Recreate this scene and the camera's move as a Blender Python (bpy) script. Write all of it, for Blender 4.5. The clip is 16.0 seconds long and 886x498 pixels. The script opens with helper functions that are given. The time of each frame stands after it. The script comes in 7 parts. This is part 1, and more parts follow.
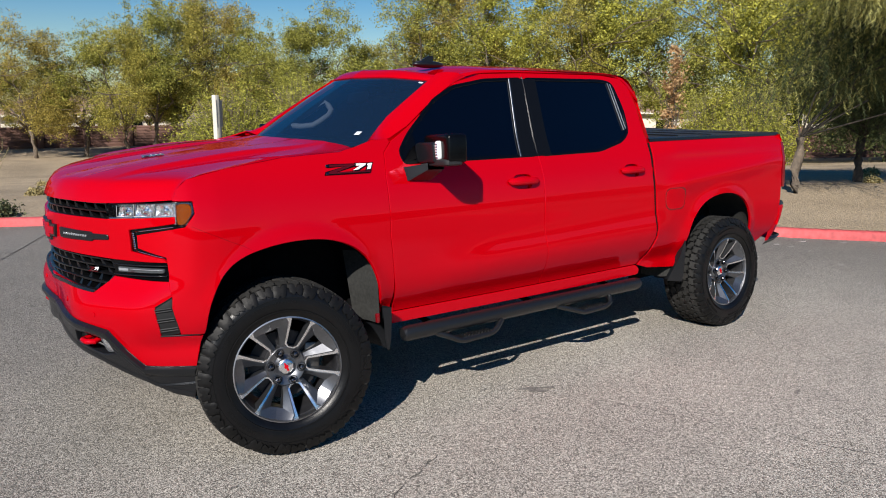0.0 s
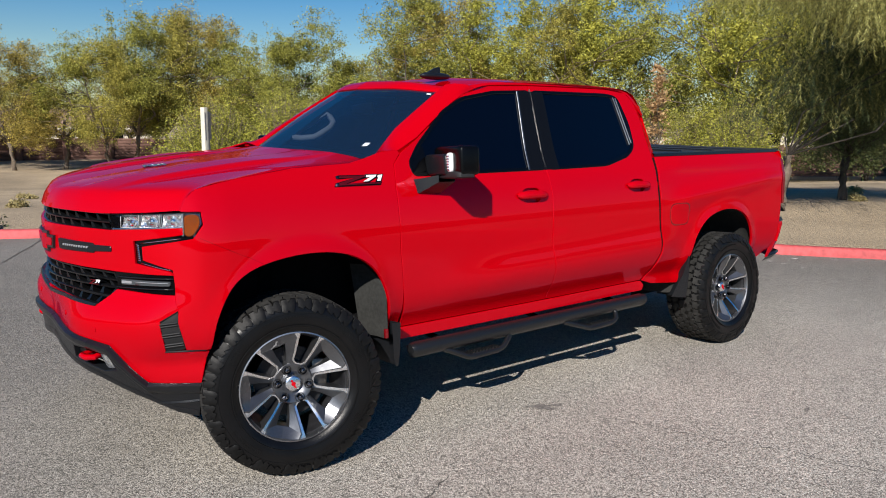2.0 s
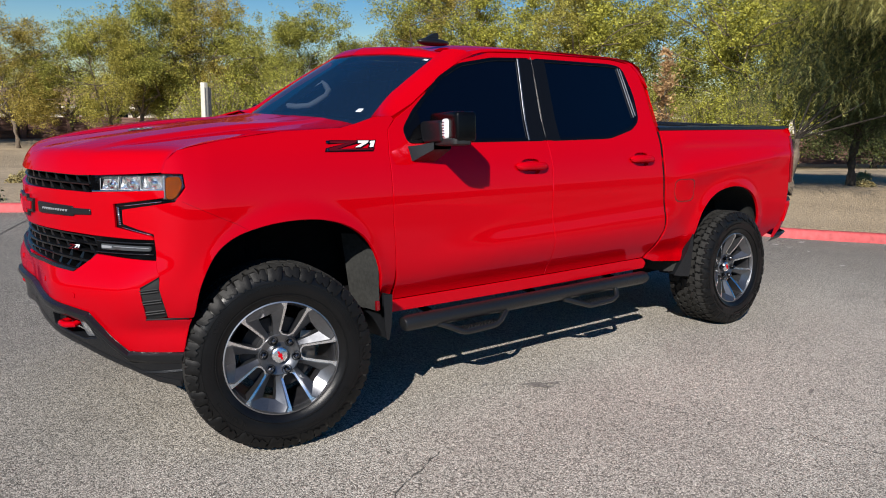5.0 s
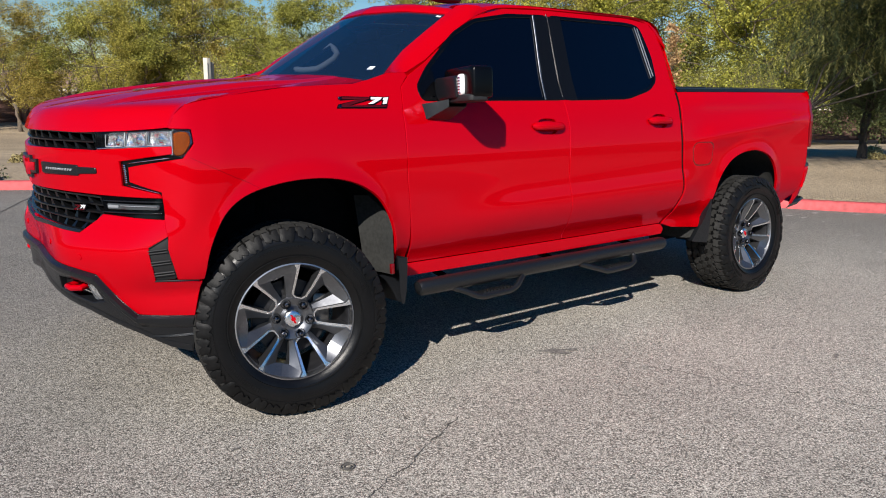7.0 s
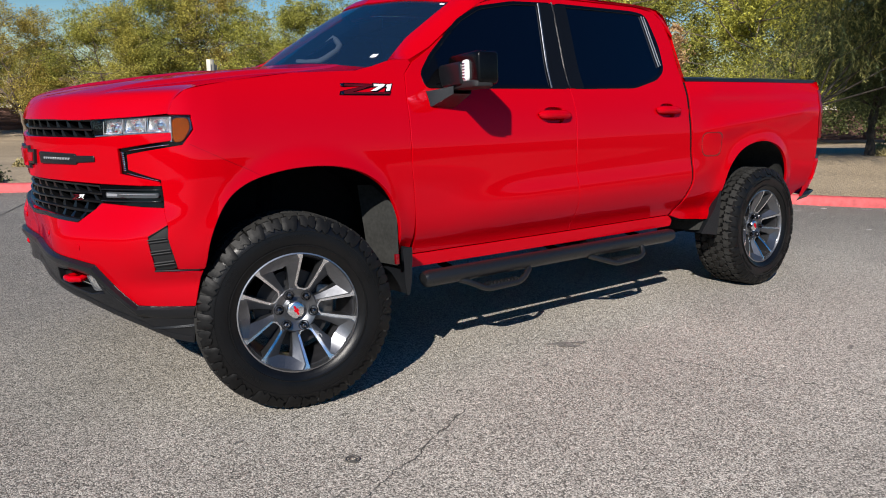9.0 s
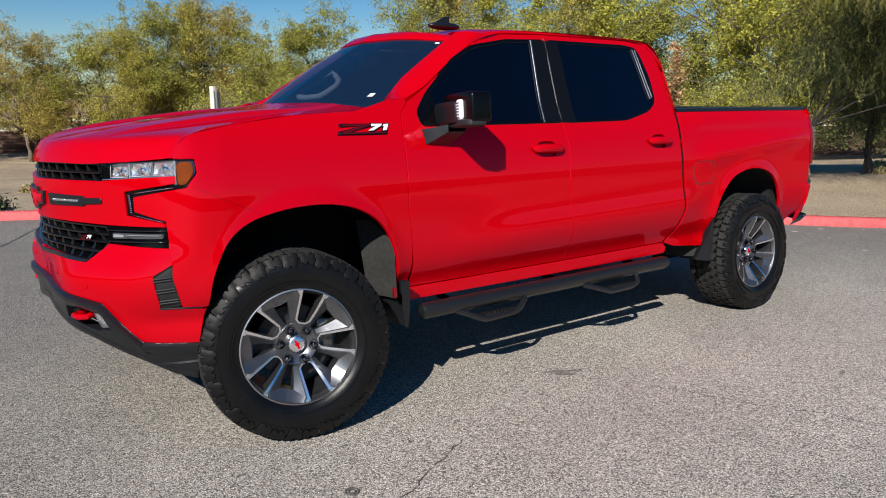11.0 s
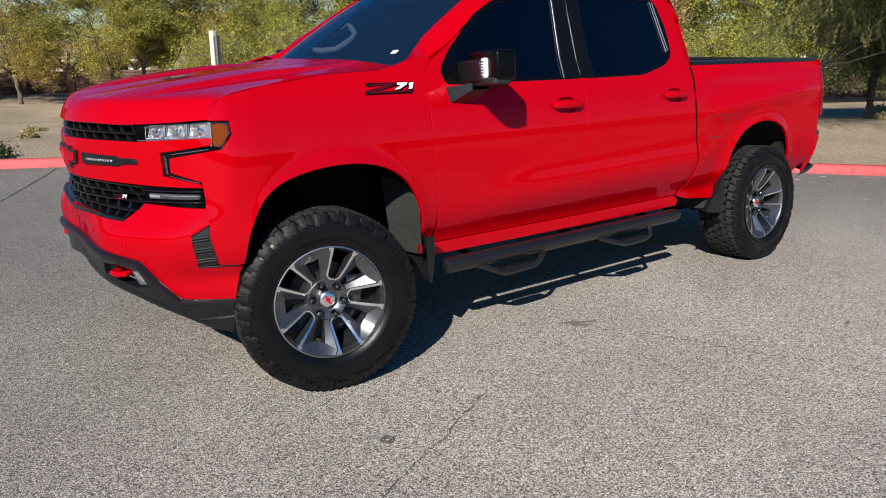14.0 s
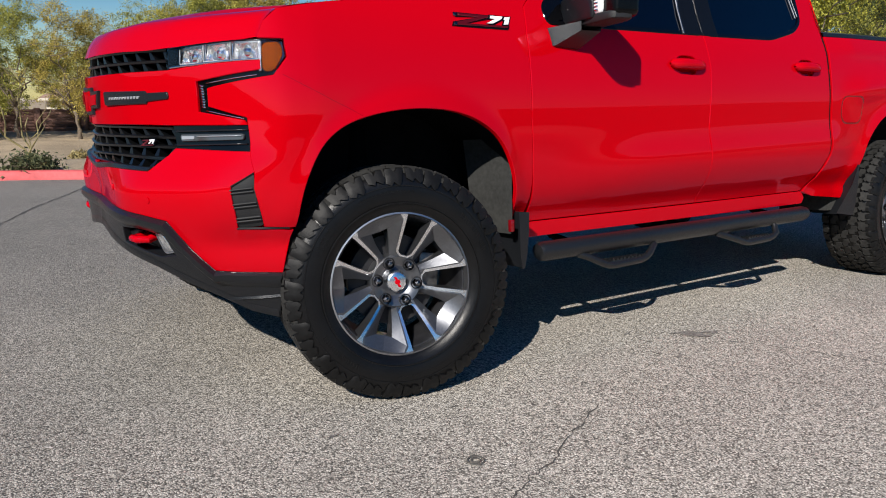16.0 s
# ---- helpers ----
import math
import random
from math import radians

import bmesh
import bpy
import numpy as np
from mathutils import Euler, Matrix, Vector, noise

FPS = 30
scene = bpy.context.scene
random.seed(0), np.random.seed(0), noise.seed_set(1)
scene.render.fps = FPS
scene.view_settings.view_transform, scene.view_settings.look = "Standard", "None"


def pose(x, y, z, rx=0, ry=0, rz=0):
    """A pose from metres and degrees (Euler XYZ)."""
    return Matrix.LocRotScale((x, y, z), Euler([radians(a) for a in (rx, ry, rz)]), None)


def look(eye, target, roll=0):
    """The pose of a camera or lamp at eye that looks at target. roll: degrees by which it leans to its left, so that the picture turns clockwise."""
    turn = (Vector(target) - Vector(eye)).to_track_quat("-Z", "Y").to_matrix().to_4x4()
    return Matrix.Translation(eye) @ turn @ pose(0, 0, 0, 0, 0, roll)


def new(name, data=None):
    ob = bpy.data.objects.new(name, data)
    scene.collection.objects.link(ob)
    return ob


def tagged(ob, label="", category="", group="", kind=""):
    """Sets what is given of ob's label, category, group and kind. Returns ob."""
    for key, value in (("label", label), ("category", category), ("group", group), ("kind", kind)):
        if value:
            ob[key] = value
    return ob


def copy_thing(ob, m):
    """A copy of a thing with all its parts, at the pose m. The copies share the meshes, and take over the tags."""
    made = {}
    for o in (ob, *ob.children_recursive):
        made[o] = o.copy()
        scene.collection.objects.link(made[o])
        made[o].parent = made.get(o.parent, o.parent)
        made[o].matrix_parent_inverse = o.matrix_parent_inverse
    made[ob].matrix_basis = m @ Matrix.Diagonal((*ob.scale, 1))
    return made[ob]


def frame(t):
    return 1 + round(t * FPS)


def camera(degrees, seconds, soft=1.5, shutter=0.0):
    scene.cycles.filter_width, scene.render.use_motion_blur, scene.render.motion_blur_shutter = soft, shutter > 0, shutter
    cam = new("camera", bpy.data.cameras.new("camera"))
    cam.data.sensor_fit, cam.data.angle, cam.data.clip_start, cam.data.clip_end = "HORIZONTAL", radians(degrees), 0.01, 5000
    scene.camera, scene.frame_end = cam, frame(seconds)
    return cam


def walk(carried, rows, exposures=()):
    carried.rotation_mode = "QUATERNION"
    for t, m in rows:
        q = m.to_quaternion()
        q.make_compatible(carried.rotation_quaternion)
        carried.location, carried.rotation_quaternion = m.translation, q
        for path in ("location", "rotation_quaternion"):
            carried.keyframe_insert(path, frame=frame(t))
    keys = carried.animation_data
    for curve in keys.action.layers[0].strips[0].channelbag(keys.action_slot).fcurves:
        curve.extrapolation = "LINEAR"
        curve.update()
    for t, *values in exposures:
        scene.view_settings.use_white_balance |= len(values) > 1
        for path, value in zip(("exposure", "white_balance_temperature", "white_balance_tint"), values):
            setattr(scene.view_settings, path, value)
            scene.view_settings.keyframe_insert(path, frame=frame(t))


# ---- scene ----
cam = camera(62.5, 16.0, soft=1.0)
PATH = [
    (0, (-1.427, -4.107, 1.717), (-0.259, -2.530, 1.333), 0.20),
    (0.5, (-1.419, -4.108, 1.715), (-0.239, -2.540, 1.335), 0.43),
    (1, (-1.421, -4.094, 1.705), (-0.232, -2.529, 1.332), 0.44),
    (1.5, (-1.449, -4.042, 1.693), (-0.253, -2.480, 1.332), 0.55),
    (2, (-1.501, -3.948, 1.690), (-0.287, -2.395, 1.349), 0.78),
    (2.5, (-1.545, -3.862, 1.677), (-0.309, -2.321, 1.360), 1.32),
    (3, (-1.536, -3.835, 1.679), (-0.284, -2.305, 1.377), 2.04),
    (3.5, (-1.459, -3.866, 1.679), (-0.207, -2.338, 1.368), 2.65),
    (4, (-1.385, -3.884, 1.652), (-0.148, -2.349, 1.311), 2.43),
    (4.2, (-1.384, -3.921, 1.637), (-0.161, -2.379, 1.282), 2.30),
    (6.5, (-1.396, -3.789, 1.521), (-0.201, -2.239, 1.111), 0.87),
    (7, (-1.381, -3.783, 1.473), (-0.194, -2.232, 1.042), 0.96),
    (7.5, (-1.375, -3.778, 1.441), (-0.194, -2.223, 1.008), 0.85),
    (8, (-1.375, -3.763, 1.425), (-0.199, -2.200, 1.008), 0.53),
    (8.5, (-1.358, -3.747, 1.402), (-0.182, -2.182, 0.989), 0.43),
    (9, (-1.350, -3.740, 1.389), (-0.173, -2.179, 0.970), 0.44),
    (9.5, (-1.350, -3.750, 1.390), (-0.175, -2.185, 0.978), 0.43),
    (10, (-1.358, -3.762, 1.411), (-0.183, -2.189, 1.030), 0.31),
    (10.2, (-1.363, -3.769, 1.431), (-0.188, -2.193, 1.064), 0.21),
    (12.3, (-1.403, -3.894, 1.573), (-0.223, -2.332, 1.163), -0.76),
    (12.5, (-1.422, -3.888, 1.592), (-0.243, -2.332, 1.158), -0.55),
    (13, (-1.462, -3.883, 1.600), (-0.283, -2.335, 1.137), -0.54),
    (13.5, (-1.511, -3.848, 1.600), (-0.329, -2.314, 1.100), -0.31),
    (14, (-1.537, -3.792, 1.576), (-0.370, -2.256, 1.050), -0.13),
    (14.5, (-1.452, -3.652, 1.566), (-0.326, -2.087, 1.033), -0.21),
    (15, (-1.406, -3.369, 1.507), (-0.325, -1.771, 0.983), -0.11),
    (15.5, (-1.364, -3.161, 1.298), (-0.298, -1.542, 0.810), 0.14),
    (16, (-1.326, -3.158, 1.112), (-0.237, -1.530, 0.707), 0.45),
]
walk(cam, [(t, look(eye, target, roll)) for t, eye, target, roll in PATH])

# ---- daylight: low clear sun from behind the viewer's left shoulder ----
TO_SUN = Vector((-0.655, -0.508, 0.561)).normalized()
world = bpy.data.worlds.new("sky")
scene.world = world
world.use_nodes = True
wn, wl = world.node_tree.nodes, world.node_tree.links
wn.clear()
sky = wn.new("ShaderNodeTexSky")
sky.sky_type = "NISHITA"
sky.sun_disc = False
sky.sun_elevation = math.asin(TO_SUN.z)
sky.sun_rotation = math.atan2(TO_SUN.x, TO_SUN.y)
sky.altitude, sky.air_density, sky.dust_density, sky.ozone_density = 600, 1.1, 0.25, 2.5
background = wn.new("ShaderNodeBackground")
background.inputs["Strength"].default_value = 0.064
wout = wn.new("ShaderNodeOutputWorld")
deep = wn.new("ShaderNodeHueSaturation")
deep.inputs["Saturation"].default_value = 1.55
deep.inputs["Hue"].default_value = 0.508
wl.new(sky.outputs[0], deep.inputs["Color"])
wl.new(deep.outputs[0], background.inputs[0])
wl.new(background.outputs[0], wout.inputs[0])
sun_data = bpy.data.lights.new("sun", "SUN")
sun_data.energy, sun_data.angle, sun_data.color = 5.0, radians(0.53), (1.0, 0.945, 0.875)
sun = new("sun", sun_data)
sun.matrix_world = look(TO_SUN * 40, (0, 0, 0))
scene.view_settings.exposure = 0.39

# ---- materials ----
def material(name, base, rough=0.6, metal=0.0, coat=0.0, **extra):
    """A Principled material; returns it with its node tree and shader."""
    m = bpy.data.materials.new(name)
    m.use_nodes = True
    b = m.node_tree.nodes["Principled BSDF"]
    b.inputs["Base Color"].default_value = (*base, 1)
    b.inputs["Roughness"].default_value = rough
    b.inputs["Metallic"].default_value = metal
    b.inputs["Coat Weight"].default_value = coat
    for k, v in extra.items():
        b.inputs[k.replace("_", " ")].default_value = v
    return m


def grain(m, scale, spread, bump=0.0, bump_scale=None, detail=4, coarse=None, coarse_mix=0.5, rough=None):
    """Two scales of colour variation round the base colour, with a fine relief. spread: darkest and lightest factor."""
    nt = m.node_tree
    n, l = nt.nodes, nt.links
    b = n["Principled BSDF"]
    base = b.inputs["Base Color"].default_value[:3]
    co = n.new("ShaderNodeTexCoord")
    fine = n.new("ShaderNodeTexNoise")
    fine.inputs["Scale"].default_value, fine.inputs["Detail"].default_value = scale, detail
    l.new(co.outputs["Object"], fine.inputs["Vector"])
    value = fine.outputs["Fac"]
    if coarse:
        big = n.new("ShaderNodeTexNoise")
        big.inputs["Scale"].default_value, big.inputs["Detail"].default_value = coarse, 3
        l.new(co.outputs["Object"], big.inputs["Vector"])
        mix = n.new("ShaderNodeMix")
        mix.inputs[0].default_value = coarse_mix
        l.new(fine.outputs["Fac"], mix.inputs[2])
        l.new(big.outputs["Fac"], mix.inputs[3])
        value = mix.outputs[0]
    ramp = n.new("ShaderNodeValToRGB")
    lo, hi = spread
    ramp.color_ramp.elements[0].position, ramp.color_ramp.elements[1].position = 0.3, 0.7
    ramp.color_ramp.elements[0].color = (*[min(1, c * lo) for c in base], 1)
    ramp.color_ramp.elements[1].color = (*[min(1, c * hi) for c in base], 1)
    l.new(value, ramp.inputs[0])
    l.new(ramp.outputs[0], b.inputs["Base Color"])
    if bump:
        bn = n.new("ShaderNodeBump")
        bn.inputs["Strength"].default_value, bn.inputs["Distance"].default_value = 1.0, bump
        tex = n.new("ShaderNodeTexNoise")
        tex.inputs["Scale"].default_value, tex.inputs["Detail"].default_value = bump_scale or scale, 3
        l.new(co.outputs["Object"], tex.inputs["Vector"])
        l.new(tex.outputs["Fac"], bn.inputs["Height"])
        l.new(bn.outputs[0], b.inputs["Normal"])
    if rough:
        rr = n.new("ShaderNodeMapRange")
        rr.inputs["To Min"].default_value, rr.inputs["To Max"].default_value = rough
        l.new(value, rr.inputs[0])
        l.new(rr.outputs[0], b.inputs["Roughness"])
    return m


def tinted(m, lo, hi, path="Random"):
    """Varies the colour from piece to piece: by object or by loose island."""
    nt = m.node_tree
    n, l = nt.nodes, nt.links
    b = n["Principled BSDF"]
    src = n.new("ShaderNodeNewGeometry").outputs["Random Per Island"] if path == "island" else n.new("ShaderNodeObjectInfo").outputs["Random"]
    ramp = n.new("ShaderNodeValToRGB")
    ramp.color_ramp.elements[0].color = (*lo, 1)
    ramp.color_ramp.elements[1].color = (*hi, 1)
    l.new(src, ramp.inputs[0])
    l.new(ramp.outputs[0], b.inputs["Base Color"])
    return m


RED = bpy.data.materials.new("red_paint")
RED.use_nodes = True
_n, _l = RED.node_tree.nodes, RED.node_tree.links
_n.clear()
_pigment = _n.new("ShaderNodeBsdfDiffuse")
_pigment.inputs["Color"].default_value = (0.46, 0.0001, 0.0034, 1)
_lacquer = _n.new("ShaderNodeBsdfGlossy")
_lacquer.inputs["Color"].default_value = (1.0, 0.27, 0.52, 1)
_lacquer.inputs["Roughness"].default_value = 0.02
_angle = _n.new("ShaderNodeLayerWeight")
_angle.inputs["Blend"].default_value = 0.5
_fifth = _n.new("ShaderNodeMath")
_fifth.operation = "POWER"
_fifth.inputs[1].default_value = 5.0
_l.new(_angle.outputs["Facing"], _fifth.inputs[0])
_gloss = _n.new("ShaderNodeMath")
_gloss.operation = "MULTIPLY_ADD"
_gloss.inputs[1].default_value, _gloss.inputs[2].default_value = 0.94, 0.058
_l.new(_fifth.outputs[0], _gloss.inputs[0])
_coats = _n.new("ShaderNodeMixShader")
_l.new(_gloss.outputs[0], _coats.inputs[0])
_l.new(_pigment.outputs[0], _coats.inputs[1])
_l.new(_lacquer.outputs[0], _coats.inputs[2])
_l.new(_coats.outputs[0], _n.new("ShaderNodeOutputMaterial").inputs[0])
BLACK = grain(material("satin_black_plastic", (0.0075, 0.0084, 0.0102), 0.30, Specular_IOR_Level=0.42), 300, (0.85, 1.2), 0.0004, 900)
GRILLE = material("gloss_black_grille", (0.0045, 0.0048, 0.0056), 0.28, Specular_IOR_Level=0.4)
GLOSS = material("gloss_black", (0.002, 0.002, 0.0025), 0.10, 0.0, 0.0, Specular_IOR_Level=0.3)
POWDER = grain(material("black_powder_coat", (0.008, 0.0085, 0.0095), 0.30, Specular_IOR_Level=0.5), 500, (0.8, 1.25), 0.0005, 1400)
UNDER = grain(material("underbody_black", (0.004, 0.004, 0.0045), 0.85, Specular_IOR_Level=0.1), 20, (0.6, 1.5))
LINER = grain(material("felt_liner", (0.030, 0.0305, 0.029), 0.95, Specular_IOR_Level=0.2), 60, (0.6, 1.4), 0.001, 400, coarse=6)
RUBBER = grain(material("tyre_rubber", (0.0030, 0.0030, 0.0033), 0.5, Specular_IOR_Level=0.30), 90, (0.6, 1.6), 0.0005, 420, coarse=8, rough=(0.22, 0.42))
TREAD = grain(material("tread_rubber", (0.0048, 0.0048, 0.0049), 0.5, Specular_IOR_Level=0.20), 40, (0.55, 1.6), 0.0006, 400, coarse=9)
DUSTY = grain(material("dusty_tread_rubber", (0.0225, 0.0220, 0.0208), 0.8, Specular_IOR_Level=0.2), 40, (0.5, 1.5), 0.0006, 400, coarse=9)
SILVER = grain(material("machined_aluminium", (0.90, 0.91, 0.93), 0.24, 1.0), 60, (0.94, 1.03), rough=(0.2, 0.28))
GREY = grain(material("dark_grey_rim_paint", (0.135, 0.139, 0.150), 0.32, 0.85, 0.4), 120, (0.85, 1.15), coarse=14, rough=(0.26, 0.40))
EDGE = material("grey_rim_edge", (0.40, 0.405, 0.42), 0.36, 1.0)
POCKET = grain(material("dark_barrel_paint", (0.016, 0.016, 0.018), 0.5, 0.3), 20, (0.6, 1.5))
PILLAR = material("gloss_black_pillar_film", (0.004, 0.0042, 0.005), 0.32, Specular_IOR_Level=0.18)
BRUSHED = material("brushed_window_trim", (0.20, 0.21, 0.225), 0.46, 1.0)
NUT = material("dark_chrome", (0.17, 0.17, 0.18), 0.14, 1.0)
CHROME = material("chrome", (0.80, 0.81, 0.82), 0.08, 1.0)
STEEL = grain(material("worn_steel", (0.22, 0.20, 0.18), 0.45, 0.9), 40, (0.6, 1.3))
GLASS = material("tinted_glass", (0.0008, 0.0016, 0.005), 0.02, 0.0, 0.0, Specular_IOR_Level=0.32)
AMBER = grain(material("amber_lens", (0.125, 0.024, 0.0004), 0.12, Specular_IOR_Level=0.3, Specular_Tint=(1, 0.7, 0.35, 1)), 60, (0.55, 1.25), 0.0006, 120, coarse=22)
TAIL = material("red_lens", (0.16, 0.003, 0.006), 0.12, 0.0, 0.2)
WHITE = material("white_lens", (0.80, 0.81, 0.82), 0.18, 0.0, 0.6)
BADGE_RED = material("badge_red", (0.075, 0.002, 0.004), 0.2)
SCREEN = material("windscreen_glass", (0.009, 0.021, 0.044), 0.03, 0.0, 0.0, IOR=1.85, Specular_IOR_Level=1.0)
MIRROR_CAP = material("black_mirror_cap", (0.002, 0.002, 0.0024), 0.24, Specular_IOR_Level=0.2)
MATT = grain(material("grained_grey_black_plastic", (0.0135, 0.0137, 0.0145), 0.6, Specular_IOR_Level=0.4), 250, (0.75, 1.3), 0.0005, 900, coarse=10)
LAMP_BOWL = grain(material("smoked_lamp_housing", (0.22, 0.23, 0.25), 0.22, 0.8), 40, (0.35, 1.6), 0.001, 90, coarse=12)
FACETS = grain(material("faceted_reflector", (0.90, 0.93, 0.97), 0.12, 0.9), 60, (0.55, 1.08), 0.0022, 85, detail=1)
GUIDE = material("clear_light_guide", (0.34, 0.35, 0.37), 0.15, 0.3)
SMOKE = material("smoked_clear_strip", (0.055, 0.06, 0.065), 0.12, 0.0, 0.3)
CLOTH = grain(material("tonneau_vinyl", (0.018, 0.019, 0.022), 0.6), 400, (0.8, 1.3), 0.0004, 900)
HAND = material("interior_grey", (0.66, 0.69, 0.72), 0.6)
CLEAR = material("clear_lens", (1, 1, 1), 0.02, 0.0, 0.0, Transmission_Weight=1.0, IOR=1.25)

# the windscreen lets a part of the light through to the cabin
_nt = SCREEN.node_tree
_clear = _nt.nodes.new("ShaderNodeBsdfTransparent")
_clear.inputs[0].default_value = (0.62, 0.68, 0.74, 1)
_blend = _nt.nodes.new("ShaderNodeMixShader")
_blend.inputs[0].default_value = 0.36
_nt.links.new(_nt.nodes["Principled BSDF"].outputs[0], _blend.inputs[1])
_nt.links.new(_clear.outputs[0], _blend.inputs[2])
_nt.links.new(_blend.outputs[0], _nt.nodes["Material Output"].inputs[0])
CABIN = grain(material("black_cabin_trim", (0.006, 0.0065, 0.008), 0.7, Specular_IOR_Level=0.2), 200, (0.8, 1.3))

# ---- mesh tools ----
# The truck is laid out in axes that lean 4 degrees about x, and set upright as a whole at its root.
LEAN = radians(4.0)
TAN = math.tan(LEAN)
MIDDLE, SIDEWAYS = Vector((0, 0.10, 0.43)), Vector((0, math.cos(LEAN), math.sin(LEAN)))


def reflect(p):
    """The mirror image of a point in the truck's centre plane."""
    return p - SIDEWAYS * (2 * (p - MIDDLE).dot(SIDEWAYS))


def mid_y(z):
    """Where the centre plane lies at a height."""
    return MIDDLE.y - TAN * (z - MIDDLE.z)


def crowned(p, w, rise=1.0):
    """Draws a point within w of the centre line on to the centre plane, keeping the crown smooth across it."""
    k = max(0.0, 1 - abs(p.y) / w)
    return Vector((p.x, p.y + k * mid_y(p.z), p.z + k * rise * TAN * w))


def mesh_of(name, verts, faces, mats=(), smooth=True, face_mats=None):
    me = bpy.data.meshes.new(name)
    me.from_pydata([tuple(v) for v in verts], [], faces)
    for m in mats:
        me.materials.append(m)
    if smooth:
        me.polygons.foreach_set("use_smooth", [True] * len(me.polygons))
    if face_mats:
        me.polygons.foreach_set("material_index", face_mats)
    me.update()
    return me


def part(name, me, parent, label="", m=None):
    """One mesh object under a thing or a part."""
    ob = new(name, me)
    ob.parent = parent
    if m is not None:
        ob.matrix_local = m
    return tagged(ob, label)


class Shape:
    """Collects vertices and faces of one mesh."""

    def __init__(self):
        self.v, self.f, self.k = [], [], []

    def add(self, verts, faces, k=0):
        b = len(self.v)
        self.v += [Vector(p) for p in verts]
        self.f += [tuple(i + b for i in f) for f in faces]
        self.k += [k] * len(faces)
        return self

    def moved(self, m):
        self.v = [m @ p for p in self.v]
        return self

    def join(self, other, m=None):
        b = len(self.v)
        self.v += [m @ p if m is not None else p.copy() for p in other.v]
        self.f += [tuple(i + b for i in f) for f in other.f]
        self.k += other.k
        return self

    def mirrored(self):
        s = Shape()
        s.v = [reflect(p) for p in self.v]
        s.f = [tuple(reversed(f)) for f in self.f]
        s.k = list(self.k)
        return s

    def mesh(self, name, *mats, smooth=True, flat_over=None):
        me = mesh_of(name, self.v, self.f, mats, smooth, self.k if len(mats) > 1 else None)
        if smooth and flat_over:
            me.set_sharp_from_angle(angle=radians(flat_over))
        return me


def curve(pts):
    """A smooth function through (u, v) points, with no overshoot."""
    u, v = [p[0] for p in pts], [p[1] for p in pts]
    n = len(u)
    d = [(v[i + 1] - v[i]) / (u[i + 1] - u[i]) for i in range(n - 1)]
    m = [d[0]] + [0 if d[i - 1] * d[i] <= 0 else 2 * d[i - 1] * d[i] / (d[i - 1] + d[i]) for i in range(1, n - 1)] + [d[-1]]

    def f(x):
        if x <= u[0]:
            return v[0] + m[0] * (x - u[0])
        if x >= u[-1]:
            return v[-1] + m[-1] * (x - u[-1])
        i = max(k for k in range(n - 1) if u[k] <= x)
        h = u[i + 1] - u[i]
        t = (x - u[i]) / h
        return (2 * t**3 - 3 * t * t + 1) * v[i] + (t**3 - 2 * t * t + t) * h * m[i] + (3 * t * t - 2 * t**3) * v[i + 1] + (t**3 - t * t) * h * m[i + 1]

    return f


def box(sx, sy, sz, bevel=0.0, seg=2):
    """A box centred at the origin, with rounded edges."""
    bm = bmesh.new()
    bmesh.ops.create_cube(bm, size=1)
    bmesh.ops.scale(bm, vec=(sx, sy, sz), verts=bm.verts)
    if bevel:
        bmesh.ops.bevel(bm, geom=bm.edges[:], offset=bevel, segments=seg, profile=0.5, affect="EDGES")
    return from_bm(bm)


def from_bm(bm):
    bm.verts.index_update()
    s = Shape().add([v.co.copy() for v in bm.verts], [tuple(v.index for v in f.verts) for f in bm.faces])
    bm.free()
    return s


def tube(path, r, n=12, squash=1.0, caps=True):
    """A round bar along a path of points; r: one radius or one for each point."""
    path = [Vector(p) for p in path]
    rs = r if isinstance(r, (list, tuple)) else [r] * len(path)
    s = Shape()
    rings = []
    up = Vector((0, 0, 1))
    for i, p in enumerate(path):
        t = (path[min(i + 1, len(path) - 1)] - path[max(i - 1, 0)]).normalized()
        a = t.cross(up)
        a = a.normalized() if a.length > 1e-3 else Vector((1, 0, 0))
        b = a.cross(t).normalized()
        rings.append([p + a * math.cos(q) * rs[i] + b * math.sin(q) * rs[i] * squash for q in [2 * math.pi * k / n for k in range(n)]])
    verts = [v for ring in rings for v in ring]
    faces = [(i * n + k, i * n + (k + 1) % n, (i + 1) * n + (k + 1) % n, (i + 1) * n + k) for i in range(len(path) - 1) for k in range(n)]
    if caps:
        faces += [tuple(range(n - 1, -1, -1)), tuple((len(path) - 1) * n + k for k in range(n))]
    return s.add(verts, faces)


def lathe(profile, n=48, closed=False):
    """Turns a profile of (radius, along) round the y axis."""
    m = len(profile)
    verts = [(r * math.cos(a), y, r * math.sin(a)) for a in [2 * math.pi * k / n for k in range(n)] for r, y in profile]
    faces = [(k * m + i, k * m + i + 1, ((k + 1) % n) * m + i + 1, ((k + 1) % n) * m + i) for k in range(n) for i in range(m - 1)]
    return Shape().add(verts, faces)


def inside(p, poly):
    x, y = p
    hit = False
    for (x0, y0), (x1, y1) in zip(poly, poly[1:] + poly[:1]):
        if (y0 > y) != (y1 > y) and x < (x1 - x0) * (y - y0) / (y1 - y0) + x0:
            hit = not hit
    return hit


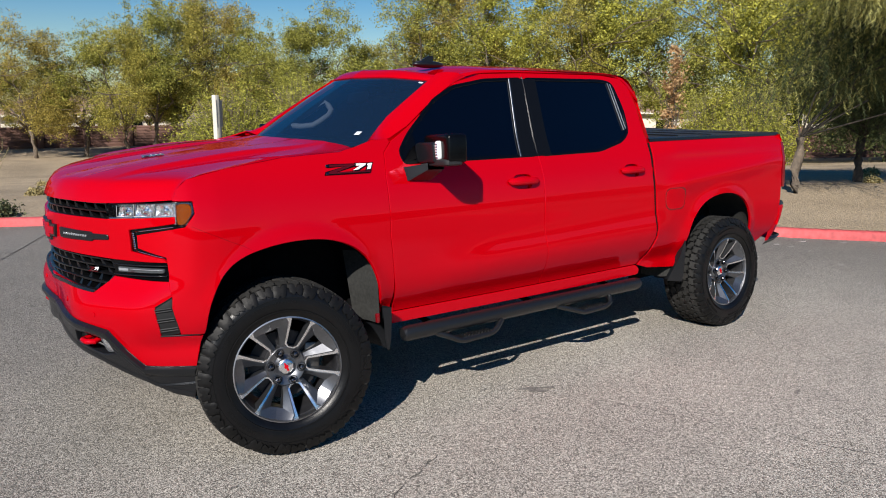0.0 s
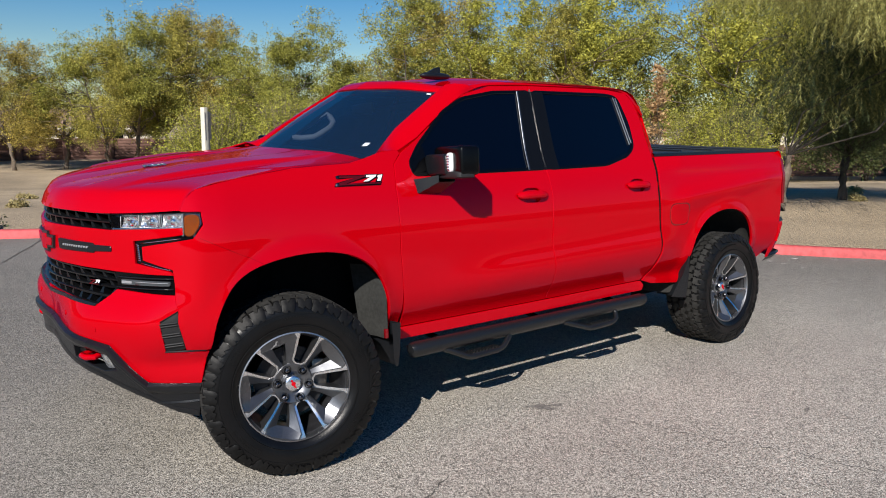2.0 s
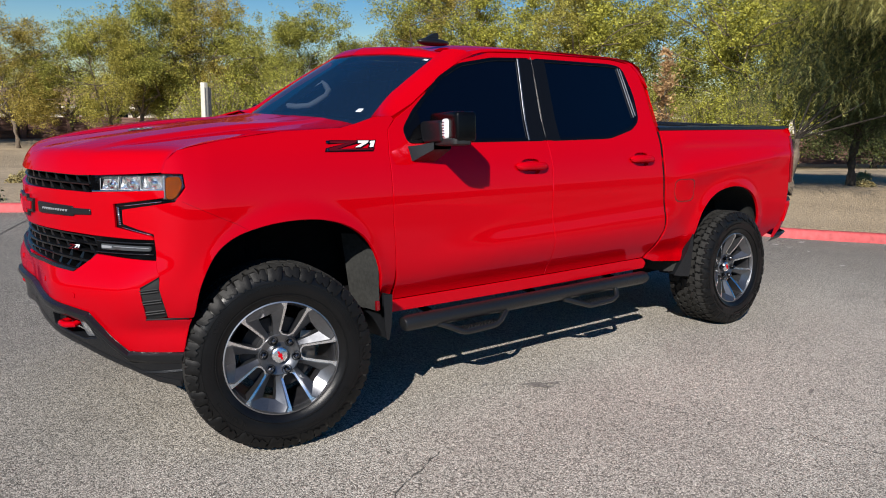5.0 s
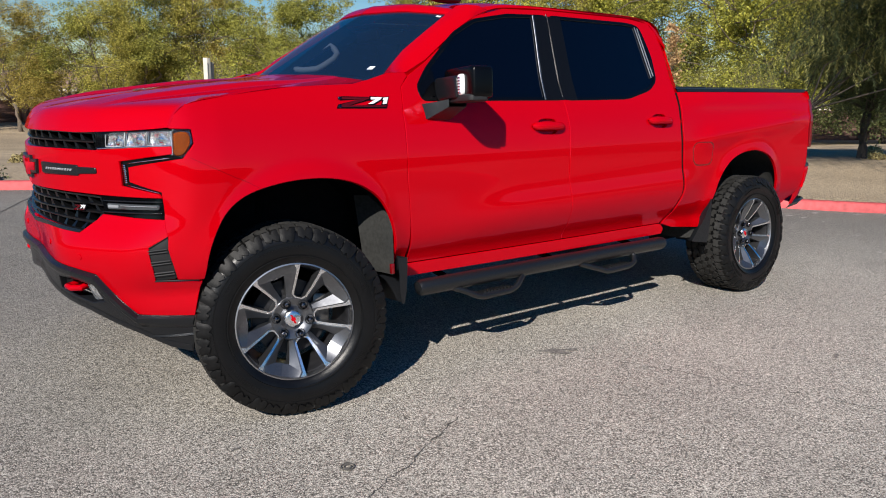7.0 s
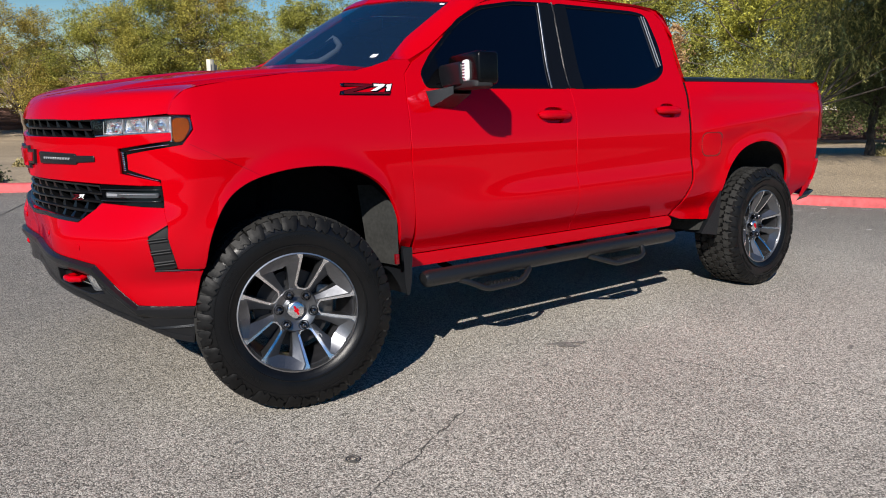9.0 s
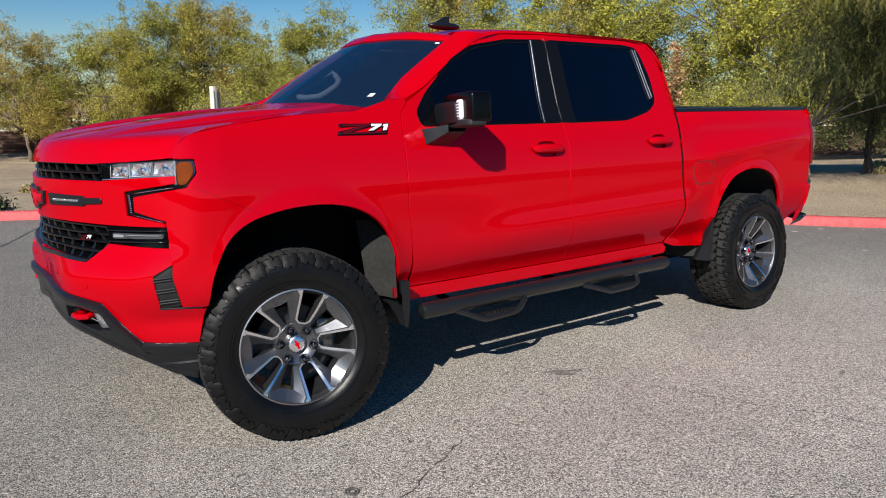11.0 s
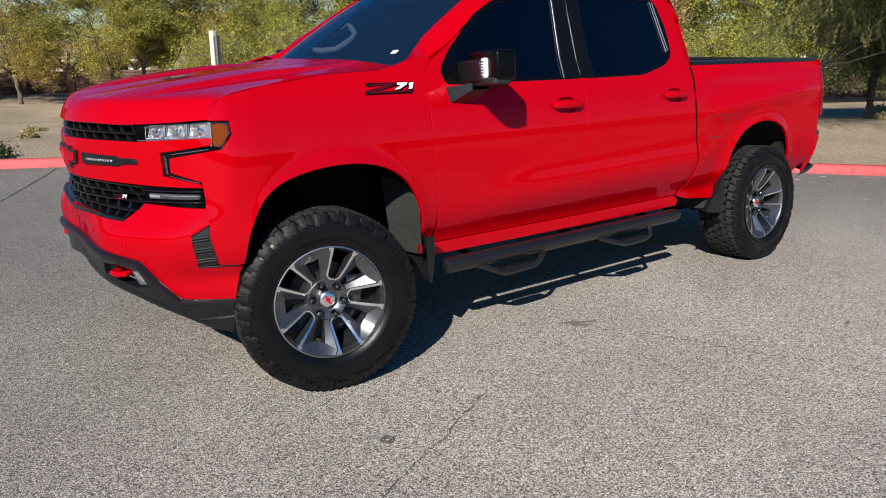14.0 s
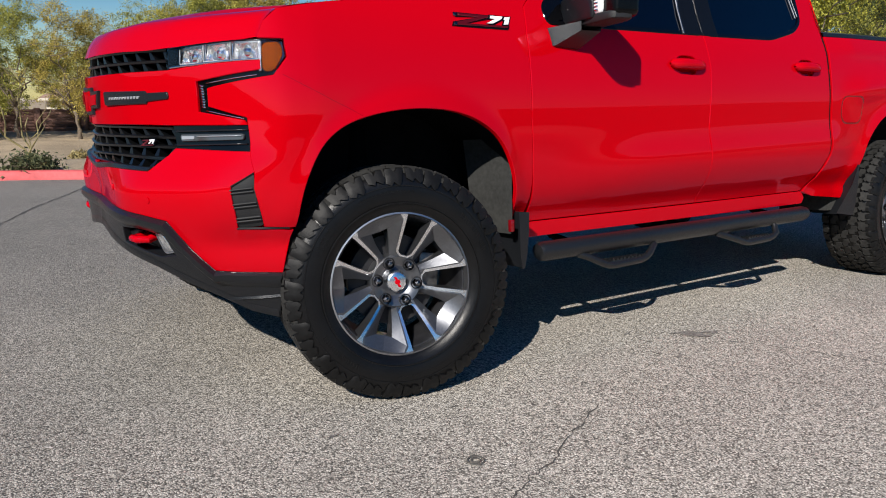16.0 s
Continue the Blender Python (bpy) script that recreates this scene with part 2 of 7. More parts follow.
def refined(poly, step):
    out = []
    for a, b in zip(poly, poly[1:] + poly[:1]):
        n = max(1, int(math.dist(a, b) / step))
        out += [(a[0] + (b[0] - a[0]) * i / n, a[1] + (b[1] - a[1]) * i / n) for i in range(n)]
    return out


def rounded(poly, r, seg=4):
    """A polygon with its corners rounded."""
    out = []
    n = len(poly)
    for i in range(n):
        p, a, b = Vector(poly[i]), Vector(poly[i - 1]), Vector(poly[(i + 1) % n])
        ra = min(r, (a - p).length * 0.45)
        rb = min(r, (b - p).length * 0.45)
        p0, p1 = p + (a - p).normalized() * ra, p + (b - p).normalized() * rb
        for k in range(seg + 1):
            t = k / seg
            q = p0 * (1 - t) ** 2 + p * 2 * t * (1 - t) + p1 * t * t
            out.append((q.x, q.y))
    return out


def sheet(poly, place, step=0.03, holes=(), depth=0.018, lift=0.0):
    """A panel: an outline in (s, z), with holes, laid on a curved surface place(s, z) -> (point, normal), with its rim turned in."""
    from mathutils.geometry import delaunay_2d_cdt
    loops = [refined(list(p), step) for p in (poly, *holes)]
    pts, edges = [], []
    for lp in loops:
        b = len(pts)
        pts += lp
        edges += [(b + i, b + (i + 1) % len(lp)) for i in range(len(lp))]
    rim = len(pts)
    xs, ys = [p[0] for p in loops[0]], [p[1] for p in loops[0]]
    rimpts = np.array(pts)
    nx, ny = int((max(xs) - min(xs)) / step) + 1, int((max(ys) - min(ys)) / step) + 1
    for i in range(nx + 1):
        for j in range(ny + 1):
            q = (min(xs) + (i + 0.5 * (j % 2)) * step, min(ys) + j * step)
            if inside(q, loops[0]) and not any(inside(q, h) for h in loops[1:]):
                if np.min(np.hypot(rimpts[:, 0] - q[0], rimpts[:, 1] - q[1])) > 0.5 * step:
                    pts.append(q)
    co, _, tris, _, _, _ = delaunay_2d_cdt([Vector(p) for p in pts], edges, [], 0, 1e-6)
    faces = []
    for t in tris:
        c = (sum(co[i].x for i in t) / 3, sum(co[i].y for i in t) / 3)
        if inside(c, loops[0]) and not any(inside(c, h) for h in loops[1:]):
            a, b, d = [co[i] for i in t[:3]]
            faces.append(tuple(t) if (b - a).cross(d - a) > 0 else tuple(reversed(t)))
    at = [place(p.x, p.y) for p in co]
    s = Shape().add([p + n * lift for p, n in at], faces)
    if depth:
        count = {}
        for f in faces:
            for a, b in zip(f, f[1:] + f[:1]):
                count[(a, b)] = True
        border = [(a, b) for a, b in count if (b, a) not in count]
        top, mid, low, idx, away = [], [], [], {}, {}
        for a, b in border:
            for k in (a, b):
                if k not in idx:
                    idx[k] = len(top)
                    p, n = at[k]
                    top.append(p + n * lift)
                    away[k] = Vector((0, 0, 0))
            across_rim = (at[b][0] - at[a][0]).cross(at[a][1])
            if across_rim.length > 1e-9:
                away[a] = away[a] + across_rim.normalized()
                away[b] = away[b] + across_rim.normalized()
        c = min(0.0022, depth * 0.25)
        for k in idx:
            p, n = at[k]
            out = away[k].normalized() * c if away[k].length > 1e-6 else away[k]
            mid.append(p + n * (lift - c) + out)
            low.append(p + n * (lift - depth) + out)
        m = len(top)
        s.add(top + mid + low, [(idx[b], idx[a], m + idx[a], m + idx[b]) for a, b in border] + [(m + idx[b], m + idx[a], 2 * m + idx[a], 2 * m + idx[b]) for a, b in border])
    return s


def loft(rows):
    """A skin over rows of points, all of one length."""
    n = len(rows[0])
    return Shape().add([p for r in rows for p in r], [(i * n + k, i * n + k + 1, (i + 1) * n + k + 1, (i + 1) * n + k) for i in range(len(rows) - 1) for k in range(n - 1)])


def slab(poly, depth, axis_map):
    """A flat plate of an outline, with thickness: axis_map(u, v, d) -> point."""
    n = len(poly)
    verts = [axis_map(u, v, 0) for u, v in poly] + [axis_map(u, v, depth) for u, v in poly]
    faces = [tuple(range(n)), tuple(range(2 * n - 1, n - 1, -1))] + [(i, n + i, n + (i + 1) % n, (i + 1) % n) for i in range(n)]
    return Shape().add(verts, faces)

# ---- the truck: nose towards -x, driver's side towards -y, front axle at x = 0 ----
WHEELBASE, HUB_Z, HUB_Y = 3.744, 0.43, 0.93
HALF = curve([(0.40, 0.80), (0.50, 0.825), (0.57, 0.838), (0.60, 0.836), (0.63, 0.848), (0.66, 0.869), (0.70, 0.897), (0.76, 0.920), (0.82, 0.933), (1.0, 0.952), (1.12, 0.955), (1.25, 0.946), (1.36, 0.924), (1.44, 0.892), (1.50, 0.864), (1.60, 0.828), (1.75, 0.780), (1.88, 0.737), (1.96, 0.705)])
PLAN = [(-0.30, 0.955), (-0.40, 0.94), (-0.489, 0.893), (-0.569, 0.815), (-0.66, 0.655), (-0.74, 0.465), (-0.80, 0.30), (-0.842, 0.12), (-0.852, 0.0)]
ARC = [-0.30]
for p_, q_ in zip(PLAN, PLAN[1:]):
    ARC.append(ARC[-1] - math.dist(p_, q_))
NOSE = ARC[-1]
PLAN_X, PLAN_Y = curve(sorted(zip(ARC, [p[0] for p in PLAN]))), curve(sorted(zip(ARC, [p[1] for p in PLAN])))
FORWARD = curve([(0.36, -0.05), (0.50, 0.015), (0.60, 0.05), (0.70, 0.068), (0.79, 0.080), (0.812, 0.080), (0.83, 0.070), (0.88, 0.046), (0.95, 0.0), (1.05, -0.01), (1.20, -0.005), (1.30, -0.01), (1.40, -0.03)])
WIDEN = curve([(-1, 0.0), (0.3, 0), (0.6, 0.0), (1.6, 0.004), (2.7, -0.012), (3.2, -0.015), (3.7, -0.015), (4.3, -0.03), (4.8, -0.05)])
ARCH_F = [(-0.391, 0.575), (-0.374, 0.674), (-0.361, 0.799), (-0.320, 0.914), (-0.264, 0.981), (-0.180, 1.029), (-0.053, 1.058), (0.094, 1.070), (0.248, 1.059), (0.374, 1.017), (0.473, 0.944), (0.537, 0.822), (0.58, 0.635)]
ARCH_R = [(3.20, 0.53), (3.245, 0.71), (3.28, 0.88), (3.41, 1.01), (3.59, 1.058), (3.775, 1.058), (3.965, 1.0), (4.085, 0.855), (4.13, 0.60)]


def eased(pts, times=2):
    """An open run of points with its corners cut to a smooth curve."""
    for _ in range(times):
        out = [pts[0]]
        for a, b in zip(pts, pts[1:]):
            out += [(a[0] * 0.75 + b[0] * 0.25, a[1] * 0.75 + b[1] * 0.25), (a[0] * 0.25 + b[0] * 0.75, a[1] * 0.25 + b[1] * 0.75)]
        pts = out + [pts[-1]]
    return pts


ARCH_F = ARCH_F[:1] + eased(ARCH_F[1:])
ARCH_R = eased(ARCH_R)


def flare(s, z, cx, cz, a, b, width, height):
    d = (math.hypot((s - cx) / a, (z - cz) / b) - 1) * 0.5 * (a + b)
    k = max(0.0, min(1.0, 1 - d / width))
    return height * k * k * (3 - 2 * k) if z > cz - 0.25 else height * k * k * max(0, 1 - (cz - 0.25 - z) * 6)


def body_point(s, z):
    """The truck's skin on the driver's side: s runs along x on the flank and round the corner to the nose's centre line."""
    bulge = flare(s, z, 0.09, 0.62, 0.47, 0.45, 0.085, 0.018) if s < 1.2 else flare(s, z, 3.68, 0.60, 0.45, 0.46, 0.11, 0.020) if s > 2.9 else 0.0
    if s > 2.88:
        d = z - (1.215 + 0.085 * (s - 2.9))
        e = max(0.0, min(1.0, (s - 2.90) / 0.32))
        bulge += 0.031 * math.exp(-((d + 0.065) / (0.075 if d < -0.065 else 0.068)) ** 2) * e * e * (3 - 2 * e) * max(0.35, min(1, (4.75 - s) / 0.5))
        h = max(0.0, min(1.0, (z - 1.335) / 0.07))
        bulge += 0.017 * h * h * (3 - 2 * h) * min(1, (s - 2.88) / 0.25)
    if 0.66 < s < 3.15:
        d = z - (0.80 + 0.022 * (s - 0.8))
        e = min(1, (s - 0.66) / 0.75) * min(1, (3.15 - s) / 0.3)
        bulge += 0.028 * e * e * (3 - 2 * e) * math.exp(-(d / (0.095 if d > 0 else 0.115)) ** 2)
    if s >= -0.30:
        return Vector((s, -(HALF(z) + WIDEN(s) + bulge), z))
    k = min(1, (-0.30 - s) / 0.35)
    k = k * k * (3 - 2 * k)
    c = max(0.0, min(1.0, (-0.95 - s) / (-0.95 - NOSE)))
    k *= 1 - 1.3 * c * c * (3 - 2 * c) if z < 0.93 else 1 - 1.3 * c * c * (3 - 2 * c) * max(0, 1 - (z - 0.93) / 0.06)
    y = PLAN_Y(s)
    y = y * (HALF(z) / 0.955) if z < 1.12 else y * (1 - (1 - HALF(z) / 0.955) * (1 - k * 0.7))
    return Vector((PLAN_X(s) - FORWARD(z) * k, -(y + bulge), z))


def body(s, z):
    p = body_point(s, z)
    n = (body_point(s + 0.004, z) - p).cross(body_point(s, z + 0.004) - p)
    return p, n.normalized()


truck = tagged(new("pickup_truck"), "glossy red crew-cab pickup truck, lifted, on all-terrain tyres", "pickup truck")
truck.matrix_basis = Matrix.Translation((0, -0.80, 0)) @ Matrix.Rotation(-LEAN, 4, "X") @ Matrix.Translation((0, 0.80, 0))


def pair(name, shape, *mats, label="", parent=None, flat_over=40):
    """A part on the driver's side and its mirror image on the other."""
    a = part(name, shape.mesh(name, *mats, flat_over=flat_over), parent or truck, label)
    b = part(name, shape.mirrored().mesh(name, *mats, flat_over=flat_over), parent or truck, label)
    return a, b


def across(name, shape, *mats, label="", flat_over=40, w=0.35, rise=0.0):
    """One part that runs over the centre line: a half and its mirror image in one mesh."""
    if w:
        shape.v = [crowned(p, w, rise) for p in shape.v]
    s = Shape().join(shape).join(shape.mirrored())
    return part(name, s.mesh(name, *mats, flat_over=flat_over), truck, label)


WIN_F = rounded([(0.752, 1.405), (0.740, 1.475), (0.828, 1.575), (1.053, 1.765), (1.216, 1.845), (1.466, 1.89), (1.775, 1.905), (1.735, 1.411)], 0.03)
WIN_R = rounded([(1.79, 1.905), (2.525, 1.912), (2.640, 1.896), (2.698, 1.700), (2.690, 1.540), (2.590, 1.478), (2.330, 1.420), (1.755, 1.410)], 0.05)
def cup_at(s0, z0):
    return rounded([(s0 + 0.06, z0 - 0.046), (s0 + 0.05, z0 + 0.028), (s0 + 0.09, z0 + 0.044), (s0 + 0.18, z0 + 0.042), (s0 + 0.205, z0 + 0.02), (s0 + 0.195, z0 - 0.046)], 0.03)


HANDLES = ((1.452, 1.267), (2.480, 1.284))
SEAM_HOOD = [(-0.490, 1.299), (-0.469, 1.348), (-0.418, 1.388), (-0.223, 1.425), (0.068, 1.465), (0.383, 1.482), (0.472, 1.503)]

fender = [(-0.49, 1.296)] + SEAM_HOOD + [(0.58, 1.535), (0.69, 1.545), (0.700, 1.528), (0.645, 1.473), (0.619, 1.355), (0.617, 1.027), (0.641, 0.80), (0.655, 0.62), (0.665, 0.54), (0.60, 0.545)]
fender += list(reversed(ARCH_F[1:])) + [(-0.388, 0.674), (-0.455, 0.680), (-0.490, 0.866), (-0.527, 0.932), (-0.542, 1.018), (-0.546, 1.044), (-0.696, 1.086), (-0.692, 1.143), (-0.507, 1.166), (-0.445, 1.174), (-0.394, 1.234), (-0.400, 1.292)]
pair("fender", sheet(fender, body, 0.026), RED)
front_door = [(0.679, 0.600), (0.648, 0.80), (0.624, 1.027), (0.626, 1.355), (0.652, 1.473), (0.712, 1.530), (0.837, 1.602), (1.097, 1.778), (1.26, 1.868), (1.45, 1.918), (1.777, 1.933), (1.738, 1.428), (1.750, 1.261), (1.738, 0.982), (1.765, 0.75), (1.790, 0.600)]
pair("front_door", sheet(front_door, body, 0.028, [WIN_F, cup_at(*HANDLES[0])]), RED)
rear_door = [(1.798, 0.600), (1.773, 0.75), (1.746, 0.982), (1.758, 1.261), (1.746, 1.428), (1.785, 1.933), (2.55, 1.94), (2.74, 1.92), (2.80, 1.86), (2.84, 1.70), (2.85, 1.50), (2.822, 1.28), (2.836, 1.0), (2.850, 0.794), (2.82, 0.66), (2.77, 0.600)]
pair("rear_door", sheet(rear_door, body, 0.028, [WIN_R, cup_at(*HANDLES[1])]), RED)
bedside = [(2.885, 1.470), (2.858, 1.28), (2.868, 1.0), (2.880, 0.80), (2.856, 0.665), (2.80, 0.592), (2.90, 0.560), (3.19, 0.530)] + ARCH_R + [(4.20, 0.595), (4.38, 0.60), (4.50, 0.66), (4.561, 0.884), (4.56, 1.197), (4.635, 1.482)]
pair("bedside", sheet(bedside, body, 0.026), RED)
rocker = rounded([(0.668, 0.532), (0.672, 0.592), (2.765, 0.592), (2.80, 0.560), (2.79, 0.524)], 0.012)
pair("rocker_panel", sheet(rocker, body, 0.05, lift=0.006, depth=0.05), RED)

# cab top: roof, screen pillars and windscreen
RAIL = curve([(1.02, 1.790), (1.20, 1.885), (1.35, 1.928), (1.7, 1.952), (2.2, 1.957), (2.69, 1.948), (2.82, 1.915), (2.89, 1.84)])
HEAD_X, HEAD_Z = curve([(0, 1.06), (0.3, 1.09), (0.6, 1.19), (0.66, 1.22)]), curve([(0, 1.945), (0.3, 1.937), (0.6, 1.897), (0.66, 1.885)])
BASE_X, BASE_Z = curve([(0, 0.40), (0.3, 0.425), (0.6, 0.53), (0.745, 0.66)]), curve([(0, 1.520), (0.3, 1.515), (0.6, 1.500), (0.745, 1.515)])


def screen(u, v, off=0.0):
    """The windscreen: u from the centre line to the pillar, v from the cowl to the roof."""
    yb, yt = 0.745 * u, 0.665 * u
    a, b = Vector((BASE_X(yb), -yb, BASE_Z(yb))), Vector((HEAD_X(yt), -yt, HEAD_Z(yt)))
    p = a.lerp(b, v) + Vector((-0.55, 0, 0.83)) * (0.018 * 4 * v * (1 - v) * (1 - 0.8 * u * u) + off)
    return Vector((p.x, p.y + (1 - u) * mid_y(p.z), p.z + (1 - u) * TAN * 0.70))


def glass_top(u):
    return 0.885 + 0.075 * u * u


glass_rows = [[screen(u / 12, glass_top(u / 12) * v / 12) for u in range(12, -1, -1)] for v in range(13)]
across("windscreen", loft(glass_rows), SCREEN, w=0, label="tinted windscreen with a dark upper edge")
pillar_out = [(0.58, 1.540), (0.70, 1.546), (0.832, 1.611), (1.092, 1.787), (1.255, 1.877), (1.33, 1.905)]
rows = []
for i in range(11):
    t = i / 10
    so = t * (len(pillar_out) - 1)
    k = min(int(so), len(pillar_out) - 2)
    q = [pillar_out[k][j] + (pillar_out[k + 1][j] - pillar_out[k][j]) * (so - k) for j in (0, 1)]
    o, inn = body_point(*q), screen(0.96, min(1.0, t * 1.04))
    lift = min(1.0, 0.15 + t * 3)
    rows.append([o - Vector((0, -0.012, 0.03)), o, o.lerp(inn, 0.3) + Vector((-0.014, -0.012, 0.022)) * lift, o.lerp(inn, 0.65) + Vector((-0.022, -0.008, 0.034)) * lift, inn + Vector((-0.020, -0.003, 0.034)) * lift, inn + Vector((0.004, 0.004, -0.012))])
pair("windscreen_pillar", loft(rows), RED, flat_over=60)
rows = []
for i in range(25):
    x = 1.06 + (2.90 - 1.06) * i / 24
    row = []
    for j in range(13):
        u = j / 12
        xs = x + (HEAD_X(0.72 * u) - 1.06) * (1 - i / 24)
        k = min(1, i / 5)
        k = k * k * (3 - 2 * k)
        back_z = RAIL(max(xs, 1.2)) + 0.050 * (1 - u * u)
        row.append(Vector((xs, -0.715 * u, (HEAD_Z(0.715 * u) + 0.010) * (1 - k) + back_z * k)))
    rows.append(list(reversed(row)))
rows = [[crowned(p, 0.715) for p in r] for r in rows]
lead = [[screen(u / 12, glass_top(u / 12) + (1 - glass_top(u / 12)) * t, o) for u in range(12, -1, -1)] for t, o in ((0.0, -0.012), (0.0, 0.006), (0.35, 0.012), (0.8, 0.012))]
across("roof", loft(lead + rows), RED, flat_over=60, w=0)
rows = [[Vector((x0, -w, z)) for w in (0.80, 0.5, 0.25, 0.0)] for x0, z in ((2.895, 1.84), (2.90, 1.70), (2.91, 1.50), (2.90, 1.0), (2.90, 0.6))]
for r in rows:
    r[0].y = -(HALF(r[0].z) - 0.035)
across("cab_back", loft(rows), RED, w=0.7, rise=1.0)
rows = [[p, q] for p, q in ((body_point(2.79, 1.87), Vector((2.90, -0.70, 1.84))), (body_point(2.835, 1.70), Vector((2.905, -0.75, 1.70))), (body_point(2.845, 1.50), Vector((2.912, -0.83, 1.50))), (body_point(2.82, 1.28), Vector((2.90, -0.90, 1.28))), (body_point(2.83, 1.0), Vector((2.90, -0.91, 1.0))), (body_point(2.83, 0.7), Vector((2.90, -0.86, 0.7))))]
pair("cab_corner", loft(rows), RED)
rows = [[Vector((2.916, -w, z)) for w in (0.62, 0.3, 0.0)] for z in (1.83, 1.55)]
across("rear_window", loft(rows), GLASS, w=0.7, rise=1.0)
# rail between the door tops and the roof
DOOR_TOP = curve([(1.097, 1.778), (1.26, 1.868), (1.45, 1.918), (1.777, 1.933), (2.55, 1.94), (2.74, 1.92), (2.80, 1.86), (2.90, 1.74)])
rows = []
for x in [1.17 + 0.057 * i for i in range(31)]:
    o = body_point(x, DOOR_TOP(x) + 0.005)
    e = Vector((x, -0.690, RAIL(max(x, 1.22)) + 0.001))
    rows.append([o + Vector((0, 0.012, -0.004)), o + Vector((0, 0.002, 0.002)), o.lerp(e, 0.4) + Vector((0, -0.004, 0.010)), o.lerp(e, 0.75) + Vector((0, 0, 0.006)), e])
pair("roof_rail", loft(rows), RED, flat_over=60)

# side glass, trims and pillar panels
for nm, hole in (("front_side_window", WIN_F), ("rear_side_window", WIN_R)):
    pair(nm, sheet(hole, body, 0.05, depth=0.0, lift=-0.004), GLASS, label="dark tinted side window")
    c = (sum(p[0] for p in hole) / len(hole), sum(p[1] for p in hole) / len(hole))
    inner = []
    for i, p in enumerate(hole):
        a, b = Vector(hole[i - 1]), Vector(hole[(i + 1) % len(hole)])
        t = (b - a).normalized()
        inner.append((p[0] - t.y * 0.017, p[1] + t.x * 0.017) if inside((p[0] - t.y * 0.02, p[1] + t.x * 0.02), hole) else (p[0] + t.y * 0.017, p[1] - t.x * 0.017))
    pair("window_seal", sheet(hole, body, 0.05, [inner], depth=0.012, lift=0.002), GLOSS)
pillar = [(1.606, 1.413), (1.671, 1.895), (1.783, 1.897), (1.7450, 1.413)]
pair("pillar_panel", sheet(pillar, body, 0.06, lift=0.003, depth=0.003), PILLAR)
pillar = [(1.7470, 1.413), (1.785, 1.897), (1.893, 1.897), (1.862, 1.413)]
pair("pillar_panel", sheet(pillar, body, 0.06, lift=0.003, depth=0.003), PILLAR)
for poly in ([(1.595, 1.414), (1.664, 1.893), (1.673, 1.893), (1.604, 1.414)], [(2.588, 1.884), (2.636, 1.560), (2.642, 1.560), (2.594, 1.884)], [(2.612, 1.880), (2.660, 1.570), (2.664, 1.570), (2.616, 1.880)]):
    pair("window_bar", sheet(poly, body, 0.06, lift=0.006, depth=0.006), BRUSHED)
pair("pillar_edge", sheet([(1.7405, 1.43), (1.780, 1.908), (1.784, 1.908), (1.7445, 1.43)], body, 0.06, lift=0.004), BLACK)

def ease(t):
    t = max(0.0, min(1.0, t))
    return t * t * (3 - 2 * t)


# bonnet: a lofted skin from the nose to the cowl
RISE = curve([(0, 0), (0.015, 0.22), (0.045, 0.42), (0.10, 0.50), (0.28, 0.635), (0.58, 0.82), (0.9, 0.94), (1, 1)])
COWL = curve([(0, 0.40), (0.3, 0.425), (0.6, 0.515), (0.75, 0.53), (0.863, 0.472)])
LIP = curve([(0, 1.318), (0.3, 1.304), (0.55, 1.291), (0.8, 1.290), (1, 1.297)])
rows = []
for i in range(33):
    u = (i / 32) ** 1.6
    row = []
    for j in range(49):
        v = j / 48
        sf = NOSE + v * (-0.492 - NOSE)
        f = body_point(sf, LIP(v))
        y = 0.858 * v
        r = Vector((COWL(y), -y, 1.530 - 0.030 * v**2.2))
        yy = -(abs(f.y) + (y - abs(f.y)) * min(1, u * 2.2 if v < 0.98 else 1))
        if j == 48:
            q = curve(SEAM_HOOD)(-0.49 + (0.472 + 0.49) * u)
            p = body_point(-0.49 + 0.962 * u, q)
        else:
            p = Vector((f.x + (r.x - f.x) * u, 0, f.z + (r.z - f.z) * RISE(u)))
            e = body_point(-0.49 + 0.962 * u, curve(SEAM_HOOD)(-0.49 + 0.962 * u))
            k = max(0, (v - 0.55) / 0.45) ** 2
            p.y = f.y + (e.y * v - f.y) * min(1, u * 1.6)
            p.x += (e.x - p.x) * k
            p.z += (e.z - p.z) * k
            p = crowned(p, 0.35 + 0.5 * u, u)
            d = abs(p.y - mid_y(p.z))
            p.z += (0.020 * (1 - ease((d - 0.51) / 0.06)) - 0.012 * (1 - ease((d - 0.26) / 0.04))) * ease(u * 3.5) * (1 - 0.8 * ease((u - 0.6) / 0.4))
        row.append(p)
    rows.append(list(reversed(row)))
bonnet_skin = across("bonnet", loft(rows), RED, flat_over=60, w=0)
rows = [[Vector((COWL(0.8 * w) + dx, -0.80 * w, 1.54 - 0.05 * w**2 + dz)) for w in (1.0, 0.75, 0.5, 0.25, 0.0)] for dx, dz in ((-0.04, -0.06), (-0.02, -0.03), (0.04, -0.025), (0.10, 0.005))]
across("cowl_panel", loft(rows), BLACK, w=0.85, rise=1.0)

